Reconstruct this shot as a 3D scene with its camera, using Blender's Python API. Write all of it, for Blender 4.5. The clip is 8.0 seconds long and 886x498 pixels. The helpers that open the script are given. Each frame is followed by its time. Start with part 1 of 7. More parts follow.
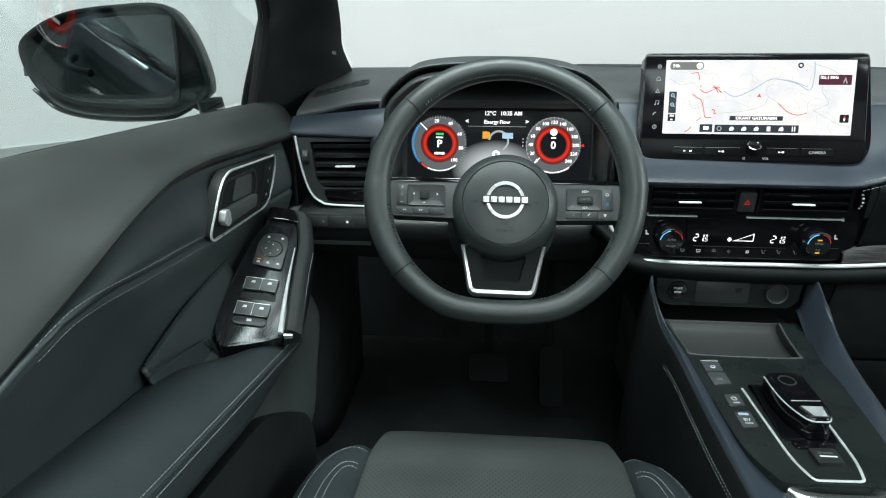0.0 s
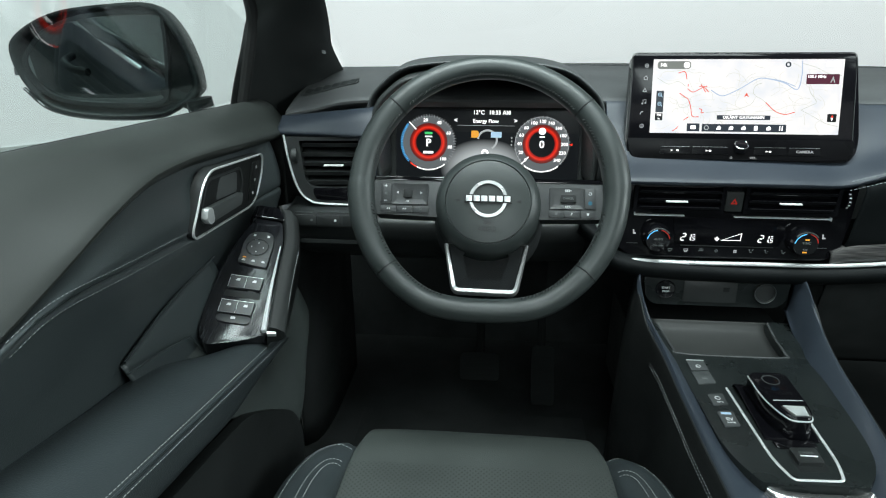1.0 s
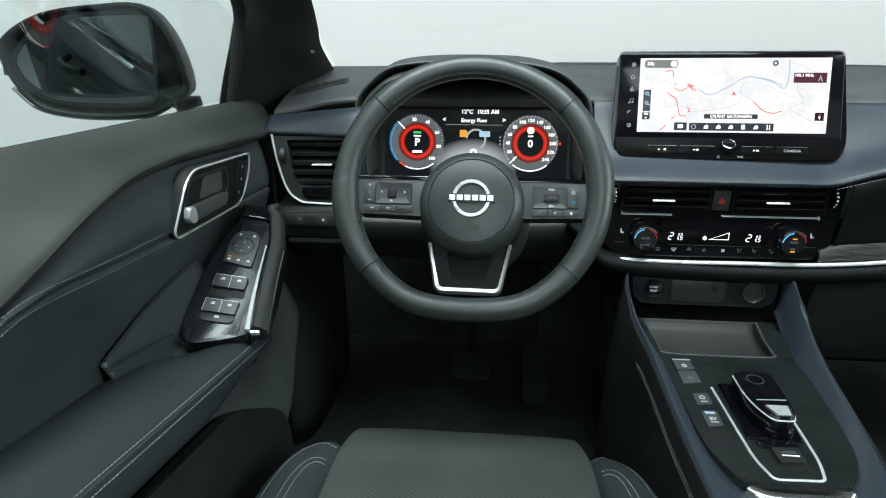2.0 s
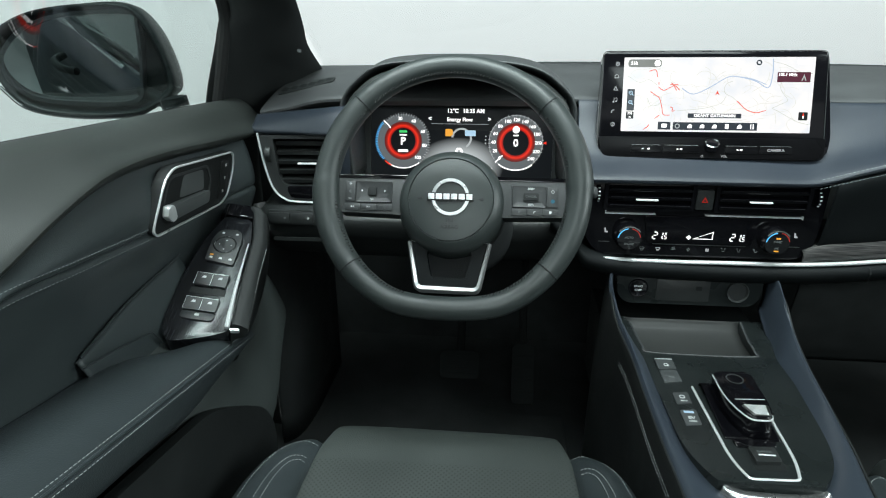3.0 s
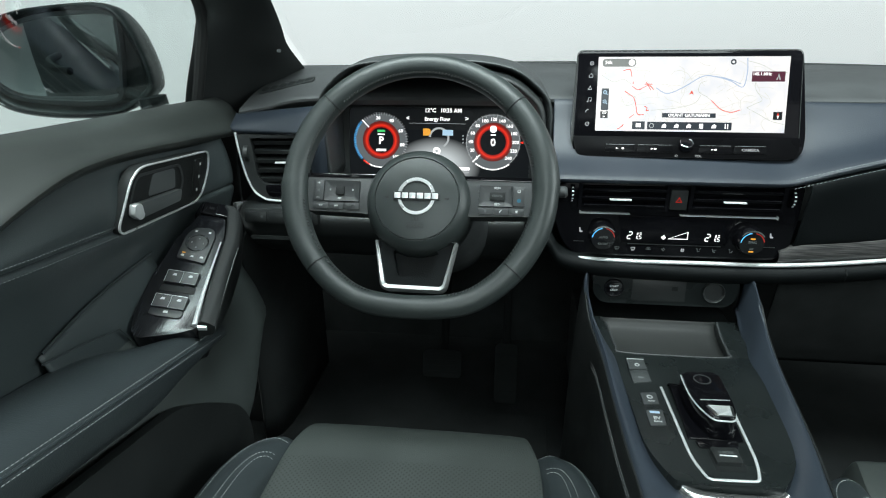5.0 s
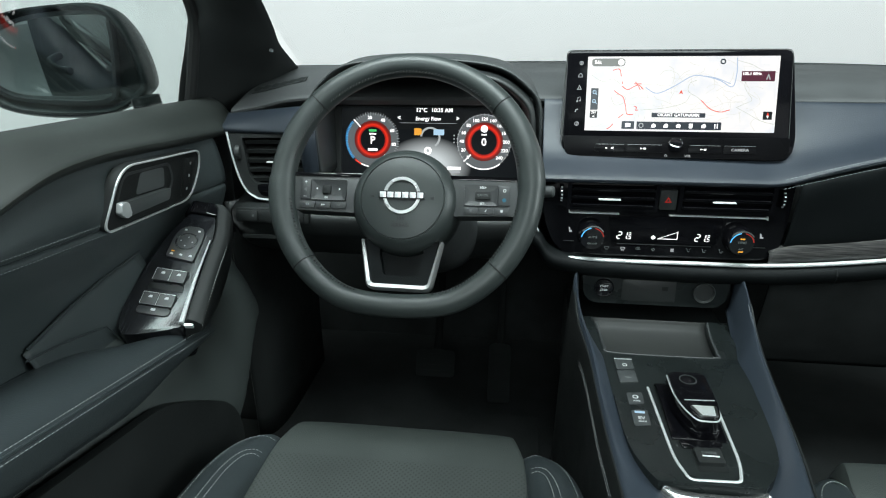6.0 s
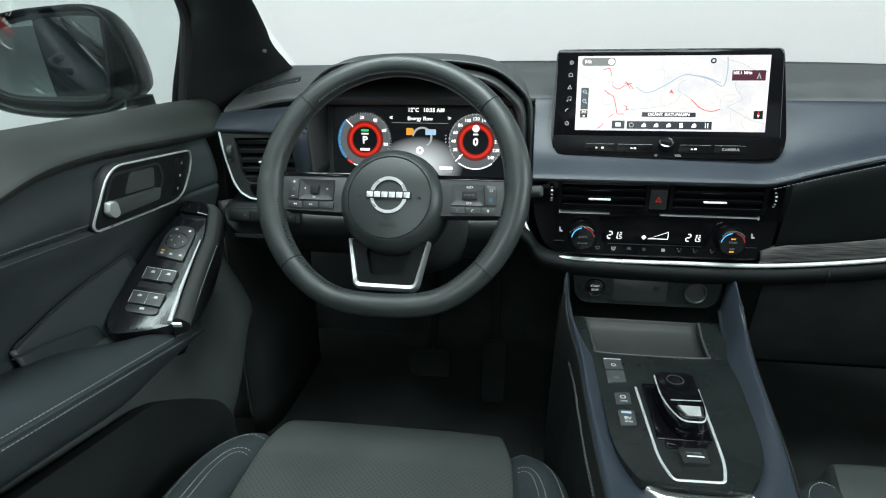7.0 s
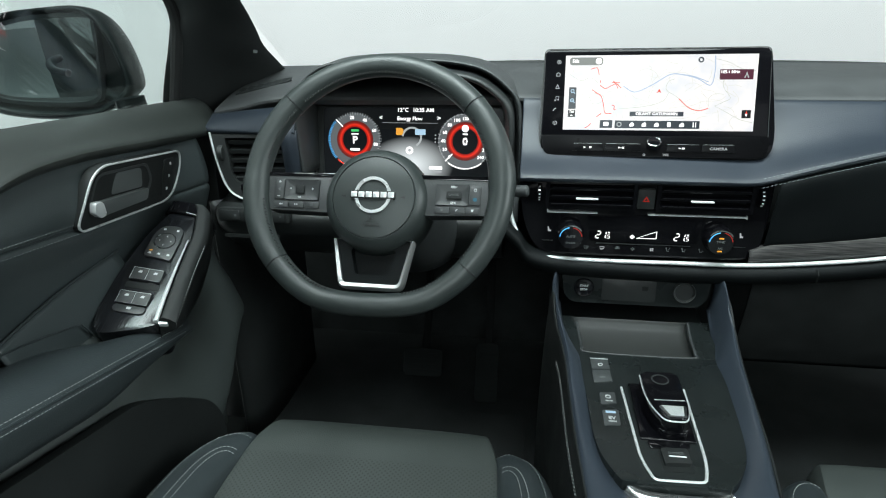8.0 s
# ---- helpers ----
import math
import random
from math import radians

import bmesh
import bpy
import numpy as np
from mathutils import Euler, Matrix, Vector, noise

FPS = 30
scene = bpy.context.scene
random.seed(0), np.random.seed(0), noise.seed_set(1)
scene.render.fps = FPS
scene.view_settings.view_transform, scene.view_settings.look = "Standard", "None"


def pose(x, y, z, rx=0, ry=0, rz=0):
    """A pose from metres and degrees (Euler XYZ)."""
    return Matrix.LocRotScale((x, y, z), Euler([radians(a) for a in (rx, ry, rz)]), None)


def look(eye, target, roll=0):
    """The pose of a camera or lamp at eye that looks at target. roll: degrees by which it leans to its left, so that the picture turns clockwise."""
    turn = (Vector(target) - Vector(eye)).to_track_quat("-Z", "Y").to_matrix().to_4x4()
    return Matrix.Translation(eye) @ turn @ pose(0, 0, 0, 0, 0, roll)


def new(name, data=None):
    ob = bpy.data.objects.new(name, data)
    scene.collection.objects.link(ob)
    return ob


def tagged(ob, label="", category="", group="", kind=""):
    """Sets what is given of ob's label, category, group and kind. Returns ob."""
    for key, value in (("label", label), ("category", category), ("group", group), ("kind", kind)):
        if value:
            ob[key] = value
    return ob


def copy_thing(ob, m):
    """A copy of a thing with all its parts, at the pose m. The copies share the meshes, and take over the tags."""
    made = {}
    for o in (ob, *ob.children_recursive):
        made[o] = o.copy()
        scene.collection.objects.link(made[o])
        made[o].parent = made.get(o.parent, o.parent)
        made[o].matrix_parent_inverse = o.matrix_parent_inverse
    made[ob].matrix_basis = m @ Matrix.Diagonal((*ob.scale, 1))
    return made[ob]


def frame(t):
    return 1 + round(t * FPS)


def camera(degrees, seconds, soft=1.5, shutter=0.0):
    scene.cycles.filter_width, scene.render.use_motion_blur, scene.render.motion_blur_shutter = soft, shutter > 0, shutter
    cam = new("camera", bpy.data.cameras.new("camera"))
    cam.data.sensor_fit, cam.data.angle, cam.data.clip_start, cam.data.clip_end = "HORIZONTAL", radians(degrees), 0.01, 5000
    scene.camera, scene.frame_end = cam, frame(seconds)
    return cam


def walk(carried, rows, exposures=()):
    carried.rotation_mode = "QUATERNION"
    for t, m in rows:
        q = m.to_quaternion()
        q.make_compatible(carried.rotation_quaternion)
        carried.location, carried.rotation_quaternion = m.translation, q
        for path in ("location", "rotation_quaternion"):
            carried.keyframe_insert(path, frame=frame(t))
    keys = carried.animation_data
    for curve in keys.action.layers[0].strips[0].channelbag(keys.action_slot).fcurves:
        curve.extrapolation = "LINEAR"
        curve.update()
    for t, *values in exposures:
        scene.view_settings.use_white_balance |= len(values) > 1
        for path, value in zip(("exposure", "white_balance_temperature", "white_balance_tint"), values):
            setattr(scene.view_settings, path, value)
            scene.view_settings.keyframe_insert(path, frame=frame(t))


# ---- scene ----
cam = camera(72.7, 8.0, soft=1.1)
METRES, EYE, TILT, LEAN, TURN = 0.23, 1.2, -22.0, 0.0, 4.4
ROWS = [
    (0.0, 0.0, 0.0, 0.0, -0.0, 0.0, 0.0),
    (0.5, 0.0604, -0.0047, -0.0011, 0.21, -0.03, -0.05),
    (1.0, 0.1256, -0.0109, -0.0026, 0.45, -0.08, -0.13),
    (1.5, 0.1791, -0.0113, -0.0038, 0.64, -0.1, -0.12),
    (3.0, 0.3832, -0.0191, -0.0096, 1.13, -0.16, -0.26),
    (3.5, 0.4387, -0.0203, -0.0087, 1.29, -0.2, -0.31),
    (4.0, 0.5055, -0.0219, -0.0101, 1.51, -0.2, -0.32),
    (4.5, 0.5679, -0.0237, -0.0121, 1.75, -0.19, -0.38),
    (5.0, 0.6331, -0.0247, -0.0126, 2.01, -0.19, -0.48),
    (6.5, 0.8159, -0.0298, -0.0186, 2.98, -0.18, -0.7),
    (7.0, 0.8748, -0.0286, -0.0182, 3.29, -0.19, -0.71),
    (7.5, 0.937, -0.0277, -0.0177, 3.55, -0.21, -0.7),
    (8.0, 0.9988, -0.0266, -0.0168, 3.82, -0.22, -0.67),
]
walk(cam, [(t, pose(-0.4126, 0, EYE, TILT, LEAN, TURN) @ pose(METRES * x, METRES * y, METRES * z, 90 + pitch, roll, yaw)) for t, x, y, z, yaw, pitch, roll in ROWS])

from mathutils.bvhtree import BVHTree

# ---- light ----
world = bpy.data.worlds.new("studio_world")
scene.world = world
world.use_nodes = True
WN = world.node_tree.nodes
WN["Background"].inputs[0].default_value = (0.88, 1.0, 1.0, 1)
WN["Background"].inputs[1].default_value = 0.34


def area_lamp(name, eye, target, sx, sy, watts, colour=(1, 1, 1)):
    d = bpy.data.lights.new(name, "AREA")
    d.shape, d.size, d.size_y, d.energy, d.color = "RECTANGLE", sx, sy, watts, colour
    ob = new(name, d)
    ob.matrix_world = look(eye, target)
    return ob


area_lamp("softbox_overhead", (-0.35, 0.05, 3.3), (-0.30, 0.30, 0.9), 2.4, 1.5, 232, (0.87, 1.0, 1.0))
area_lamp("softbox_rear", (-0.6, -2.8, 3.0), (-0.25, 0.7, 0.9), 2.2, 1.4, 90, (0.87, 1.0, 1.0))
# side and right lamps are added fill for the cabin; neither source is known
area_lamp("fill_side", (-3.4, 0.5, 2.9), (-0.4, 0.6, 0.9), 2.0, 1.4, 18, (0.87, 1.0, 1.0))
area_lamp("fill_right", (3.3, 0.2, 2.5), (-0.6, 0.6, 0.9), 1.8, 1.4, 100, (0.87, 1.0, 1.0))


# ---- materials ----
def mat(name, col, rough=0.5, metal=0.0, grain=0.0, scale=900.0, mottle=0.12, spec=0.5, coat=0.0, kind="voronoi", roughvar=0.08):
    m = bpy.data.materials.new(name)
    m.use_nodes = True
    nt = m.node_tree
    b = nt.nodes["Principled BSDF"]
    b.inputs["Roughness"].default_value = rough
    b.inputs["Metallic"].default_value = metal
    b.inputs["Specular IOR Level"].default_value = spec
    b.inputs["Coat Weight"].default_value = coat
    b.inputs["Coat Roughness"].default_value = 0.04
    tc = nt.nodes.new("ShaderNodeTexCoord")
    big = nt.nodes.new("ShaderNodeTexNoise")
    big.inputs["Scale"].default_value = 14.0
    big.inputs["Detail"].default_value = 6.0
    nt.links.new(tc.outputs["Object"], big.inputs["Vector"])
    ramp = nt.nodes.new("ShaderNodeMapRange")
    ramp.inputs["From Min"].default_value, ramp.inputs["From Max"].default_value = 0.3, 0.7
    ramp.inputs["To Min"].default_value, ramp.inputs["To Max"].default_value = 1 - mottle, 1 + mottle
    nt.links.new(big.outputs["Fac"], ramp.inputs["Value"])
    mul = nt.nodes.new("ShaderNodeMix")
    mul.data_type, mul.blend_type = "RGBA", "MULTIPLY"
    mul.inputs["Factor"].default_value = 1.0
    mul.inputs["A"].default_value = (*col, 1)
    nt.links.new(ramp.outputs["Result"], mul.inputs["B"])
    nt.links.new(mul.outputs["Result"], b.inputs["Base Color"])
    rr = nt.nodes.new("ShaderNodeMapRange")
    rr.inputs["From Min"].default_value, rr.inputs["From Max"].default_value = 0.3, 0.7
    rr.inputs["To Min"].default_value, rr.inputs["To Max"].default_value = max(0.0, rough - roughvar), min(1.0, rough + roughvar)
    nt.links.new(big.outputs["Fac"], rr.inputs["Value"])
    nt.links.new(rr.outputs["Result"], b.inputs["Roughness"])
    if grain:
        if kind == "voronoi":
            v = nt.nodes.new("ShaderNodeTexVoronoi")
            out = v.outputs["Distance"]
        else:
            v = nt.nodes.new("ShaderNodeTexNoise")
            v.inputs["Detail"].default_value = 3.0
            out = v.outputs["Fac"]
        v.inputs["Scale"].default_value = scale
        nt.links.new(tc.outputs["Object"], v.inputs["Vector"])
        bump = nt.nodes.new("ShaderNodeBump")
        bump.inputs["Strength"].default_value = grain
        bump.inputs["Distance"].default_value = 0.0004
        nt.links.new(out, bump.inputs["Height"])
        nt.links.new(bump.outputs["Normal"], b.inputs["Normal"])
    return m


def glow_wall(name, col, strength):
    """White studio wall that glows by itself in place of wall lamps."""
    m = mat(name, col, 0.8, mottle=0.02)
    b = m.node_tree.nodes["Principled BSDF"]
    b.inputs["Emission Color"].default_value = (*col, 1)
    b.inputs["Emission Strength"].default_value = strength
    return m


def glow(name, col, strength=1.0):
    m = bpy.data.materials.new(name)
    m.use_nodes = True
    nt = m.node_tree
    b = nt.nodes["Principled BSDF"]
    b.inputs["Base Color"].default_value = (0.01, 0.01, 0.01, 1)
    b.inputs["Roughness"].default_value = 0.2
    b.inputs["Specular IOR Level"].default_value = 0.2
    b.inputs["Emission Color"].default_value = (*col, 1)
    b.inputs["Emission Strength"].default_value = strength
    return m


def pane_material(name, tint, gloss=1.0):
    m = bpy.data.materials.new(name)
    m.use_nodes = True
    nt = m.node_tree
    nt.nodes.remove(nt.nodes["Principled BSDF"])
    tr = nt.nodes.new("ShaderNodeBsdfTransparent")
    tr.inputs[0].default_value = (*tint, 1)
    gl = nt.nodes.new("ShaderNodeBsdfGlossy")
    gl.inputs["Roughness"].default_value = 0.0
    gl.inputs["Color"].default_value = (gloss, gloss, gloss, 1)
    lw = nt.nodes.new("ShaderNodeLayerWeight")
    lw.inputs["Blend"].default_value = 0.5
    pw = nt.nodes.new("ShaderNodeMath")
    pw.operation = "POWER"
    pw.inputs[1].default_value = 5.0
    fr = nt.nodes.new("ShaderNodeMath")
    fr.operation = "MULTIPLY_ADD"
    fr.inputs[1].default_value, fr.inputs[2].default_value = 0.90, 0.11
    nt.links.new(lw.outputs["Facing"], pw.inputs[0])
    nt.links.new(pw.outputs[0], fr.inputs[0])
    mx = nt.nodes.new("ShaderNodeMixShader")
    nt.links.new(fr.outputs[0], mx.inputs[0])
    nt.links.new(tr.outputs[0], mx.inputs[1])
    nt.links.new(gl.outputs[0], mx.inputs[2])
    nt.links.new(mx.outputs[0], nt.nodes["Material Output"].inputs[0])
    return m


SOFT = mat("soft_touch_black", (0.038, 0.042, 0.043), 0.52, grain=0.35, scale=1100)
DASH_TOP = mat("dash_top_grey", (0.040, 0.043, 0.044), 0.6, grain=0.6, scale=900)
VINYL = mat("door_vinyl_grey", (0.0235, 0.0275, 0.0255), 0.46, grain=0.14, scale=1000, mottle=0.05, roughvar=0.03)
LEATHER = mat("black_leather", (0.0285, 0.0355, 0.0380), 0.34, grain=0.35, scale=700, mottle=0.09, roughvar=0.04)
BLUE_LEATHER = mat("blue_grey_leather", (0.0180, 0.0238, 0.0325), 0.44, grain=0.35, scale=700, mottle=0.08, spec=0.4, roughvar=0.04)
WHEEL_LEATHER = mat("wheel_leather", (0.030, 0.037, 0.036), 0.40, grain=0.22, scale=900, mottle=0.10, roughvar=0.05)
HARD = mat("hard_plastic_black", (0.017, 0.0195, 0.0195), 0.45, grain=0.35, scale=1500)
DARK = mat("deep_black_plastic", (0.014, 0.016, 0.016), 0.5, spec=0.25, grain=0.2, scale=1500)
PIANO = mat("piano_black", (0.004, 0.004, 0.005), 0.07, coat=0.6, roughvar=0.03)
BUTTON = mat("button_grey", (0.030, 0.033, 0.034), 0.4, grain=0.2, scale=2000)
BRIGHT = mat("bright_chrome", (0.86, 0.87, 0.87), 0.1, 1.0, mottle=0.02, roughvar=0.03)
STEEL = mat("dark_satin_metal", (0.22, 0.23, 0.23), 0.32, 1.0, grain=0.2, scale=2500)
THREAD = mat("grey_thread", (0.26, 0.28, 0.275), 0.8, mottle=0.1)
DARK_THREAD = mat("dark_thread", (0.009, 0.010, 0.010), 0.6, mottle=0.1)
RUBBER = mat("black_rubber", (0.007, 0.008, 0.008), 0.7, grain=0.2, scale=1500)
CARPET = mat("black_carpet", (0.021, 0.0235, 0.0235), 0.95, grain=1.0, scale=1200, kind="noise", mottle=0.3, spec=0.12)
PAINT = mat("dark_shell_paint", (0.006, 0.008, 0.008), 0.34, spec=0.09, roughvar=0.05)
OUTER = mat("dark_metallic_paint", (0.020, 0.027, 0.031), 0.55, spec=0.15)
SILVER = mat("satin_silver", (0.80, 0.83, 0.83), 0.34, 0.55, mottle=0.03)
TAB = mat("silver_tab_paint", (0.85, 0.88, 0.88), 0.3, 0.15, mottle=0.02)
BADGE = mat("brushed_badge_metal", (0.78, 0.80, 0.80), 0.30, 0.55, mottle=0.03)
END_SILVER = mat("brushed_end_silver", (0.36, 0.37, 0.37), 0.28, 0.9, mottle=0.04)
EMBOSS = mat("embossed_black", (0.010, 0.012, 0.012), 0.5, mottle=0.03)
SPOKE_SILVER = mat("dark_satin_silver", (0.50, 0.51, 0.51), 0.34, 0.55, mottle=0.05, grain=0.15, scale=2500)
DIM_THREAD = mat("dim_grey_thread", (0.19, 0.21, 0.215), 0.8, mottle=0.1)
INSERT = mat("door_insert_leather", (0.041, 0.051, 0.053), 0.37, grain=0.3, scale=750, mottle=0.08, roughvar=0.04)
RAIL = mat("blue_black_leather", (0.028, 0.036, 0.047), 0.32, grain=0.2, scale=700, mottle=0.06, roughvar=0.03)
PEDAL = mat("pedal_rubber", (0.013, 0.0145, 0.0145), 0.9, spec=0.04)
FACE = mat("gloss_black_face", (0.004, 0.004, 0.005), 0.1, spec=0.2, roughvar=0.03)
BAR = mat("bar_black", (0.003, 0.003, 0.004), 0.16, spec=0.2)
LOWER = mat("lower_dash_plastic", (0.0055, 0.0068, 0.0072), 0.5, grain=0.35, scale=1300, spec=0.13)
BAR_FACE = mat("satin_black_bar", (0.003, 0.003, 0.0035), 0.3, spec=0.06)
PAD = mat("dark_pad_leather", (0.0055, 0.007, 0.0075), 0.5, grain=0.4, scale=700, spec=0.1)
# the button grey again, brightened where the console catches too little light
BUTTON_LIT = mat("button_grey_lit", (0.050, 0.055, 0.056), 0.4, grain=0.2, scale=2000)
PLATE = mat("console_plate_black", (0.0115, 0.0145, 0.0145), 0.30, spec=0.4, grain=0.2, scale=1800)
LEVER = mat("lever_grey", (0.10, 0.11, 0.11), 0.35, 0.3)
# base raised above the door vinyl to stand in for light from the windscreen
DOOR_LOW = mat("lower_door_lit_plastic", (0.050, 0.060, 0.058), 0.5, grain=0.5, scale=900)
TRAY = mat("tray_grey", (0.019, 0.021, 0.020), 0.6, grain=0.4, scale=1200)
HEADLINER = mat("grey_headliner", (0.035, 0.036, 0.036), 0.9, grain=0.5, scale=900, kind="noise")
STUDIO = glow_wall("studio_glow_white", (0.785, 0.81, 0.81), 0.61)
CEILING = mat("studio_ceiling_black", (0.03, 0.03, 0.03), 0.9)
STUDIO_FLOOR = mat("studio_floor_paint", (0.66, 0.69, 0.68), 0.35, mottle=0.05, grain=0.1, scale=80, kind="noise")
PRIVACY = mat("dark_green_privacy_glass", (0.008, 0.020, 0.015), 0.06, roughvar=0.02)
MIRROR = mat("mirror_silver", (0.23, 0.27, 0.27), 0.0, 1.0, mottle=0.0, roughvar=0.0)
MARK = mat("printed_white", (0.62, 0.64, 0.64), 0.6, mottle=0.03)
MARK_GREY = mat("printed_grey", (0.10, 0.11, 0.11), 0.6, mottle=0.03)
GLASS = pane_material("window_glass", (0.86, 0.91, 0.90))
SHIELD = pane_material("windscreen_glass", (0.95, 0.97, 0.965))

G_WHITE = glow("lit_white", (1.0, 1.0, 1.0), 1.6)
G_DIM = glow("lit_dim_white", (0.75, 0.80, 0.82), 0.55)
G_RED = glow("lit_red", (0.85, 0.030, 0.012), 1.4)
G_ARC = glow("lit_arc_red", (0.50, 0.03, 0.02), 0.7)
G_DEEP_RED = glow("lit_deep_red", (0.55, 0.02, 0.01), 0.6)
G_BLUE = glow("lit_blue", (0.08, 0.40, 0.80), 1.7)
G_TEAL = glow("lit_teal", (0.04, 0.20, 0.30), 0.8)
G_SKY = glow("lit_sky", (0.50, 0.75, 0.95), 0.9)
G_AMBER = glow("lit_amber", (1.0, 0.45, 0.05), 0.9)
G_GREEN = glow("lit_green", (0.08, 0.75, 0.20), 0.9)
G_DIAL = glow("lit_dial_grey", (0.16, 0.18, 0.19), 0.75)
G_BLACK = glow("lit_black", (0.004, 0.005, 0.006), 0.8)
G_HAZE = glow("lit_glow_grey", (0.50, 0.54, 0.55), 0.9)
G_MAPRED = glow("map_red", (0.90, 0.10, 0.05), 0.95)
G_MAPBLUE = glow("map_river", (0.50, 0.62, 0.80), 0.95)
G_MAPGREY = glow("map_road", (0.66, 0.70, 0.62), 0.95)
G_NAVY = glow("map_bar_dark", (0.025, 0.035, 0.05), 0.9)
G_PLUM = glow("map_plum", (0.10, 0.012, 0.035), 0.9)
G_PILL = glow("map_pill_grey", (0.22, 0.24, 0.22), 0.9)


def map_glow():
    m = glow("map_paper", (1, 1, 1), 1.0)
    nt = m.node_tree
    b = nt.nodes["Principled BSDF"]
    tc = nt.nodes.new("ShaderNodeTexCoord")
    n = nt.nodes.new("ShaderNodeTexNoise")
    n.inputs["Scale"].default_value = 22.0
    n.inputs["Detail"].default_value = 5.0
    r = nt.nodes.new("ShaderNodeValToRGB")
    r.color_ramp.elements[0].position, r.color_ramp.elements[0].color = 0.36, (0.86, 0.89, 0.93, 1)
    r.color_ramp.elements[1].position, r.color_ramp.elements[1].color = 0.56, (1.0, 0.985, 0.97, 1)
    nt.links.new(tc.outputs["Object"], n.inputs["Vector"])
    nt.links.new(n.outputs["Fac"], r.inputs["Fac"])
    nt.links.new(r.outputs["Color"], b.inputs["Emission Color"])
    b.inputs["Emission Strength"].default_value = 1.0
    return m


G_MAP = map_glow()


def streaked(name, dark, light, along, rough=0.35, metal=0.0):
    """Brushed or grained surface: noise drawn out along one axis (object coordinates)."""
    m = mat(name, dark, rough, metal)
    nt = m.node_tree
    b = nt.nodes["Principled BSDF"]
    tc = nt.nodes.new("ShaderNodeTexCoord")
    mp = nt.nodes.new("ShaderNodeMapping")
    mp.inputs["Scale"].default_value = along
    n = nt.nodes.new("ShaderNodeTexNoise")
    n.inputs["Scale"].default_value = 1.0
    n.inputs["Detail"].default_value = 5.0
    r = nt.nodes.new("ShaderNodeValToRGB")
    r.color_ramp.elements[0].position, r.color_ramp.elements[0].color = 0.38, (*dark, 1)
    r.color_ramp.elements[1].position, r.color_ramp.elements[1].color = 0.66, (*light, 1)
    nt.links.new(tc.outputs["Object"], mp.inputs["Vector"])
    nt.links.new(mp.outputs["Vector"], n.inputs["Vector"])
    nt.links.new(n.outputs["Fac"], r.inputs["Fac"])
    nt.links.new(r.outputs["Color"], b.inputs["Base Color"])
    return m


WOOD = streaked("grey_grained_trim", (0.010, 0.010, 0.011), (0.080, 0.077, 0.074), (22, 60, 420), 0.45)
BRUSHED = streaked("brushed_black_trim", (0.004, 0.004, 0.005), (0.016, 0.018, 0.021), (900, 30, 30), 0.22)


def perforated():
    m = mat("perforated_seat_leather", (0.043, 0.051, 0.048), 0.52, grain=0.5, scale=600)
    nt = m.node_tree
    b = nt.nodes["Principled BSDF"]
    tc = nt.nodes.new("ShaderNodeTexCoord")
    mp = nt.nodes.new("ShaderNodeMapping")
    mp.inputs["Rotation"].default_value = (0, 0, radians(45))
    mp.inputs["Scale"].default_value = (190, 190, 0.0)
    v = nt.nodes.new("ShaderNodeTexVoronoi")
    v.inputs["Scale"].default_value, v.inputs["Randomness"].default_value = 1.0, 0.0
    lt = nt.nodes.new("ShaderNodeMath")
    lt.operation = "LESS_THAN"
    lt.inputs[1].default_value = 0.24
    mx = nt.nodes.new("ShaderNodeMix")
    mx.data_type = "RGBA"
    mx.inputs["B"].default_value = (0.024, 0.028, 0.027, 1)
    sep = nt.nodes.new("ShaderNodeSeparateXYZ")
    nt.links.new(tc.outputs["Object"], sep.inputs[0])
    behind = nt.nodes.new("ShaderNodeMath")
    behind.operation = "LESS_THAN"
    behind.inputs[1].default_value = 0.655
    nt.links.new(sep.outputs["Y"], behind.inputs[0])
    both = nt.nodes.new("ShaderNodeMath")
    both.operation = "MULTIPLY"
    old = b.inputs["Base Color"].links[0].from_socket
    nt.links.new(old, mx.inputs["A"])
    nt.links.new(tc.outputs["Object"], mp.inputs["Vector"])
    nt.links.new(mp.outputs["Vector"], v.inputs["Vector"])
    nt.links.new(v.outputs["Distance"], lt.inputs[0])
    nt.links.new(lt.outputs[0], both.inputs[0])
    nt.links.new(behind.outputs[0], both.inputs[1])
    nt.links.new(both.outputs[0], mx.inputs["Factor"])
    nt.links.new(mx.outputs["Result"], b.inputs["Base Color"])
    return m


PERF = perforated()

# ---- building helpers ----
WORLD = {}


def thing(name, at, label, category, group="", kind=""):
    ob = new(name)
    ob.empty_display_size = 0.05
    ob.location = at
    WORLD[ob] = Matrix.Translation(at)
    return tagged(ob, label, category, group, kind)


def put(ob, parent, m):
    ob.matrix_basis = m
    WORLD[ob] = m
    if parent is not None:
        ob.parent = parent
        ob.matrix_parent_inverse = WORLD[parent].inverted()


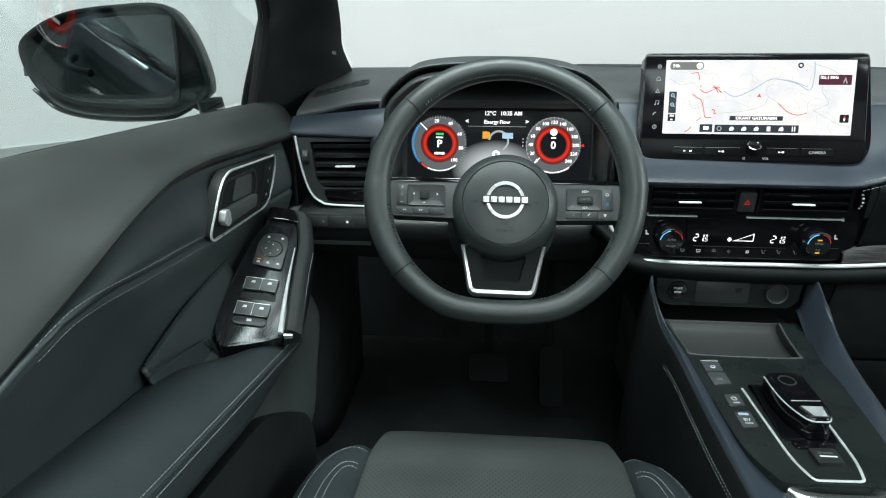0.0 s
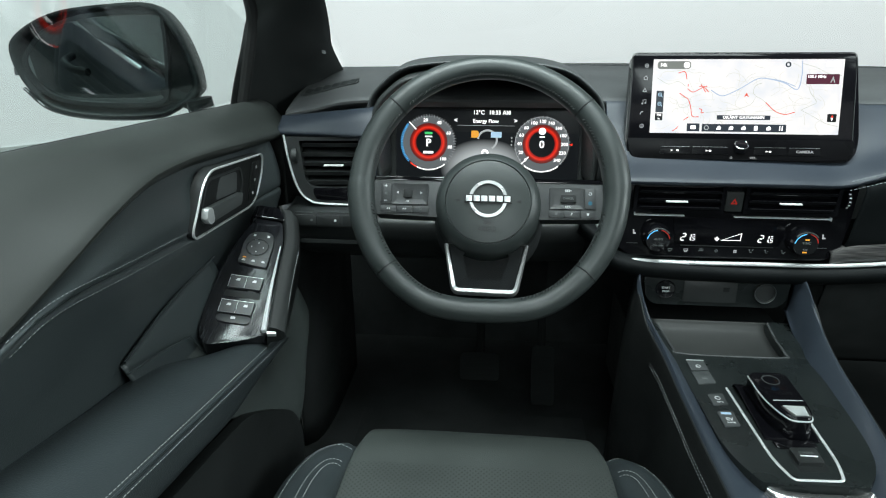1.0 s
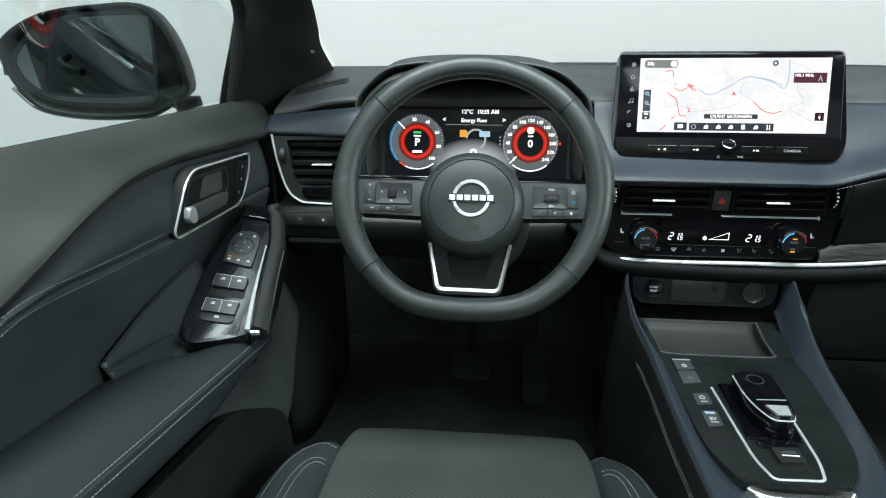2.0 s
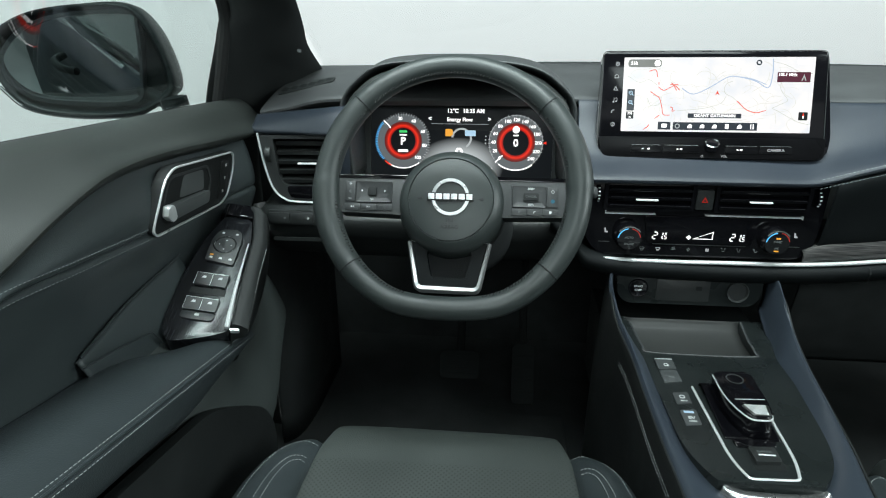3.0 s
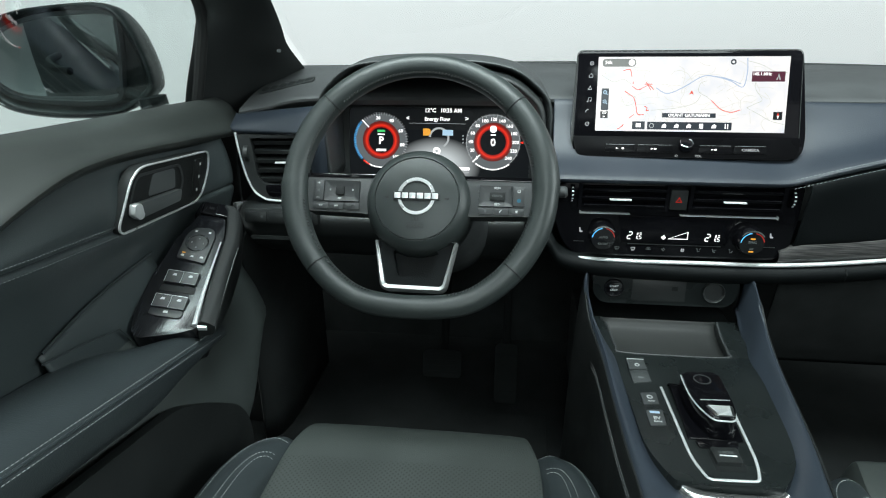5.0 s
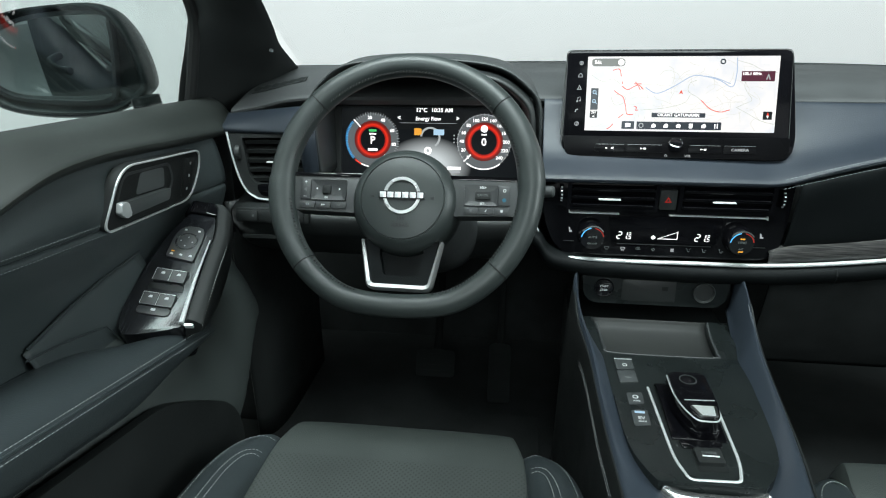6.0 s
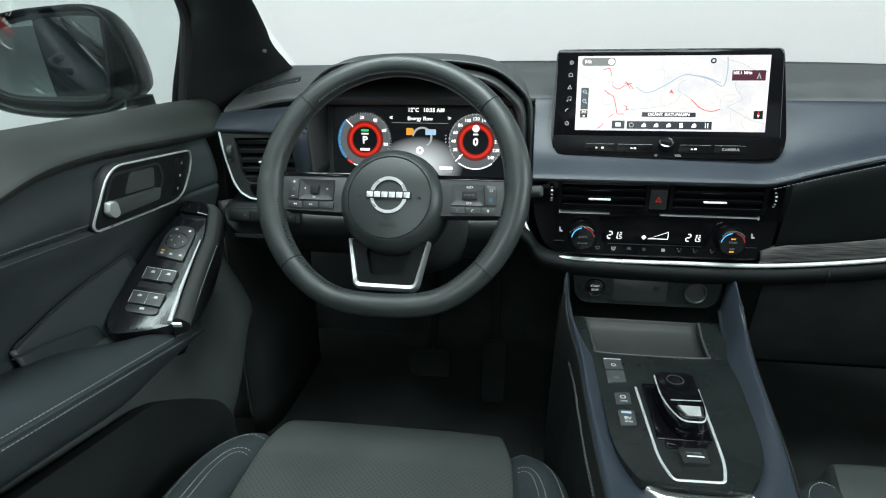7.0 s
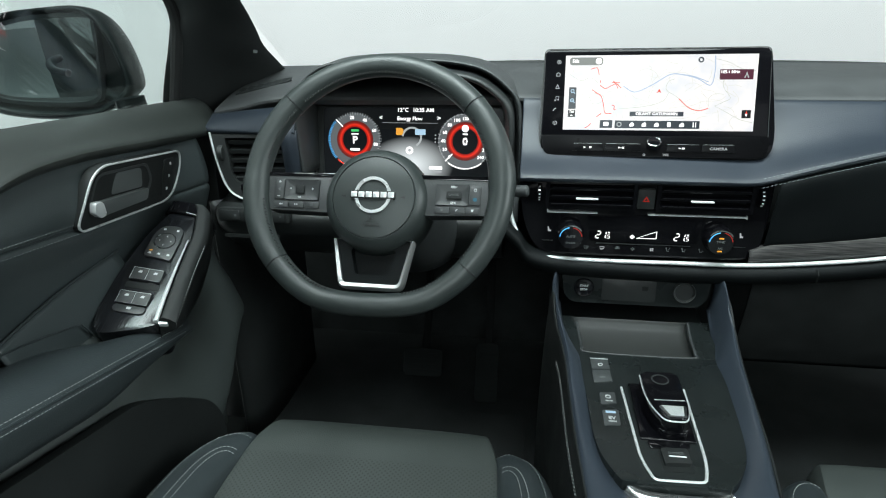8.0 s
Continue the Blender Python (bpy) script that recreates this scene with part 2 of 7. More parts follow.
def part(name, bm, material, parent=None, label="", m=Matrix(), thick=0.0, sharp=35.0):
    """Links a bmesh as one mesh object. m: its pose in the world."""
    me = bpy.data.meshes.new(name)
    bmesh.ops.recalc_face_normals(bm, faces=bm.faces)
    bm.to_mesh(me)
    bm.free()
    me.materials.append(material)
    me.shade_smooth()
    me.set_sharp_from_angle(angle=radians(sharp))
    ob = new(name, me)
    put(ob, parent, m)
    if thick:
        s = ob.modifiers.new("thickness", "SOLIDIFY")
        s.thickness, s.offset = thick, 0.0
    if label:
        ob["label"] = label
    return ob


def plane_at(c, up, n):
    up, n = Vector(up).normalized(), Vector(n).normalized()
    r = up.cross(n).normalized()
    up = n.cross(r)
    return Matrix(((r.x, up.x, n.x, c[0]), (r.y, up.y, n.y, c[1]), (r.z, up.z, n.z, c[2]), (0, 0, 0, 1)))


def rpoly(pts, r, n=5):
    """A polygon with rounded corners; r: one radius or one for each corner."""
    out, k = [], len(pts)
    for i, p in enumerate(pts):
        p, a, b = Vector(p), Vector(pts[i - 1]), Vector(pts[(i + 1) % k])
        ri = r[i] if isinstance(r, (list, tuple)) else r
        ra = min(ri, (a - p).length * 0.48)
        rb = min(ri, (b - p).length * 0.48)
        s, e = p + (a - p).normalized() * ra, p + (b - p).normalized() * rb
        for j in range(n + 1):
            t = j / n
            out.append((1 - t) ** 2 * s + 2 * t * (1 - t) * p + t * t * e)
    return out


def rect(w, h, r=0.001, cx=0.0, cy=0.0, n=4):
    return rpoly([(cx - w / 2, cy - h / 2), (cx + w / 2, cy - h / 2), (cx + w / 2, cy + h / 2), (cx - w / 2, cy + h / 2)], r, n)


def disc(r, n=40, cx=0.0, cy=0.0):
    return [Vector((cx + r * math.cos(2 * math.pi * i / n), cy + r * math.sin(2 * math.pi * i / n))) for i in range(n)]


def slab(outline, z0, z1, bevel=0.0, seg=2, bm=None):
    bm = bm or bmesh.new()
    lo = [bm.verts.new((p[0], p[1], z0)) for p in outline]
    hi = [bm.verts.new((p[0], p[1], z1)) for p in outline]
    k = len(outline)
    for i in range(k):
        bm.faces.new((lo[i], lo[(i + 1) % k], hi[(i + 1) % k], hi[i]))
    bm.faces.new(lo[::-1])
    top = bm.faces.new(hi)
    if bevel:
        bmesh.ops.bevel(bm, geom=list(top.edges), offset=bevel, segments=seg, profile=0.5, affect="EDGES", clamp_overlap=True)
    return bm


def ring(outer, inner, z0, z1, bm=None):
    """A flat band between two outlines with the same number of points."""
    bm = bm or bmesh.new()
    k = len(outer)
    v = [[bm.verts.new((p[0], p[1], z)) for p in o] for o, z in ((outer, z0), (outer, z1), (inner, z1), (inner, z0))]
    for a in range(4):
        b = (a + 1) % 4
        for i in range(k):
            j = (i + 1) % k
            bm.faces.new((v[a][i], v[a][j], v[b][j], v[b][i]))
    return bm


def crom(pts, n, closed=False):
    """n points on a smooth curve through pts."""
    P = [Vector(p) for p in pts]
    k = len(P)
    out = []
    for i in range(n):
        u = i / n * k if closed else i / (n - 1) * (k - 1)
        a = min(int(u), k - 1 if closed else k - 2)
        t = u - a
        if closed:
            p0, p1, p2, p3 = P[a - 1], P[a % k], P[(a + 1) % k], P[(a + 2) % k]
        else:
            p1, p2 = P[a], P[a + 1]
            p0 = P[a - 1] if a > 0 else p1 * 2 - p2
            p3 = P[a + 2] if a + 2 < k else p2 * 2 - p1
        out.append(0.5 * (2 * p1 + (p2 - p0) * t + (2 * p0 - 5 * p1 + 4 * p2 - p3) * t * t + (3 * p1 - p0 - 3 * p2 + p3) * t ** 3))
    return out


def grid(rows, closed=False, bm=None, caps=False):
    bm = bm or bmesh.new()
    v = [[bm.verts.new(p) for p in r] for r in rows]
    k = len(rows[0])
    for i in range(len(rows) - 1):
        for j in range(k if closed else k - 1):
            q = (j + 1) % k
            bm.faces.new((v[i][j], v[i][q], v[i + 1][q], v[i + 1][j]))
    if caps:
        bm.faces.new(v[0][::-1])
        bm.faces.new(v[-1])
    return bm


def loft(sections, nu, nv, closed=False, caps=False):
    """A smooth skin through sections (lists of points, all of one length)."""
    s = [crom(q, nv, closed) for q in sections]
    cols = [crom([q[j] for q in s], nu) for j in range(nv)]
    return grid([[cols[j][i] for j in range(nv)] for i in range(nu)], closed, caps=caps)


def tube(path, r, n=10, closed=False, flat=1.0, bm=None, up=None):
    """A round bar along path; r: a radius, or one for each point; flat: its height to its width."""
    P = [Vector(p) for p in path]
    k = len(P)
    rows = []
    ref = Vector(up) if up else None
    for i in range(k):
        a = P[(i - 1) % k] if (closed or i > 0) else P[i]
        b = P[(i + 1) % k] if (closed or i < k - 1) else P[i]
        t = (b - a).normalized()
        if ref is None:
            ref = Vector((0, 0, 1)) if abs(t.z) < 0.9 else Vector((0, 1, 0))
        s = t.cross(ref).normalized()
        w = s.cross(t).normalized()
        if not up:
            ref = w
        ri = r[i] if isinstance(r, (list, tuple)) else r
        rows.append([P[i] + s * ri * math.cos(q) + w * ri * flat * math.sin(q) for q in (2 * math.pi * j / n for j in range(n))])
    if closed:
        rows.append(rows[0])
    bm = grid(rows, True, bm, caps=not closed)
    if closed:
        bmesh.ops.remove_doubles(bm, verts=bm.verts, dist=1e-6)
    return bm


def lathe(profile, n=48, bm=None):
    """profile: (radius, z) pairs."""
    rows = [[Vector((r * math.cos(2 * math.pi * j / n), r * math.sin(2 * math.pi * j / n), z)) for j in range(n)] for r, z in profile]
    return grid(rows, True, bm, caps=True)


def length_points(path, step):
    """Points at even steps along a path."""
    P = [Vector(p) for p in path]
    out, carry = [], 0.0
    for a, b in zip(P, P[1:]):
        d = (b - a).length
        s = carry
        while s < d:
            out.append(a.lerp(b, s / d))
            s += step
        carry = s - d
    return out


def stitches(name, path, parent, material=THREAD, long=0.0042, gap=0.0018, r=0.0006, lift=(0, 0, 0), m=Matrix()):
    """A row of thread stitches along a path."""
    fine = length_points(path, 0.0006)
    bm, step, on = bmesh.new(), long + gap, int(long / 0.0006)
    k = int(round(step / 0.0006))
    up = Vector(lift)
    for i in range(0, len(fine) - on - 1, k):
        a, b = fine[i] + up, fine[i + on] + up
        c = (a + b) / 2 + up.normalized() * 0.0002 if up.length else (a + b) / 2
        tube([a, c, b], [r * 0.6, r, r * 0.6], 5, bm=bm)
    return tagged(part(name, bm, material, parent, m=m), kind="stuff")


def ribbon(path, w, z0, z1, bm=None):
    """A flat strip along a 2D path, between two heights."""
    P = [Vector((p[0], p[1])) for p in path]
    L, R = [], []
    for i, p in enumerate(P):
        t = (P[min(i + 1, len(P) - 1)] - P[max(i - 1, 0)]).normalized()
        q = Vector((-t.y, t.x)) * w / 2
        L.append(p + q), R.append(p - q)
    return slab(R + L[::-1], z0, z1, bm=bm)


def words(text, size, material, parent, m, name="lettering", width=0.0, deep=0.0002):
    """Letters as a thin mesh, centred on m's origin, in its plane."""
    c = bpy.data.curves.new("letters", "FONT")
    c.body, c.size, c.align_x, c.align_y, c.extrude, c.resolution_u, c.offset = text, size, "CENTER", "CENTER", deep, 2, size * 0.022
    ob = bpy.data.objects.new("letters", c)
    scene.collection.objects.link(ob)
    dg = bpy.context.evaluated_depsgraph_get()
    me = bpy.data.meshes.new_from_object(ob.evaluated_get(dg))
    bpy.data.objects.remove(ob)
    if width and len(me.vertices):
        xs = [v.co.x for v in me.vertices]
        k = width / max(1e-6, max(xs) - min(xs))
        for v in me.vertices:
            v.co.x *= k
    me.name = name
    me.materials.clear()
    me.materials.append(material)
    out = new(name, me)
    put(out, parent, m)
    return out


def drape(ob, path, lift=0.0007, towards=(0, 0, -1)):
    """Lays a path on a mesh object, seen along a direction."""
    me = ob.data
    tree = BVHTree.FromPolygons([v.co for v in me.vertices], [tuple(p.vertices) for p in me.polygons])
    d = Vector(towards).normalized()
    out = []
    for p in path:
        hit = tree.ray_cast(Vector(p) - d * 0.15, d)
        out.append(hit[0] - d * (lift + 0.002) if hit[0] else Vector(p))
    return out


def at(m, x, y, z=0.0, rz=0.0):
    return m @ pose(x, y, z, 0, 0, rz)


# ---- studio and car shell ----
def sheet(sx, sy, z, n=2):
    return grid([[Vector((-sx / 2 + sx * i / (n - 1), -sy / 2 + sy * j / (n - 1), z)) for i in range(n)] for j in range(n)])


tagged(part("ground", sheet(120, 120, 0.0), STUDIO_FLOOR), "pale grey painted studio floor under the car", "floor", kind="structure")


def cyclorama():
    prof = [(7.0, 0.004), (7.6, 0.03), (8.2, 0.2), (8.6, 0.6), (8.8, 1.2), (8.8, 3.3)]
    rows = []
    for r, z in prof:
        rows.append([Vector((r * math.cos(2 * math.pi * k / 64), r * math.sin(2 * math.pi * k / 64), z)) for k in range(64)])
    return grid(rows, True)


# the backdrop emits light itself and brightens the cabin through the windows
tagged(part("backdrop", cyclorama(), STUDIO, thick=0.05), "seamless white studio wall with its own glow, curving into the floor", "studio wall", kind="structure")


def bar_box(x0, x1, y0, y1, z0, z1, bevel=0.004):
    bm = slab([(x0, y0), (x1, y0), (x1, y1), (x0, y1)], z0, z1, bevel)
    return bm


tagged(part("floor", bar_box(-0.84, 0.84, -1.6, 1.5, 0.30, 0.34), CARPET), "black carpeted car floor in deep shade", "floor", kind="structure")
tagged(part("bulkhead", bar_box(-0.80, 0.80, 1.46, 1.50, 0.34, 1.02), CARPET), "black lined bulkhead behind the footwell", "bulkhead", kind="structure")
tagged(part("wall_rear", bar_box(-0.86, 0.86, -1.64, -1.60, 0.30, 1.02), HARD), "plain dark rear wall of the cabin", "wall", kind="structure")
tagged(part("wall_side", bar_box(0.80, 0.88, -1.60, 1.30, 0.30, 1.03), SOFT), "plain dark far side wall of the cabin", "wall", kind="structure")
tagged(part("cowl", bar_box(-0.84, 0.84, 1.40, 1.50, 1.0, 1.05, 0.01), HARD), "dark plastic cowl below the windscreen", "cowl", kind="structure")


# unseen black ring above the backdrop, added so gloss parts reflect dark
def upper_wall():
    return grid([[Vector((8.82 * math.cos(2 * math.pi * k / 64), 8.82 * math.sin(2 * math.pi * k / 64), z)) for k in range(64)] for z in (3.3, 5.5)], True)


tagged(part("wall_blackout", upper_wall(), CEILING, thick=0.05), "unseen black wall above the backdrop, added to keep reflections dark", "studio wall", kind="structure")


def disc_sheet(r, z):
    bm = bmesh.new()
    bm.faces.new([bm.verts.new((p.x, p.y, z)) for p in disc(r, 48)])
    return bm


# unseen black disc, added to block light from straight above
tagged(part("ceiling_blackout", disc_sheet(9.0, 5.52), CEILING, thick=0.05), "unseen black studio ceiling added to block light from above", "ceiling", kind="structure")


def roof():
    """Unseen roof slabs round an opening, widened on the left to shade the door."""
    bm = bmesh.new()
    for x0, x1, y0, y1 in ((-0.62, 0.62, 0.38, 0.62), (-0.62, 0.62, -1.5, -1.2), (-0.69, -0.46, -1.2, 0.38), (-0.80, -0.688, -1.5, -0.08), (0.50, 0.62, -1.2, 0.38)):
        slab([(x0, y0), (x1, y0), (x1, y1), (x0, y1)], 1.50, 1.54, bm=bm)
    return bm


tagged(part("ceiling", roof(), HEADLINER), "unseen black roof lining round an opening, widened to shade the door", "ceiling", kind="structure")


def pillar(side):
    """Lower sail trim at the base, then a raked beam up to the roof."""
    s = side

    def sec(z, lx, ly, rx, ry, d):
        """Outline of one slice: window edge, cabin face, windscreen edge, outer face."""
        return [(s * lx, ly, z), (s * (lx * 0.6 + rx * 0.4) + 0.0, ly * 0.6 + ry * 0.4 - d, z + 0.002), (s * rx, ry - 0.02, z), (s * rx, ry, z), (s * (lx * 0.4 + rx * 0.6 + 0.05), (ly + ry) / 2 + 0.05, z), (s * (lx + 0.004), ly + 0.020, z)]

    secs = [sec(0.98, 0.850, 1.045, 0.700, 1.34, 0.01), sec(1.04, 0.837, 1.040, 0.700, 1.29, 0.012), sec(1.08, 0.824, 1.032, 0.702, 1.24, 0.015), sec(1.13, 0.806, 1.024, 0.693, 1.14, 0.018),
            sec(1.165, 0.793, 1.017, 0.680, 1.085, 0.02), sec(1.21, 0.776, 1.000, 0.664, 1.008, 0.02), sec(1.30, 0.735, 0.86, 0.645, 0.86, 0.02), sec(1.50, 0.655, 0.56, 0.575, 0.57, 0.02)]
    return loft(secs, 28, 24, closed=True, caps=True)


tagged(part("pillar", pillar(-1), HARD), "black plastic windscreen pillar trim beside the door", "pillar", kind="structure")
# centre pillar is out of view, added to keep light off the rear door trim
tagged(part("pillar", loft([[(x, -0.08, z), (x + 0.05, -0.10, z), (x + 0.05, -0.26, z), (x, -0.28, z), (x - 0.03, -0.26, z), (x - 0.03, -0.10, z)] for x, z in ((-0.86, 1.04), (-0.83, 1.2), (-0.79, 1.38), (-0.75, 1.50))], 14, 24, closed=True, caps=True), HARD), "unseen black centre pillar trim added to shade the door", "pillar", kind="structure")
tagged(part("pillar", pillar(1), HARD), "black plastic windscreen pillar trim on the far side", "pillar", kind="structure")
tagged(part("trim", slab(rect(0.007, 0.006, 0.001), 0.0, 0.002), MARK_GREY, m=plane_at((-0.6965, 1.122, 1.121), (0, 0.4, 1), (0.5, -0.85, 0.3))), "small printed mark on the pillar trim", "label", kind="structure")
tagged(part("trim", bar_box(-0.86, -0.765, 1.05, 1.34, 0.34, 0.99, 0.01), HARD), "black hinge post trim between door and dashboard", "trim", kind="structure")
screen_glass = part("windscreen", grid([crom([(-0.70, 1.30, 1.07), (0, 1.38, 1.075), (0.70, 1.30, 1.07)], 16), crom([(-0.68, 1.02, 1.22), (0, 1.08, 1.225), (0.68, 1.02, 1.22)], 16), crom([(-0.58, 0.60, 1.50), (0, 0.64, 1.51), (0.58, 0.60, 1.50)], 16)]), SHIELD)
screen_glass.visible_shadow = False
tagged(screen_glass, "clear raked windscreen glass above the dashboard", "windscreen", kind="structure")

# ---- dashboard ----
dash = thing("dashboard", (0, 1.1, 0.8), "dark grey dashboard with blue-grey leather band and silver trim", "dashboard")


def dash_top():
    secs = []
    for x in (-0.748, -0.70, -0.62, -0.40, 0.0, 0.40, 0.62, 0.765):
        e = max(0.0, (abs(x) - 0.60) / 0.165)
        near_y, near_z = 1.052 - 0.018 * e, 1.049 - 0.029 * e
        far = 1.365 - 0.10 * (x / 0.75) ** 2
        secs.append([(x, far + 0.03, 1.02), (x, far, 1.074), (x, far - 0.03, 1.079), (x, 1.2, 1.077 - 0.022 * e), (x, 1.12, 1.068 - 0.024 * e), (x, near_y + 0.02, near_z + 0.008), (x, near_y, near_z), (x, near_y + 0.012, near_z - 0.012)])
    return loft(secs, 48, 28)


part("top_pad", dash_top(), DASH_TOP, dash, "dark grey grained top pad", thick=0.004)


part("windscreen_foot", tube(crom([(-0.72, 1.285, 1.070), (-0.40, 1.335, 1.080), (0.0, 1.350, 1.082), (0.40, 1.335, 1.080), (0.72, 1.285, 1.070)], 40), 0.004, 8), DARK, dash, "black strip at the windscreen foot")


def leather_left():
    secs = []
    for x, yo in ((-0.757, 0.012), (-0.745, 0.0), (-0.68, -0.004), (-0.62, -0.008), (-0.586, -0.006)):
        up = 1.021 + (x + 0.745) * 0.11
        secs.append([(x, 1.036 + yo, up), (x, 1.018 + yo, up - 0.010), (x, 1.004 + yo, 1.002), (x, 1.004 + yo, 0.995), (x, 1.02 + yo, 0.988)])
    return loft(secs, 20, 18)


part("leather_band", leather_left(), BLUE_LEATHER, dash, "blue-grey stitched leather", thick=0.003)

part("leather_drop", loft([[(x, 0.996 + d, 1.000), (x, 0.992 + d, 0.985), (x, 0.994 + d, 0.955), (x, 1.000 + d, 0.915)] for x, d in ((-0.612, 0.006), (-0.604, 0.0), (-0.594, 0.0), (-0.584, 0.008))], 14, 16), BLUE_LEATHER, dash, "blue-grey leather beside the vent", thick=0.003)


def lower_edge(x):
    """Height of the leather band's lower edge on the cabin side."""
    k = max(0.0, x - 0.155)
    return 0.940 + 0.30 * k - 0.13 * k * k


def leather_right():
    secs = []
    for x in (-0.198, -0.18, -0.10, 0.0, 0.10, 0.16, 0.22, 0.30, 0.42, 0.58, 0.765):
        zl = lower_edge(x)
        b = 0.02 * max(0, x - 0.4) / 0.36
        secs.append([(x, 1.055 + b, 1.046), (x, 1.046 + b, 1.046), (x, 1.024 + b, 1.046 - (1.046 - zl) * 0.34), (x, 0.990 + b, 1.046 - (1.046 - zl) * 0.70), (x, 0.947 + b, zl + 0.008), (x, 0.941 + b, zl), (x, 0.955 + b, zl - 0.006)])
    return loft(secs, 60, 26)


part("leather_band", leather_right(), BLUE_LEATHER, dash, "blue-grey leather wrapped over the centre", thick=0.003)


def passenger_pad():
    secs = []
    for x in (0.188, 0.24, 0.32, 0.42, 0.58, 0.765):
        zl = lower_edge(x) - 0.002
        b = 0.02 * max(0, x - 0.4) / 0.36
        zw = wood_top(x)
        secs.append([(x, 0.962 + b, zl - 0.003), (x, 0.945 + b, zl - 0.005), (x, 0.940 + b, zl - 0.018), (x, 0.946 + b, (zl + zw) / 2), (x, 0.955 + b, zw + 0.006), (x, 0.962 + b, zw)])
    return loft(secs, 40, 22)


def trim_z(x):
    k = max(0.0, x - 0.14)
    return 0.804 + 0.04 * k + 0.28 * k * k


def wood_top(x):
    return trim_z(x) + 0.030 + 0.012 * (x - 0.19)


part("passenger_pad", passenger_pad(), PAD, dash, "dark padded leather below the seam", thick=0.003)


def wood_strip():
    secs = []
    for x in (0.168, 0.20, 0.26, 0.36, 0.50, 0.64, 0.765):
        b = 0.02 * max(0, x - 0.4) / 0.36
        h = 0.4 if x < 0.17 else 1.0
        secs.append([(x, 0.956 + b, trim_z(x) + 0.002), (x, 0.952 + b, trim_z(x) + 0.012 * h), (x, 0.955 + b, wood_top(x) * h + (1 - h) * (trim_z(x) + 0.012)), (x, 0.965 + b, wood_top(x) * h + (1 - h) * (trim_z(x) + 0.013))])
    return loft(secs, 40, 10)


part("wood_strip", wood_strip(), WOOD, dash, "grey grained wood inlay", thick=0.003)
TRIM = [(-0.214, 0.966, 0.884), (-0.205, 0.961, 0.855), (-0.190, 0.956, 0.826), (-0.172, 0.953, 0.810), (-0.145, 0.951, 0.8045), (-0.05, 0.949, 0.803)] + [(x, 0.949 + 0.02 * max(0, x - 0.4) / 0.36, trim_z(x)) for x in (0.05, 0.16, 0.26, 0.37, 0.50, 0.64, 0.765)]
part("chrome_trim", tube(crom(TRIM, 110), 0.0036, 10, flat=1.1), SILVER, dash, "bright satin silver trim line")


def lower_dash():
    secs = []
    for x in (-0.24, -0.20, -0.16, 0.0, 0.16, 0.30, 0.45, 0.60, 0.765):
        z = trim_z(x) - 0.003 if x > -0.15 else 0.802 + max(0, -0.15 - x) * 0.9
        b = 0.02 * max(0, x - 0.4) / 0.36
        secs.append([(x, 0.968 + b, z), (x, 0.952 + b, z - 0.002), (x, 0.942 + b, z - 0.012), (x, 0.950 + b, z - 0.028), (x, 0.985 + b, z - 0.040), (x, 1.10 + b, z - 0.055), (x, 1.3, z - 0.06)])
    return loft(secs, 48, 24)


part("lower_panel", lower_dash(), LOWER, dash, "black soft lower panel", thick=0.004)


def knee_panel():
    secs = []
    for x, y in ((-0.745, 0.985), (-0.70, 0.965), (-0.55, 0.955), (-0.35, 0.955), (-0.225, 0.965)):
        secs.append([(x, y + 0.06, 0.872), (x, y + 0.02, 0.866), (x, y, 0.857), (x, y, 0.835), (x, y + 0.012, 0.815), (x, y + 0.06, 0.77), (x, y + 0.22, 0.74)])
    return loft(secs, 28, 24)


part("knee_panel", knee_panel(), HARD, dash, "black hard knee panel", thick=0.004)
part("column_surround", loft([[(x, 1.06, 0.905), (x, 1.03, 0.897), (x, 1.0, 0.890), (x, 0.985, 0.876), (x, 0.98, 0.855)] for x in (-0.578, -0.5, -0.3, -0.2)], 16, 14), SOFT, dash, thick=0.004)
part("side_cap", slab(rpoly([(1.00, 0.72), (1.32, 0.74), (1.30, 1.04), (1.06, 1.03), (1.015, 0.99)], 0.02), -0.002, 0.002), HARD, dash, m=plane_at((-0.752, 0, 0), (0, 0, 1), (1, 0, 0)))
# seam between leather band and passenger pad
SEAM = [(x, 0.9385 + 0.02 * max(0, x - 0.4) / 0.36, lower_edge(x) + 0.004) for x in (0.162, 0.20, 0.26, 0.34, 0.46, 0.60, 0.75)]
part("piping", tube(crom([Vector(p) + Vector((0, 0.002, -0.003)) for p in SEAM], 60), 0.0018, 8), LEATHER, dash)
stitches("stitching", crom([Vector(p) + Vector((0, 0.0, 0.0035)) for p in SEAM], 60), dash, DIM_THREAD, r=0.0005, lift=(0, -0.0012, 0.0012))
stitches("stitching", crom([Vector(p) + Vector((0, 0.001, -0.010)) for p in SEAM], 60), dash, DIM_THREAD, r=0.0005, lift=(0, -0.0018, 0.0))
stitches("stitching", crom([(-0.735, 1.026, 1.0135), (-0.68, 1.021, 1.0195), (-0.61, 1.018, 1.027)], 30), dash, DIM_THREAD, lift=(0, -0.002, 0.002))
# glovebox gap
part("glovebox_gap", tube([(0.268, 0.943, 0.806), (0.270, 0.940, 0.797), (0.272, 0.946, 0.782)], 0.0016, 6), DARK, dash)
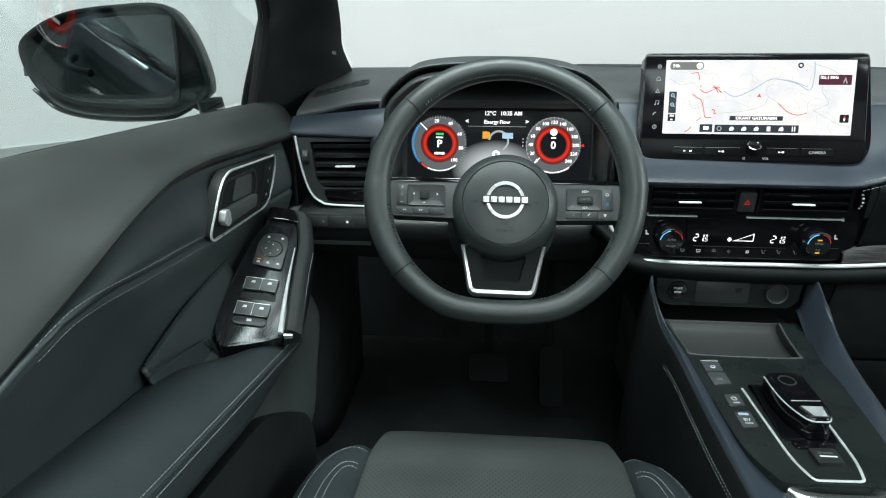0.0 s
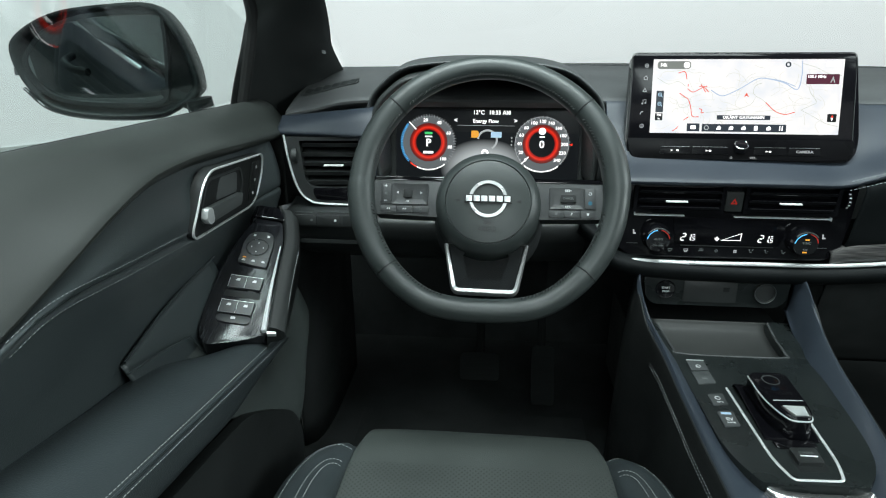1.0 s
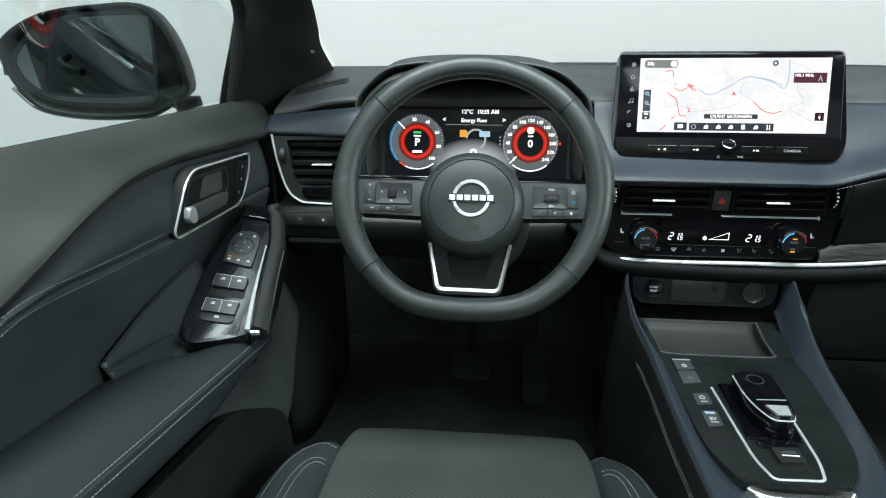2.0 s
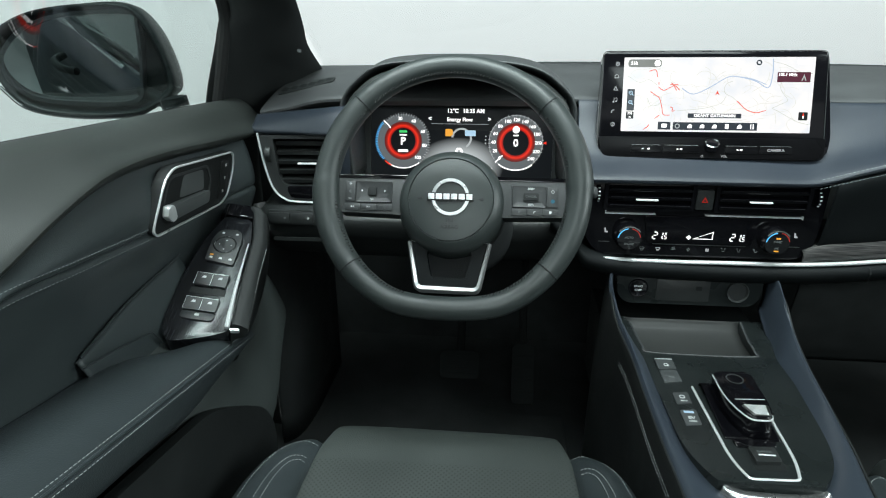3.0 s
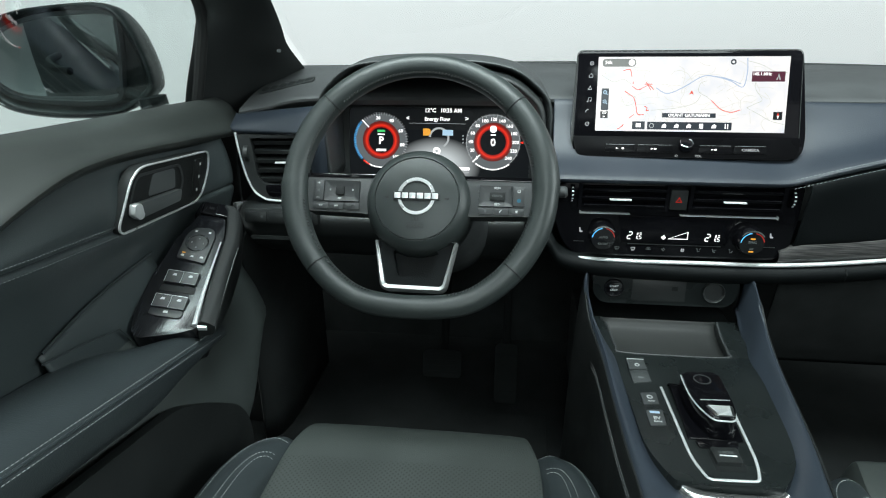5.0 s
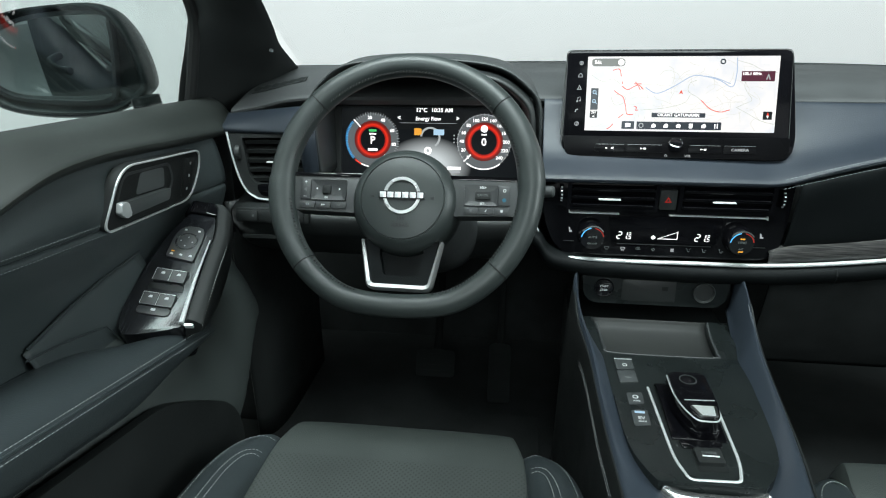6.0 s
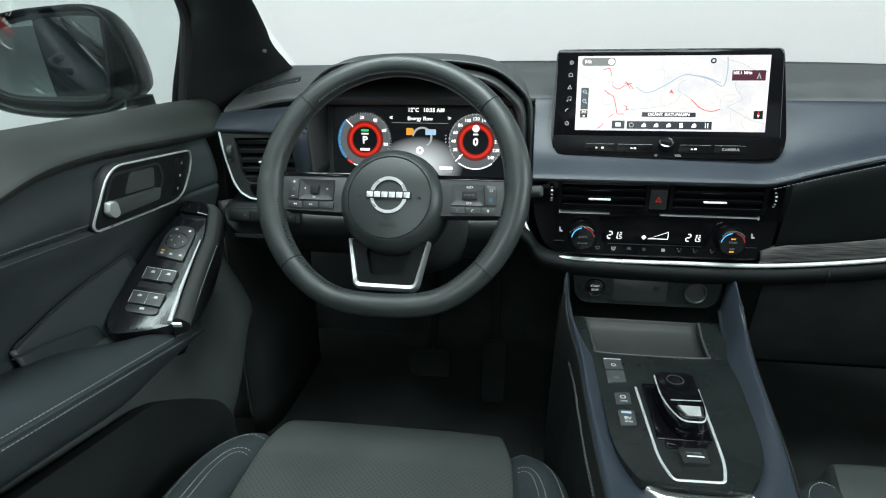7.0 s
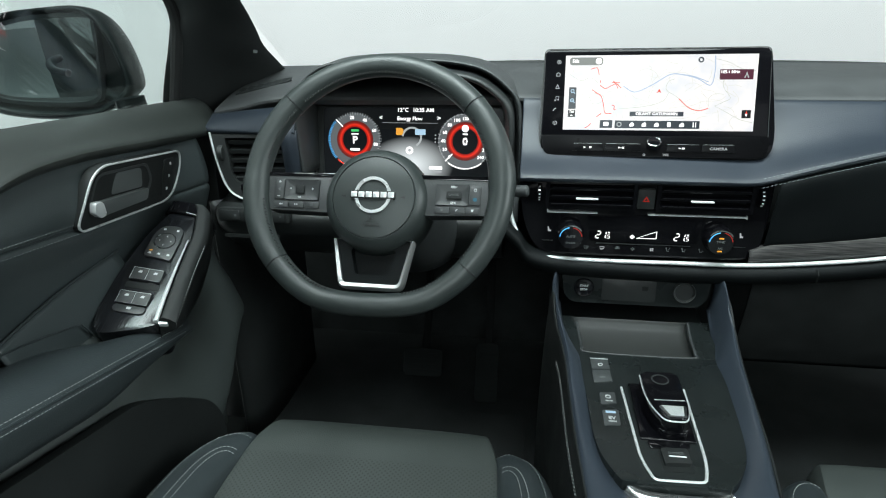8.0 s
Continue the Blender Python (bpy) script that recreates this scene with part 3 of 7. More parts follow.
part("glovebox_lid", loft([[(x, 1.00, 0.765 + max(0, x - 0.3) * 0.1), (x, 1.01, 0.70), (x, 1.03, 0.62), (x, 1.07, 0.56)] for x in (0.20, 0.3, 0.5, 0.74)], 16, 14), CARPET, dash, "black glovebox lid", thick=0.006)
# defroster grille on the top pad
grille = part("defroster_grille", slab(rpoly([(-0.055, -0.014), (0.050, -0.008), (0.055, 0.012), (-0.04, 0.012)], 0.006), -0.001, 0.0015, 0.0006), HARD, dash, m=plane_at((-0.686, 1.118, 1.0600), (-0.25, 1.0, 0.26), (-0.15, -0.30, 1)))
GM = WORLD[grille]
for i in range(6):
    part("grille_slot", slab(rect(0.012, 0.014, 0.002), 0.0012, 0.0022), DARK, grille, m=at(GM, -0.040 + 0.0165 * i, 0.001, 0.0, -28))


# ---- left air vent ----
vent = thing("air_vent", (-0.66, 1.0, 0.93), "black air vent with slats and a silver edge line", "air vent")
VM = plane_at((-0.67, 0.997, 0.94), (0, 0.05, 1), (0.08, -1, 0.05))
vshape = rpoly([(-0.070, 0.052), (-0.058, -0.025), (-0.040, -0.062), (0.085, -0.064), (0.085, 0.052)], [0.004, 0.03, 0.03, 0.01, 0.01], 8)
vhole = rpoly([(-0.046, 0.046), (-0.040, -0.020), (-0.030, -0.036), (0.062, -0.036), (0.062, 0.046)], [0.004, 0.012, 0.012, 0.006, 0.006], 8)
part("housing", ring(vshape, vhole, -0.05, 0.0), HARD, vent, "dark grey housing", m=VM)
part("backing", slab(vhole, -0.05, -0.046), DARK, vent, m=VM)
part("lower_lip", slab(rpoly([(-0.028, -0.036), (0.08, -0.036), (0.08, -0.058), (-0.022, -0.058)], 0.008), -0.02, 0.002, 0.001), PIANO, vent, m=VM)
for i in range(5):
    part("slat", slab(rpoly([(-0.047, -0.0035), (0.058, -0.0035), (0.058, 0.0035), (-0.047, 0.0035)], 0.001), -0.034, -0.004, 0.001), DARK, vent, m=VM @ pose(0.004, 0.036 - 0.0165 * i, -0.004, 14, 0, 0))
    part("slat_edge", slab(rect(0.100, 0.0008, 0.0002), -0.005, -0.0030), STEEL, vent, m=VM @ pose(0.011, 0.0395 - 0.0165 * i, -0.004, 14, 0, 0))
part("slat_tab", slab(rect(0.034, 0.0022, 0.0007), -0.002, 0.005, 0.0006), TAB, vent, "silver slat tab", m=at(VM, 0.012, 0.004))
wheelm = VM @ pose(-0.054, 0.020, -0.004, 0, 90, 0)
part("thumbwheel", slab(disc(0.014, 28), -0.004, 0.004, 0.001), HARD, vent, m=wheelm)
VENT_LINE = [(-0.0705, 0.056, 0.002), (-0.066, 0.02, 0.002), (-0.058, -0.020, 0.002), (-0.048, -0.045, 0.002), (-0.034, -0.058, 0.002), (-0.012, -0.064, 0.002), (0.085, -0.068, 0.002)]
part("silver_edge", tube(crom(VENT_LINE, 60), 0.0020, 8), SILVER, vent, "bright silver edge line", m=VM)
# switch strip under the vent
strip = thing("switch_strip", (-0.66, 0.95, 0.85), "black switch strip below the vent with small buttons", "switch")
SM = plane_at((-0.655, 0.945, 0.862), (0, 0.12, 1), (0, -1, 0.12))
part("backing", slab(rect(0.13, 0.024, 0.003), -0.012, 0.0, 0.001), HARD, strip, m=SM)
for i in range(3):
    bt = part("button", slab(rect(0.036, 0.017, 0.002), 0.0, 0.0025, 0.001), HARD, strip, m=at(SM, -0.043 + 0.041 * i, 0))
    part("icon", slab(disc(0.0022, 16), 0.0025, 0.0028), MARK_GREY if i != 1 else MARK, bt, m=at(SM, -0.043 + 0.041 * i + 0.01, 0))
part("lower_slot", slab(rect(0.10, 0.006, 0.002), -0.002, 0.001), DARK, strip, m=at(SM, 0.0, -0.034, 0.012))

# ---- instrument binnacle ----
cluster = thing("instrument_cluster", (-0.3995, 1.07, 0.93), "hooded digital instrument cluster with two red-ringed dials", "instrument cluster")
HOOD = [(-0.596, 0.905), (-0.602, 1.00), (-0.598, 1.048), (-0.574, 1.080), (-0.538, 1.104), (-0.480, 1.113), (-0.40, 1.115), (-0.32, 1.112), (-0.264, 1.100), (-0.226, 1.074), (-0.205, 1.046), (-0.200, 1.00), (-0.200, 0.905)]


def hood_section(y, inset, drop, flatten):
    cx, cz = -0.397, 1.0
    out = []
    for x, z in HOOD:
        zz = z - drop
        k = 1 - inset / 0.20
        px, pz = cx + (x - cx) * k, cz + (zz - cz) * (1 - inset / 0.13)
        if z > 1.03:
            pz = pz * (1 - flatten) + 1.045 * flatten
        out.append((px, y, pz))
    return out


part("hood", loft([hood_section(1.092, 0.020, 0.0, 0), hood_section(1.05, 0.008, 0.0, 0), hood_section(1.032, 0.004, 0.0, 0), hood_section(1.027, 0.001, 0, 0), hood_section(1.034, 0.0, 0, 0), hood_section(1.06, 0.0, 0.001, 0), hood_section(1.14, -0.004, 0.003, 0.02), hood_section(1.22, -0.006, 0.014, 0.35), hood_section(1.30, 0.0, 0.03, 1.0)], 48, 72), SOFT, cluster, "dark grey grained hood", thick=0.003)
part("hood_lip", loft([hood_section(1.080, 0.013, 0.004, 0), hood_section(1.030, 0.012, 0.004, 0), hood_section(1.010, 0.0125, 0.004, 0), hood_section(1.004, 0.015, 0.004, 0), hood_section(1.006, 0.019, 0.004, 0), hood_section(1.030, 0.024, 0.004, 0), hood_section(1.078, 0.030, 0.004, 0)], 40, 72), HARD, cluster, "black inner lip under the hood", thick=0.003)
CM = plane_at((-0.3995, 1.07, 0.971), (0, 0.208, 0.978), (0, -0.978, 0.208))
part("bezel", ring(rect(0.412, 0.182, 0.03, 0.003, -0.003, 8), rect(0.352, 0.139, 0.012, 0.003, -0.0055, 8), -0.02, 0.010), HARD, cluster, m=CM)
part("bezel", ring(rect(0.353, 0.140, 0.012, 0.003, -0.0055, 8), rect(0.325, 0.127, 0.01, 0.003, -0.0055, 8), -0.012, 0.003), DARK, cluster, m=CM)
disp = part("display", slab(rect(0.326, 0.128, 0.008, 0.003, -0.0055), -0.004, 0.0), G_BLACK, cluster, "black digital display", m=CM)


def arc_band(r0, r1, a0, a1, z0, z1, n=40, bm=None):
    """A flat arc between two radii; angles in degrees."""
    o = [Vector((r1 * math.cos(radians(a0 + (a1 - a0) * i / n)), r1 * math.sin(radians(a0 + (a1 - a0) * i / n)))) for i in range(n + 1)]
    q = [Vector((r0 * math.cos(radians(a0 + (a1 - a0) * i / n)), r0 * math.sin(radians(a0 + (a1 - a0) * i / n)))) for i in range(n, -1, -1)]
    return slab(o + q, z0, z1, bm=bm)


def ticks(r0, r1, a0, a1, n, w, bm=None):
    bm = bm or bmesh.new()
    for i in range(n):
        a = radians(a0 + (a1 - a0) * i / (n - 1))
        d = Vector((math.cos(a), math.sin(a)))
        ribbon([d * r0, d * r1], w, 0.0006, 0.0009, bm)
    return bm


def red_fade():
    """Lit ring, brightest at its inner edge and dying outwards."""
    m = glow("lit_red_fade", (1, 0, 0), 1.0)
    nt = m.node_tree
    b = nt.nodes["Principled BSDF"]
    tc = nt.nodes.new("ShaderNodeTexCoord")
    mp = nt.nodes.new("ShaderNodeMapping")
    mp.inputs["Scale"].default_value = (25, 25, 0)
    g = nt.nodes.new("ShaderNodeTexGradient")
    g.gradient_type = "SPHERICAL"
    r = nt.nodes.new("ShaderNodeValToRGB")
    e = r.color_ramp.elements
    e[0].position, e[0].color = 0.14, (0.10, 0.010, 0.008, 1)
    e[1].position, e[1].color = 0.45, (0.10, 0.002, 0.001, 1)
    for p, c in ((0.24, (0.22, 0.012, 0.007, 1)), (0.33, (0.85, 0.030, 0.010, 1)), (0.385, (0.55, 0.012, 0.004, 1))):
        e.new(p).color = c
    nt.links.new(tc.outputs["Object"], mp.inputs["Vector"])
    nt.links.new(mp.outputs["Vector"], g.inputs["Vector"])
    nt.links.new(g.outputs["Fac"], r.inputs["Fac"])
    nt.links.new(r.outputs["Color"], b.inputs["Emission Color"])
    return m


G_FADE = red_fade()


def dial(cx, numbers, a0, a1, centre, needle, blue):
    m = at(CM, cx, 0.0)
    d = part("dial", ring(disc(0.0470, 64), disc(0.0340, 64), 0.0, 0.0004), G_DIAL, cluster, "grey round dial with red inner ring", m=m)
    part("red_ring", ring(disc(0.0340, 64), disc(0.0225, 64), 0.0, 0.0006), G_FADE, d, m=m)
    part("ticks", ticks(0.0445, 0.0495, a0, a1, 33, 0.0007), G_HAZE, d, m=m)
    if not blue:
        part("scale_ring", ring(disc(0.0478, 64), disc(0.0470, 64), 0.0, 0.0005), G_HAZE, d, m=m)
    if blue:
        part("blue_ticks", ticks(0.0462, 0.0505, 140, 222, 24, 0.0011), G_BLUE, d, m=m)
    k = len(numbers)
    for i, s in enumerate(numbers):
        if not s:
            continue
        a = radians(a0 + (a1 - a0) * i / (k - 1))
        words(s, 0.0082, G_WHITE, d, at(m, 0.0395 * math.cos(a), 0.0395 * math.sin(a), 0.0007), "numeral")
    words(centre, 0.0185, G_WHITE, d, at(m, 0, -0.001, 0.0008), "numeral")
    a = radians(needle)
    v = Vector((math.cos(a), math.sin(a)))
    part("needle", ribbon([v * 0.032, v * 0.050], 0.0019, 0.0008, 0.0013), G_WHITE, d, m=m)
    part("lower_scale", arc_band(0.0475, 0.0495, 232, 308, 0.0005, 0.0010), G_WHITE, d, m=m)
    return d, m


d1, m1 = dial(-0.1015, ["", "20", "40", "60", "80", "100"], 134.5, -48, "P", 134.5, True)
part("ready_lamp", slab(rect(0.014, 0.004, 0.001), 0.0004, 0.0009), G_GREEN, d1, m=at(m1, 0, 0.0165))
part("text_bar", slab(rect(0.013, 0.0024, 0.0006), 0.0004, 0.0009), G_WHITE, d1, m=at(m1, 0, 0.0105))
part("text_bar", slab(rect(0.018, 0.0042, 0.0012), 0.0004, 0.0009), G_WHITE, d1, m=at(m1, 0, -0.0175))
part("red_scale", arc_band(0.0475, 0.0497, 228, 244, 0.0006, 0.0012), G_RED, d1, m=m1)
d2, m2 = dial(0.1005, ["0", "20", "40", "60", "80", "100", "120", "140", "160", "180", "200", "220", "240"], 225, -45, "0", 225, False)
part("limit_sign", slab(disc(0.0062, 24), 0.0004, 0.0010), G_WHITE, d2, m=at(m2, 0, 0.0225))
part("text_bar", slab(rect(0.009, 0.0024, 0.0006), 0.0004, 0.0009), G_WHITE, d2, m=at(m2, 0, 0.0125))
part("marker", slab([Vector((0.0, 0.0)), Vector((0.006, 0.0024)), Vector((0.006, -0.0024))], 0.0004, 0.001), G_RED, d2, m=at(m2, 0.0475, 0))
words("12\u00b0C", 0.0098, G_WHITE, disp, at(CM, -0.0125, 0.0535, 0.0006))
words("10:35 AM", 0.0098, G_WHITE, disp, at(CM, 0.0245, 0.0535, 0.0006))
words("Energy Flow", 0.0092, G_WHITE, disp, at(CM, 0.0, 0.0385, 0.0006))
words("<", 0.011, G_WHITE, disp, at(CM, -0.053, 0.0395, 0.0006))
words(">", 0.011, G_WHITE, disp, at(CM, 0.053, 0.0395, 0.0006))
part("divider", slab(rect(0.102, 0.0007, 0.0002), 0.0003, 0.0006), G_DIM, disp, m=at(CM, 0, 0.031))


def haze():
    m = bpy.data.materials.new("display_floor_glow")
    m.use_nodes = True
    nt = m.node_tree
    b = nt.nodes["Principled BSDF"]
    b.inputs["Base Color"].default_value = (0.004, 0.004, 0.004, 1)
    b.inputs["Roughness"].default_value = 0.2
    b.inputs["Specular IOR Level"].default_value = 0.12
    tc = nt.nodes.new("ShaderNodeTexCoord")
    mp = nt.nodes.new("ShaderNodeMapping")
    mp.inputs["Location"].default_value = (0, 0.75, 0)
    mp.inputs["Scale"].default_value = (11, 17, 0)
    g = nt.nodes.new("ShaderNodeTexGradient")
    g.gradient_type = "SPHERICAL"
    r = nt.nodes.new("ShaderNodeValToRGB")
    r.color_ramp.elements[0].position, r.color_ramp.elements[0].color = 0.12, (0.003, 0.004, 0.005, 1)
    r.color_ramp.elements[1].color = (0.66, 0.72, 0.73, 1)
    nt.links.new(tc.outputs["Object"], mp.inputs["Vector"])
    nt.links.new(mp.outputs["Vector"], g.inputs["Vector"])
    nt.links.new(g.outputs["Fac"], r.inputs["Fac"])
    nt.links.new(r.outputs["Color"], b.inputs["Emission Color"])
    b.inputs["Emission Strength"].default_value = 1.5
    return m


part("energy_page", slab(rect(0.326, 0.088, 0.002, 0.003, -0.0245), -0.0004, 0.0001), haze(), disp, "dim grey energy flow page", m=CM)
part("flow_arc", arc_band(0.0150, 0.0185, -60, 175, 0.0004, 0.0008), G_HAZE, disp, m=at(CM, 0.004, 0.006))
part("engine_icon", slab(rpoly([(-0.006, -0.006), (0.004, -0.006), (0.0075, -0.003), (0.0075, 0.004), (0.0045, 0.0065), (-0.006, 0.0065)], 0.001), 0.0009, 0.0013), G_AMBER, disp, m=at(CM, -0.019, 0.0155))
part("battery_icon", slab(rect(0.019, 0.010, 0.001), 0.0009, 0.0013), G_SKY, disp, m=at(CM, 0.0195, 0.0152))
part("wheel_icon", ring(disc(0.0068, 24), disc(0.0030, 24), 0.0009, 0.0013), G_WHITE, disp, m=at(CM, 0.0, -0.0175))
for i, y in enumerate((0.006, 0.0, -0.006)):
    part("page_dot", slab(disc(0.0014, 12), 0.0004, 0.0008), G_DIM, disp, m=at(CM, 0.047, y + 0.004))
part("text_bar", slab(rect(0.024, 0.0055, 0.001), 0.0004, 0.0008), G_WHITE, disp, m=at(CM, 0.048, -0.048))
part("text_bar", slab(rect(0.018, 0.0032, 0.001), 0.0004, 0.0008), G_DIM, disp, m=at(CM, 0.050, -0.0545))

# ---- centre touchscreen ----
tablet = thing("touchscreen", (0.0, 1.02, 0.98), "wide black infotainment touchscreen showing a map, above the dashboard", "touchscreen")
TM = plane_at((0.0115, 1.0105, 1.064), (0, 0.267, 0.964), (-0.04, -0.964, 0.267))
part("housing", slab(rpoly([(-0.178, 0.066), (-0.183, -0.070), (-0.172, -0.100), (0.166, -0.100), (0.174, -0.070), (0.160, 0.066)], [0.008, 0.02, 0.014, 0.014, 0.02, 0.008], 6), -0.022, -0.001, 0.003, 3), FACE, tablet, "glossy black housing", m=TM)
part("bezel", slab(rpoly([(-0.1765, 0.0675), (-0.1785, -0.066), (0.162, -0.066), (0.1575, 0.0675)], [0.008, 0.004, 0.004, 0.008], 6), -0.004, 0.0015, 0.001, 2), FACE, tablet, "glossy black bezel", m=TM)
part("edge_line", tube([Vector((x, y, 0.0)) for x, y in rpoly([(-0.1777, 0.0687), (-0.1795, -0.066), (0.1635, -0.066), (0.1588, 0.0687)], [0.009, 0.002, 0.002, 0.009], 6)], 0.0007, 6, closed=True), HARD, tablet, m=TM)
mapm = at(TM, -0.002, 0.0009)
mp_ = part("map_display", slab(rect(0.2855, 0.1155, 0.0008), 0.0, 0.0019), G_MAP, tablet, "lit white navigation map", m=mapm)


def route(pts, w, material, z=0.0023, name="map_line"):
    part(name, ribbon([(p.x, p.y) for p in crom([(a, b, 0) for a, b in pts], 6 * len(pts))], w, 0.0015, z), material, mp_, m=TM)


route([(0.079, 0.056), (0.080, 0.034), (0.075, 0.0125), (0.056, 0.022), (0.034, 0.028), (0.015, 0.0285), (-0.010, 0.0135), (-0.030, 0.0035), (-0.041, 0.0030), (-0.054, 0.011)], 0.0015, G_MAPBLUE, 0.0021, "map_river")
route([(0.072, 0.017), (0.048, 0.026), (0.020, 0.030)], 0.0012, G_MAPBLUE, 0.0022, "map_river")
for pts in ([(0.083, -0.019), (0.095, -0.013), (0.1046, -0.0069), (0.096, 0.006), (0.093, 0.0136), (0.094, 0.024)], [(0.083, -0.019), (0.10, -0.028), (0.12, -0.039), (0.139, -0.044)], [(0.030, -0.008), (0.022, -0.002), (0.014, 0.002), (0.010, 0.008), (0.013, 0.018), (0.022, 0.022)],
            [(0.014, 0.0), (0.006, -0.012), (-0.020, -0.020), (-0.060, -0.024)], [(-0.138, 0.030), (-0.12, 0.020), (-0.105, 0.024), (-0.092, 0.016)], [(0.080, 0.052), (0.10, 0.046), (0.12, 0.036), (0.138, 0.034)], [(-0.106, -0.004), (-0.10, -0.016), (-0.088, -0.014), (-0.084, -0.004), (-0.098, 0.000)]):
    route(pts, 0.0007, G_MAPGREY, 0.0020, "map_road")
for pts in ([(-0.1056, 0.0373), (-0.0954, 0.039), (-0.092, 0.028)], [(-0.0895, 0.0200), (-0.0895, 0.0164)], [(-0.0903, 0.0129), (-0.0813, 0.0077), (-0.072, 0.012), (-0.0647, 0.0148), (-0.0574, 0.0078)], [(-0.0700, 0.0195), (-0.066, 0.0145), (-0.062, 0.0075)], [(-0.072, 0.0165), (-0.060, 0.0165)],
            [(-0.1018, 0.0059), (-0.0950, 0.001), (-0.0874, -0.0045), (-0.083, -0.018), (-0.0800, -0.0300), (-0.0702, -0.0310)], [(-0.0702, -0.018), (-0.066, -0.020), (-0.067, -0.0245), (-0.063, -0.024)], [(0.030, -0.008), (0.0445, -0.0211), (0.0599, -0.0261), (0.074, -0.0225)], [(-0.093, -0.0365), (-0.086, -0.031)], [(-0.110, -0.054), (-0.104, -0.050), (-0.101, -0.046)]):
    route(pts, 0.0011, G_MAPRED, 0.0024, "map_traffic")
G_FAINT = glow("map_faint_road", (0.79, 0.80, 0.74), 1.0)


def faint_roads():
    """A loose net of minor roads over the map."""
    rng = random.Random(7)
    bm = bmesh.new()
    for i in range(64):
        x, y = rng.uniform(-0.135, 0.12), rng.uniform(-0.048, 0.050)
        a = rng.uniform(0, 2 * math.pi)
        pts = [(x, y, 0)]
        for k in range(rng.randint(3, 7)):
            a += rng.uniform(-0.8, 0.8)
            x, y = x + 0.009 * math.cos(a), y + 0.006 * math.sin(a)
            if abs(x) < 0.138 and abs(y + 0.001) < 0.054:
                pts.append((x, y, 0))
        if len(pts) > 2:
            ribbon([(p.x, p.y) for p in crom(pts, 4 * len(pts))], rng.uniform(0.0004, 0.0008), 0.0015, 0.00195 + 0.000001 * i, bm)
    return bm


tagged(part("map_road_net", faint_roads(), G_FAINT, mp_, m=TM), kind="stuff")
part("position_arrow", slab([Vector((0, 0.0035)), Vector((-0.0035, -0.003)), Vector((0, -0.0012)), Vector((0.0035, -0.003))], 0.002, 0.0026), G_MAPRED, mp_, m=at(TM, 0.0, 0.0036))


def chip(name, x0, y0, x1, y1, material, r=0.001, z=0.0028):
    return part(name, slab(rect(abs(x1 - x0), abs(y1 - y0), r), 0.0015, z), material, mp_, m=at(TM, (x0 + x1) / 2, (y0 + y1) / 2))


chip("search_pill", -0.1384, 0.0554, -0.0871, 0.0435, G_PILL, 0.0055)
part("pill_dot", slab(disc(0.0048, 20), 0.0028, 0.0031), G_WHITE, mp_, m=at(TM, -0.0935, 0.0495))
words("56k", 0.0072, G_WHITE, mp_, at(TM, -0.129, 0.0495, 0.0030))
part("record_ring", ring(disc(0.0042, 20), disc(0.0022, 20), 0.0018, 0.0024), G_NAVY, mp_, m=at(TM, 0.0588, 0.0504))
words("10:35", 0.0088, G_WHITE, mp_, at(TM, 0.1235, 0.0504, 0.0024))
chip("radio_tile", 0.0871, 0.0358, 0.1349, 0.0206, G_PLUM)
words("105.1 MHz", 0.0062, G_WHITE, mp_, at(TM, 0.1015, 0.0318, 0.0030))
part("aerial_icon", slab([Vector((0, 0.005)), Vector((-0.0035, -0.0045)), Vector((-0.0018, -0.0045)), Vector((0, 0.001)), Vector((0.0018, -0.0045)), Vector((0.0035, -0.0045))], 0.0028, 0.0032), G_HAZE, mp_, m=at(TM, 0.1255, 0.0275))
chip("zoom_bar", -0.1375, 0.0095, -0.1260, -0.0242, G_NAVY)
for y in (0.003, -0.0115):
    part("zoom_icon", ring(disc(0.0030, 16), disc(0.0020, 16), 0.0028, 0.0032), G_SKY, mp_, m=at(TM, -0.1322, y + 0.0006))
    part("zoom_handle", ribbon([(0.0018, -0.0016), (0.0042, -0.0042)], 0.0011, 0.0028, 0.0032), G_SKY, mp_, m=at(TM, -0.1322, y + 0.0006))
    part("zoom_sign", slab(rect(0.0022, 0.0006, 0.0001), 0.0028, 0.0032), G_SKY, mp_, m=at(TM, -0.1322, y + 0.0006))
chip("scale_tile", -0.1378, -0.026, -0.1262, -0.0370, G_BLACK)
words("750", 0.0048, G_WHITE, mp_, at(TM, -0.132, -0.0288, 0.0030))
words("m", 0.0045, G_WHITE, mp_, at(TM, -0.132, -0.0342, 0.0030))
chip("street_tile", -0.0422, -0.0281, 0.0382, -0.035, G_NAVY, 0.0006)
words("OK\u00c4NT GATUNAMN", 0.0066, G_WHITE, mp_, at(TM, -0.002, -0.0316, 0.0030))
chip("tool_tile", -0.0873, -0.0415, -0.0680, -0.0537, G_NAVY)
part("tool_icon", slab(rect(0.008, 0.006, 0.001), 0.0028, 0.0032), G_WHITE, mp_, m=at(TM, -0.0778, -0.0475))
chip("tool_bar", -0.0642, -0.0420, 0.0629, -0.0539, G_NAVY)
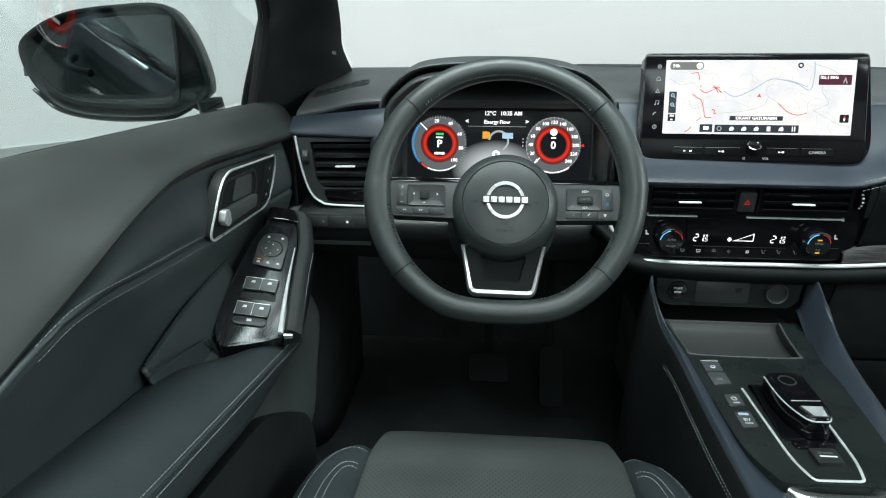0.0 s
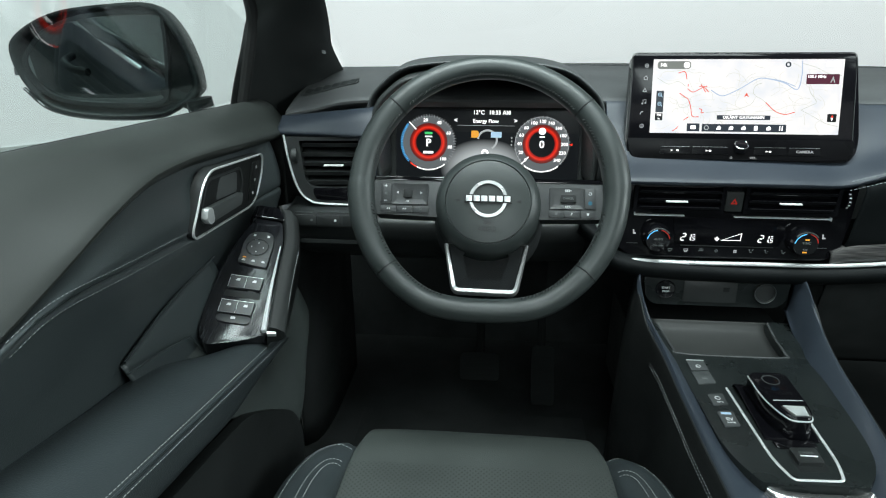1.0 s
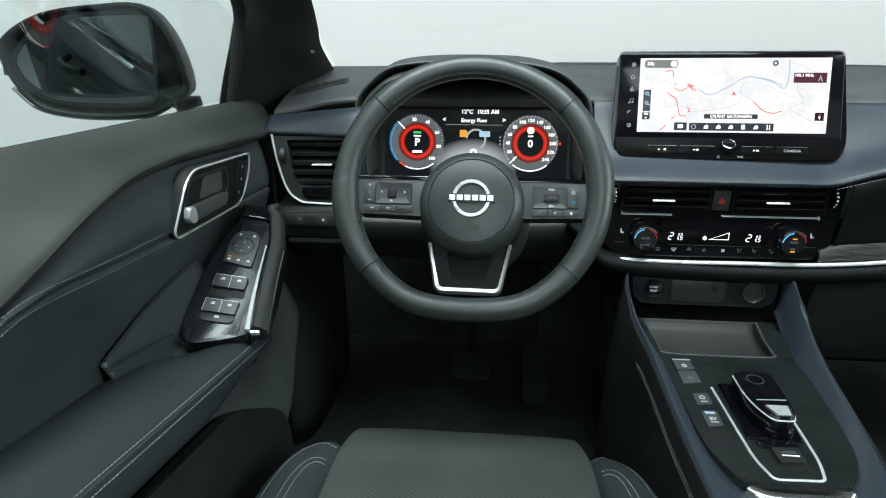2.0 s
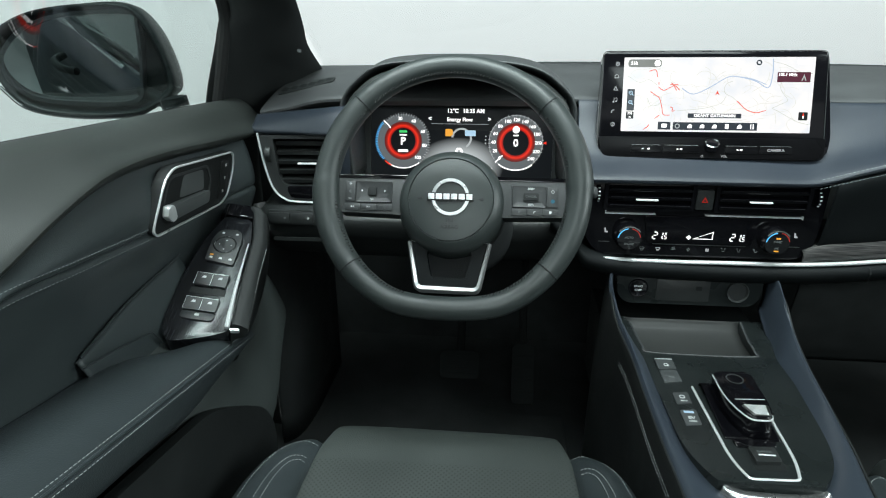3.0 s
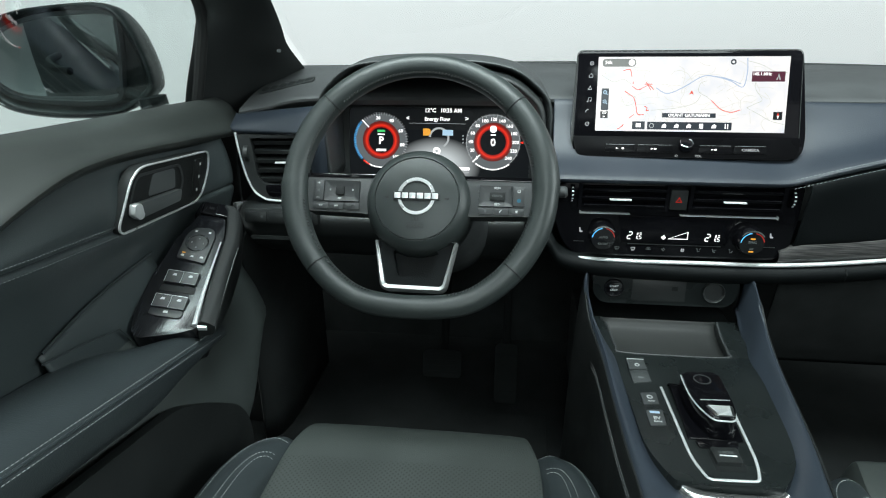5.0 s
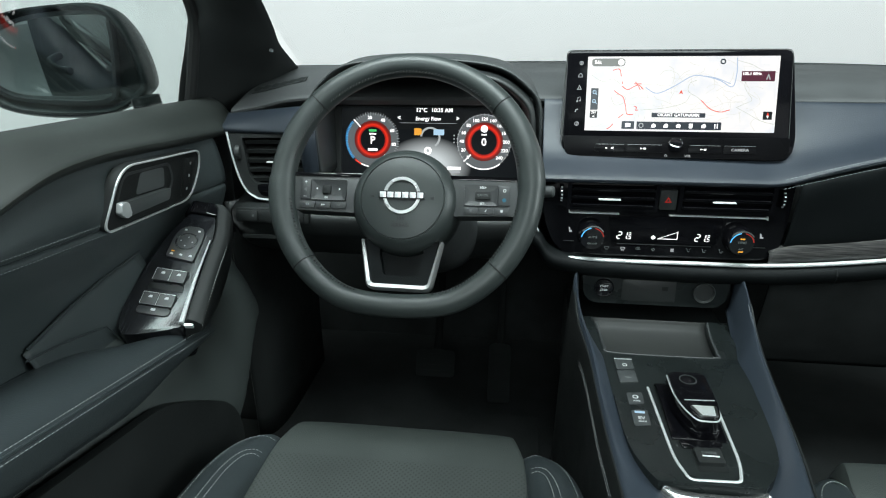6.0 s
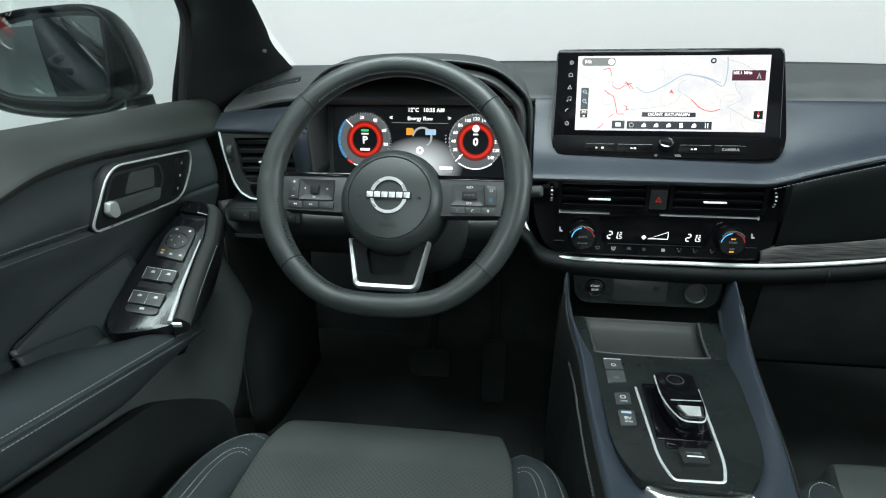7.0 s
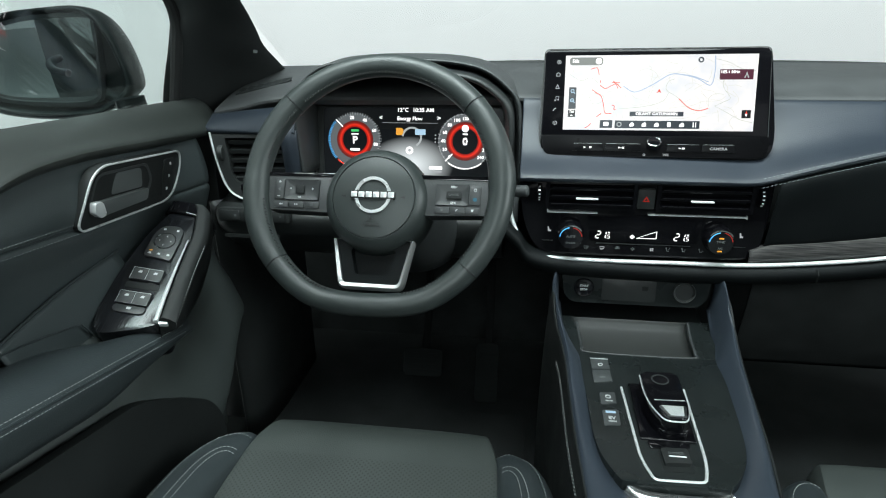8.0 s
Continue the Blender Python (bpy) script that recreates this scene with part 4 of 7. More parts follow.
for i in range(7):
    x = -0.0575 + 0.0188 * i
    if i == 0:
        part("tool_icon", ring(disc(0.0038, 16), disc(0.0026, 16), 0.0028, 0.0032), G_HAZE, mp_, m=at(TM, x, -0.048))
    elif i == 4:
        part("tool_icon", slab(rect(0.0052, 0.0072, 0.0006), 0.0028, 0.0032), G_WHITE, mp_, m=at(TM, x, -0.048))
    elif i == 6:
        part("tool_icon", slab(rect(0.0014, 0.0074, 0.0004, -0.0018), 0.0028, 0.0032), G_WHITE, mp_, m=at(TM, x, -0.048))
        part("tool_icon", slab(rect(0.0014, 0.0074, 0.0004, 0.0018), 0.0028, 0.0032), G_WHITE, mp_, m=at(TM, x, -0.048))
    else:
        part("tool_icon", slab(rpoly([(-0.0036, -0.003), (0.003, -0.003), (0.0038, 0.001), (0.0008, 0.0036), (-0.0026, 0.001)], 0.0008), 0.0028, 0.0032), G_WHITE, mp_, m=at(TM, x, -0.048))
chip("compass_tile", 0.1225, -0.0249, 0.1355, -0.0372, G_BLACK)
part("compass_needle", slab([Vector((0, 0.0045)), Vector((-0.0016, 0)), Vector((0.0016, 0))], 0.0028, 0.0033), G_RED, mp_, m=at(TM, 0.129, -0.031))
part("compass_needle", slab([Vector((0, -0.0045)), Vector((-0.0016, 0)), Vector((0.0016, 0))], 0.0028, 0.0033), G_WHITE, mp_, m=at(TM, 0.129, -0.031))
# column of menu icons on the bezel
ICONS = ("power", "home", "route", "music", "phone", "box")
for i, kind in enumerate(ICONS):
    im = at(TM, -0.1547 - 0.0006 * i, 0.0488 - 0.0190 * i)
    if kind == "power":
        bm = ring(disc(0.0032, 20), disc(0.0022, 20), 0.0014, 0.0019)
        slab(disc(0.0011, 10), 0.0014, 0.0019, bm=bm)
    elif kind == "home":
        bm = ring([Vector(p) for p in ((0, 0.0036), (-0.0032, 0.0008), (-0.0032, -0.0032), (0.0032, -0.0032), (0.0032, 0.0008))], [Vector(p) for p in ((0, 0.0024), (-0.0022, 0.0004), (-0.0022, -0.0022), (0.0022, -0.0022), (0.0022, 0.0004))], 0.0014, 0.0019)
    elif kind == "route":
        bm = ring([Vector(p) for p in ((0, 0.0038), (-0.0036, -0.0034), (0.0036, -0.0034))], [Vector(p) for p in ((0, 0.0018), (-0.0020, -0.0024), (0.0020, -0.0024))], 0.0014, 0.0019)
    elif kind == "music":
        bm = slab(disc(0.0013, 12, -0.0022, -0.0026), 0.0014, 0.0019)
        slab(disc(0.0013, 12, 0.0024, -0.0016), 0.0014, 0.0019, bm=bm)
        ribbon([(-0.0012, -0.0026), (-0.0012, 0.0032), (0.0034, 0.0040), (0.0034, -0.0016)], 0.0008, 0.0014, 0.0019, bm)
    elif kind == "phone":
        bm = arc_band(0.0030, 0.0044, 80, 190, 0.0014, 0.0019, 12)
    else:
        bm = ring([Vector((0.0036 * math.cos(radians(30 + 60 * k)), 0.0036 * math.sin(radians(30 + 60 * k)))) for k in range(6)], [Vector((0.0026 * math.cos(radians(30 + 60 * k)), 0.0026 * math.sin(radians(30 + 60 * k)))) for k in range(6)], 0.0014, 0.0019)
        ribbon([(0, -0.0034), (0, 0.0006), (0.003, 0.0018)], 0.0007, 0.0014, 0.0019, bm)
    part("menu_icon", bm, G_DIM, tablet, m=im)
# button bar below the display
BM_ = TM @ pose(0, -0.066, 0.0, -7, 0, 0) @ pose(0, -0.0170, 0)
bar = part("button_bar", slab(rpoly([(-0.1790, 0.0175), (-0.1720, -0.0155), (0.162, -0.0155), (0.1660, 0.0175)], [0.003, 0.012, 0.012, 0.003], 6), -0.01, 0.002, 0.0015, 2), BAR_FACE, tablet, "glossy black button bar", m=BM_)
for x0, x1, s in ((-0.128, -0.080, "play"), (-0.078, -0.022, "back"), (0.016, 0.066, "next"), (0.068, 0.117, "CAMERA")):
    b_ = part("button", slab(rpoly([(x0, -0.0075), (x1, -0.0075), (x1 - 0.002, 0.004), (x0 + 0.002, 0.004)], 0.001), 0.002, 0.0032, 0.0006), BAR_FACE, bar, m=BM_)
    part("button_edge", slab(rect(x1 - x0 - 0.004, 0.0005, 0.0001, (x0 + x1) / 2, 0.0042), 0.002, 0.0034), STEEL, bar, m=BM_)
    if s == "CAMERA":
        words(s, 0.0058, G_DIM, b_, at(BM_, (x0 + x1) / 2, -0.002, 0.0034), width=0.026)
    else:
        part("icon", slab(rect(0.0036, 0.0026, 0.0004), 0.003, 0.0035), G_WHITE, b_, m=at(BM_, (x0 + x1) / 2 + (0.004 if s == "play" else 0), -0.002))
        part("icon", slab([Vector((-0.0026, 0.0013)), Vector((0.0012, 0.0)), Vector((-0.0026, -0.0013))], 0.003, 0.0035), G_WHITE, b_, m=at(BM_, (x0 + x1) / 2 - 0.004, -0.002))
words("VOL", 0.0050, G_DIM, bar, at(BM_, 0.0158, -0.0125, 0.0024))
part("icon", ring(disc(0.0020, 14), disc(0.0013, 14), 0.002, 0.0025), G_DIM, bar, m=at(BM_, -0.0173, -0.0125))
KM = at(BM_, -0.0035, 0.0020, 0.0) @ pose(0, 0, 0, -38, 0, 0)
knob = part("volume_knob", lathe([(0.0112, 0.0), (0.0112, 0.003), (0.0104, 0.005), (0.0099, 0.0085), (0.0090, 0.0102), (0.0, 0.0105)], 40), FACE, tablet, "black volume knob with a silver rim", m=KM)
part("knob_rim", tube([Vector((0.0098 * math.cos(2 * math.pi * k / 40), 0.0098 * math.sin(2 * math.pi * k / 40), 0.0090)) for k in range(40)], 0.0007, 8, closed=True), BRIGHT, knob, m=KM)

# ---- climate controls and centre vents ----
climate = thing("climate_panel", (0, 0.95, 0.82), "glossy black climate panel with vents, two knobs and lit digits", "climate panel")
HM = plane_at((0, 0.947, 0.88), (0, 0, 1), (0, -1, 0))
pshape = rpoly([(-0.196, 0.064), (-0.194, 0.0), (-0.176, -0.052), (-0.150, -0.072), (0.160, -0.071), (0.182, -0.055), (0.188, 0.0), (0.188, 0.064)], [0.01, 0.03, 0.03, 0.02, 0.02, 0.02, 0.02, 0.01], 6)
part("face", slab(pshape, -0.03, -0.012, 0.002), FACE, climate, "glossy black face", m=HM)
for x0, x1 in ((-0.150, -0.020), (0.022, 0.155)):
    w, cx = x1 - x0, (x0 + x1) / 2
    v_ = part("vent_frame", ring(rect(w + 0.012, 0.050, 0.004, cx, 0.034), rect(w, 0.040, 0.003, cx, 0.034), -0.014, -0.004), FACE, climate, m=HM)
    for i in range(3):
        part("slat", slab(rect(w, 0.0045, 0.001), -0.004, 0.012, 0.001), BAR, v_, m=HM @ pose(cx, 0.047 - 0.0135 * i, -0.012, 12, 0, 0))
        part("slat_edge", slab(rect(w - 0.006, 0.0006, 0.0001), 0.0112, 0.0124), STEEL, v_, m=HM @ pose(cx, 0.0490 - 0.0135 * i, -0.012, 12, 0, 0))
    part("slat_tab", slab(rect(0.034, 0.0020, 0.0006), 0.004, 0.0085, 0.0005), TAB, v_, "silver slat tab", m=at(HM, cx - 0.0065, 0.0310))
for x in (-0.166, 0.170):
    t_ = part("thumbwheel", slab(disc(0.014, 28), -0.003, 0.003, 0.001), BAR, climate, m=HM @ pose(x, 0.036, -0.010, 0, 90, 0))
    for k in range(5):
        a = radians(-50 + 25 * k)
        part("rib", slab(rect(0.0030, 0.0020, 0.0005), -0.0004, 0.0008), SILVER, t_, m=HM @ pose(x, 0.036 + 0.0142 * math.sin(a), -0.010 + 0.0142 * math.cos(a), -math.degrees(a), 0, 0))
hz = part("hazard_button", slab(rect(0.026, 0.032, 0.002), -0.012, -0.003, 0.001), DARK, climate, "hazard button with a red triangle", m=at(HM, 0.0, 0.030))
part("triangle", ring([Vector((0.006 * math.cos(radians(90 + 120 * k)), 0.006 * math.sin(radians(90 + 120 * k)))) for k in range(3)], [Vector((0.0032 * math.cos(radians(90 + 120 * k)), 0.0032 * math.sin(radians(90 + 120 * k)))) for k in range(3)], -0.003, -0.0024), G_DEEP_RED, hz, m=at(HM, 0.0, 0.029))
for x0, x1, e in ((-0.1515, -0.072, -0.1515), (0.006, 0.155, 0.155)):
    part("silver_line", slab(rect(x1 - x0, 0.0013, 0.0005), -0.012, -0.006), SILVER, climate, m=at(HM, (x0 + x1) / 2, 0.0030))
    part("silver_end", slab(rect(0.0012, 0.006, 0.0004), -0.012, -0.006), SILVER, climate, m=at(HM, e, 0.0052 if e < 0 else 0.0030))
part("display_window", slab(rpoly([(-0.088, 0.000), (0.092, 0.000), (0.086, -0.046), (-0.080, -0.046)], 0.004), -0.012, -0.0095, 0.0005), BAR, climate, "glossy black display window", m=HM)
SEGMENTS = {"2": "abged", "1": "bc", "5": "afgcd"}


def lit_digit(ch, h):
    """A leaning seven-bar digit of height h."""
    w, q = h * 0.52, h * 0.13
    ends = {"a": ((0, h), (w, h)), "b": ((w, h), (w, h / 2)), "c": ((w, h / 2), (w, 0)), "d": ((0, 0), (w, 0)), "e": ((0, 0), (0, h / 2)), "f": ((0, h / 2), (0, h)), "g": ((0, h / 2), (w, h / 2))}
    bm = bmesh.new()
    for k in SEGMENTS[ch]:
        p, r = Vector(ends[k][0]), Vector(ends[k][1])
        d = (r - p).normalized() * q * 0.6
        ribbon([(v.x + v.y * 0.16 - w / 2, v.y - h / 2) for v in (p + d, r - d)], q, -0.0095, -0.009, bm)
    return bm


for x in (-0.0605, 0.0625):
    for ch, dx, dy, h in (("2", -0.0085, 0.0, 0.0118), ("1", 0.0005, 0.0, 0.0118), ("5", 0.0088, -0.0022, 0.0072)):
        part("digit", lit_digit(ch, h), G_WHITE, climate, m=at(HM, x + dx, -0.034 + dy))
    part("point", slab(rect(0.0012, 0.0012, 0.0002), -0.0095, -0.009), G_WHITE, climate, m=at(HM, x + 0.0052, -0.0395))
    part("degree_mark", slab(rect(0.0030, 0.0012, 0.0003), -0.0095, -0.009), G_WHITE, climate, m=at(HM, x + 0.0095, -0.0295))
fan = ring([Vector(p) for p in ((-0.012, -0.0045), (0.020, -0.0045), (0.020, 0.009))], [Vector(p) for p in ((-0.0085, -0.0034), (0.0188, -0.0034), (0.0188, 0.0076))], -0.0095, -0.009)
part("fan_scale", fan, G_WHITE, climate, m=at(HM, 0.004, -0.034))
part("fan_icon", slab(rpoly([(-0.004, 0), (0, 0.004), (0.004, 0), (0, -0.004)], 0.0004), -0.0095, -0.009), G_WHITE, climate, m=at(HM, -0.014, -0.036))
for x in (-0.008, 0.028):
    part("icon", ring(disc(0.0032, 14), disc(0.0022, 14), -0.012, -0.0112), G_DIM, climate, m=at(HM, x, -0.0095))
for i, x in enumerate((-0.0857, -0.0600, -0.0353, -0.0110, 0.0192, 0.0445, 0.0690, 0.0955)):
    if i < 2:
        bm = ring(rpoly([(-0.0040, 0.0022), (-0.0030, -0.0016), (0.0030, -0.0016), (0.0040, 0.0022)], 0.0008), rpoly([(-0.0031, 0.0015), (-0.0024, -0.0010), (0.0024, -0.0010), (0.0031, 0.0015)], 0.0006), -0.012, -0.0112)
        for k in (-1, 0, 1):
            slab(rect(0.0006, 0.0024, 0.0001, 0.0018 * k, -0.0026), -0.012, -0.0112, bm=bm)
    elif i == 2:
        bm = arc_band(0.0028, 0.0036, 20, 160, -0.012, -0.0112, 10)
        slab(rect(0.0080, 0.0008, 0.0002, 0, -0.0006), -0.012, -0.0112, bm=bm)
        slab(disc(0.0011, 10, 0, 0.0010), -0.012, -0.0112, bm=bm)
    elif i in (3, 4):
        bm = bmesh.new()
        for k in range(4):
            c, q = math.cos(radians(90 * k + 45 * (i - 3))), math.sin(radians(90 * k + 45 * (i - 3)))
            slab(disc(0.0010 + 0.0003 * (i - 3), 10, 0.0020 * c, 0.0020 * q), -0.012, -0.0112, bm=bm)
    else:
        bm = ribbon([(-0.0022, 0.0030), (-0.0014, -0.0014), (0.0020, -0.0014)], 0.0011, -0.012, -0.0112)
        slab(disc(0.0011, 10, -0.0030, 0.0036), -0.012, -0.0112, bm=bm)
        ribbon([(0.0010, 0.0012), (0.0034, 0.0026 - 0.002 * (i - 6))], 0.0007, -0.012, -0.0112, bm)
    part("icon", bm, MARK_GREY if i not in (1, 4) else G_DIM, climate, m=at(HM, x, -0.058))
part("silver_line", slab(rect(0.148, 0.0008, 0.0002), -0.012, -0.0105), STEEL, climate, m=at(HM, 0.004, -0.0495))
for x, amber in ((-0.113, False), (0.117, True)):
    km = at(HM, x, -0.034, -0.012)
    k_ = part("temperature_knob", lathe([(0.0225, 0.0), (0.0225, 0.006), (0.0212, 0.008), (0.0200, 0.020), (0.0188, 0.0225), (0.0, 0.0228)], 44), PIANO, climate, "black knob with red and blue arcs", m=km)
    part("knob_rim", arc_band(0.0192, 0.0212, 35, 145, 0.0205, 0.0222), BRIGHT, k_, m=km)
    part("blue_arc", arc_band(0.0168, 0.0182, 100, 175, 0.0228, 0.0233), G_BLUE, k_, m=km)
    part("red_arc", arc_band(0.0168, 0.0182, 10, 80, 0.0228, 0.0233), G_ARC, k_, m=km)
    words("SYNC" if amber else "AUTO", 0.0050, MARK_GREY, k_, at(km, 0, 0.002, 0.0230))
    words("A/C" if amber else "ON-OFF", 0.0042, MARK_GREY, k_, at(km, 0, -0.009, 0.0230))
    if amber:
        part("amber_lamp", slab(rect(0.007, 0.0022, 0.0005), 0.0228, 0.0234), G_AMBER, k_, m=at(km, 0, 0.008))
        part("amber_lamp", slab(rect(0.007, 0.0022, 0.0005), 0.0228, 0.0234), G_AMBER, k_, m=at(km, 0, -0.0135))
    part("seat_icon", slab(rpoly([(-0.002, -0.004), (0.003, -0.004), (0.003, -0.002), (0.0, -0.001), (-0.001, 0.004), (-0.003, 0.004)], 0.0006), -0.012, -0.0112), G_DIM, climate, m=at(HM, x + (0.036 if amber else -0.034), -0.028))
    part("silver_line", slab(rect(0.018, 0.0008, 0.0002), -0.012, -0.011), STEEL, climate, m=at(HM, x + (0.036 if amber else -0.036), -0.048))

# ---- steering wheel ----
wheel = thing("steering_wheel", (-0.389, 0.80, 0.95), "black leather flat-bottomed steering wheel with silver lower spoke", "steering wheel")
WM = plane_at((-0.389, 0.783, 0.961), (0, 0.515, 0.857), (0, -0.857, 0.515))
NR = 160


def rim_point(a, extra=0.0):
    """Point on the rim's centre line; a in degrees from the right, anticlockwise."""
    r = 0.1725 + extra
    x, y = r * math.cos(radians(a)) - 0.002, 0.0105 + r * 1.005 * math.sin(radians(a))
    lim = -0.134 - extra * 0.6
    if y < lim:
        y = lim - 0.026 * math.tanh((lim - y) / 0.026)
    return Vector((x, y, 0.0))


def rim_radius(a):
    """Thicker at the thumb grips beside the spokes."""
    c = abs(math.cos(radians(a)))
    return 0.0158 + 0.0016 * c ** 2 + 0.0012 * math.exp(-((a % 180) / 30.0) ** 2)


angles = [360.0 * i / NR for i in range(NR)]
rim_bm = tube([rim_point(a) for a in angles], [rim_radius(a) for a in angles], 20, closed=True, flat=1.08, up=(0, 0, 1))
rim = part("rim", rim_bm, WHEEL_LEATHER, wheel, "black grained leather rim", m=WM)
for a in (41.5, 138.5, 221.0, 319.5):
    p, q = rim_point(a), (rim_point(a + 1) - rim_point(a - 1)).normalized()
    mm = WM @ plane_at(p, (0, 0, 1), q)
    r = rim_radius(a)
    part("seam", tube([Vector(((r + 0.0002) * math.cos(2 * math.pi * k / 28), (r * 1.08 + 0.0002) * math.sin(2 * math.pi * k / 28), 0)) for k in range(28)], 0.0008, 6, closed=True), DARK, rim, "dark seam", m=mm)
for a0, a1 in ((44, 136), (140, 170), (190, 219.5), (222.5, 252), (288, 318), (321, 350), (10, 40)):
    path = []
    for i in range(60):
        a = a0 + (a1 - a0) * i / 59
        p = rim_point(a)
        inward = (Vector((-0.002, 0.0105, 0)) - p).normalized()
        path.append(p + inward * rim_radius(a) * 0.86 + Vector((0, 0, rim_radius(a) * 0.62)))
    bm = bmesh.new()
    L = length_points(path, 0.0046)
    for i, p in enumerate(L[:-1]):
        t = (L[i + 1] - p).normalized()
        side = t.cross(Vector((0, 0, 1))) * (-1)
        tube([p - side * 0.0020 - t * 0.0010, p + Vector((0, 0, 0.0006)), p + side * 0.0018 + t * 0.0010], 0.0008, 5, bm=bm)
    tagged(part("cross_stitching", bm, DARK_THREAD, rim, "dark cross stitching", m=WM), kind="stuff")
# hub
HB = at(WM, 0.0, -0.0113)
hub_prof = [(0.074, -0.055), (0.0745, -0.030), (0.0735, -0.012), (0.0705, 0.001), (0.0655, 0.0095), (0.0600, 0.0140), (0.0573, 0.0153), (0.0567, 0.0137), (0.0559, 0.0137), (0.0554, 0.0158), (0.045, 0.0182), (0.030, 0.0197), (0.015, 0.0203), (0.0, 0.0204)]
hub = part("hub", lathe(hub_prof, 72), WHEEL_LEATHER, wheel, "round black airbag cover", m=HB)
part("badge_ring", ring(disc(0.0250, 56), disc(0.0208, 56), 0.0196, 0.0226), BADGE, hub, "bright round badge ring", m=at(HB, 0, 0.002))
badge = part("badge_bar", slab(rect(0.062, 0.0108, 0.001), 0.0200, 0.0228, 0.0006), HARD, hub, "dark badge bar with six bright blocks", m=at(HB, 0, 0.002))
for i in range(6):
    part("block", slab(rect(0.0080, 0.0074, 0.0006), 0.0226, 0.0240, 0.0004), BADGE, badge, m=at(HB, -0.0251 + 0.01004 * i, 0.002))
words("SRS", 0.0068, EMBOSS, hub, at(HB, 0, -0.0295, 0.0199))
words("AIRBAG", 0.0068, EMBOSS, hub, at(HB, 0, -0.0385, 0.0196))
part("line", slab(rect(0.022, 0.0005, 0.0001), 0.0192, 0.0199), EMBOSS, hub, m=at(HB, 0, -0.0340))
for x in (-0.0405, 0.0405):
    part("horn_icon", slab(rpoly([(-0.003, -0.0006), (0.003, -0.0018), (0.003, 0.0018), (-0.003, 0.0006)], 0.0004), 0.0178, 0.0193), EMBOSS, hub, m=at(HB, x, 0.0))


def spoke(side):
    s = side
    o = [(s * 0.158, 0.0190), (s * 0.060, 0.0195), (s * 0.066, -0.031), (s * 0.153, -0.0285)]
    sp = part("spoke", slab(rpoly(o if s < 0 else o[::-1], 0.003), -0.030, 0.0, 0.002), SOFT, wheel, "black spoke with thumb buttons", m=WM)
    o = [(s * 0.158, 0.0242), (s * 0.060, 0.0250), (s * 0.060, 0.0196), (s * 0.158, 0.0192)]
    part("gloss_strip", slab(rpoly(o if s < 0 else o[::-1], 0.0008), -0.02, 0.001, 0.0008), PIANO, sp, "glossy black strip", m=WM)
    return sp


left = spoke(-1)
right = spoke(1)


def button(parent, x0, y0, x1, y1, material=BUTTON, h=0.0022, r=0.0012):
    return part("button", slab(rect(abs(x1 - x0) - 0.0006, abs(y1 - y0) - 0.0006, r), 0.0, h, 0.0007), material, parent, m=at(WM, (x0 + x1) / 2, (y0 + y1) / 2))


b1 = button(left, -0.1472, 0.0150, -0.1320, -0.0138)
part("icon", slab(rect(0.0040, 0.0007, 0.0001), 0.0022, 0.0026), MARK, b1, m=at(WM, -0.1396, 0.0105))
part("icon", slab(rect(0.0007, 0.0040, 0.0001), 0.0022, 0.0026), MARK, b1, m=at(WM, -0.1396, 0.0105))
part("icon", slab(rect(0.0040, 0.0007, 0.0001), 0.0022, 0.0026), MARK, b1, m=at(WM, -0.1396, -0.0100))
part("icon", slab(rpoly([(-0.0015, -0.001), (0.0015, -0.0024), (0.0015, 0.0024), (-0.0015, 0.001)], 0.0003), 0.0022, 0.0025), MARK_GREY, b1, m=at(WM, -0.1396, 0.0))


def pad(parent, x0, y0, x1, y1):
    """A dished thumb pad."""
    cx, cy = (x0 + x1) / 2, (y0 + y1) / 2
    o, q = rect(x1 - x0, y1 - y0, 0.0015), rect((x1 - x0) * 0.72, (y1 - y0) * 0.52, 0.001)
    bm = grid([[Vector((p.x, p.y, 0.0)) for p in o], [Vector((p.x * 0.985, p.y * 0.97, 0.0026)) for p in o], [Vector((p.x, p.y, 0.0004)) for p in q]], True, caps=True)
    return part("thumb_pad", bm, BUTTON, parent, m=at(WM, cx, cy))


p1 = pad(left, -0.1312, -0.0150, -0.0815, 0.0145)
part("centre_button", slab(rect(0.0118, 0.0112, 0.001), 0.0, 0.0034, 0.0008), DARK, p1, m=at(WM, -0.1092, 0.0004))
for x, k in ((-0.1235, 1), (-0.0915, -1)):
    part("icon", slab([Vector((-0.0015 * k, 0)), Vector((0.001 * k, 0.0017)), Vector((0.001 * k, -0.0017))][:: k], 0.0008, 0.0016), MARK, p1, m=at(WM, x, 0.0016))
words("OK", 0.0034, MARK, p1, at(WM, -0.1092, -0.0108, 0.0022))
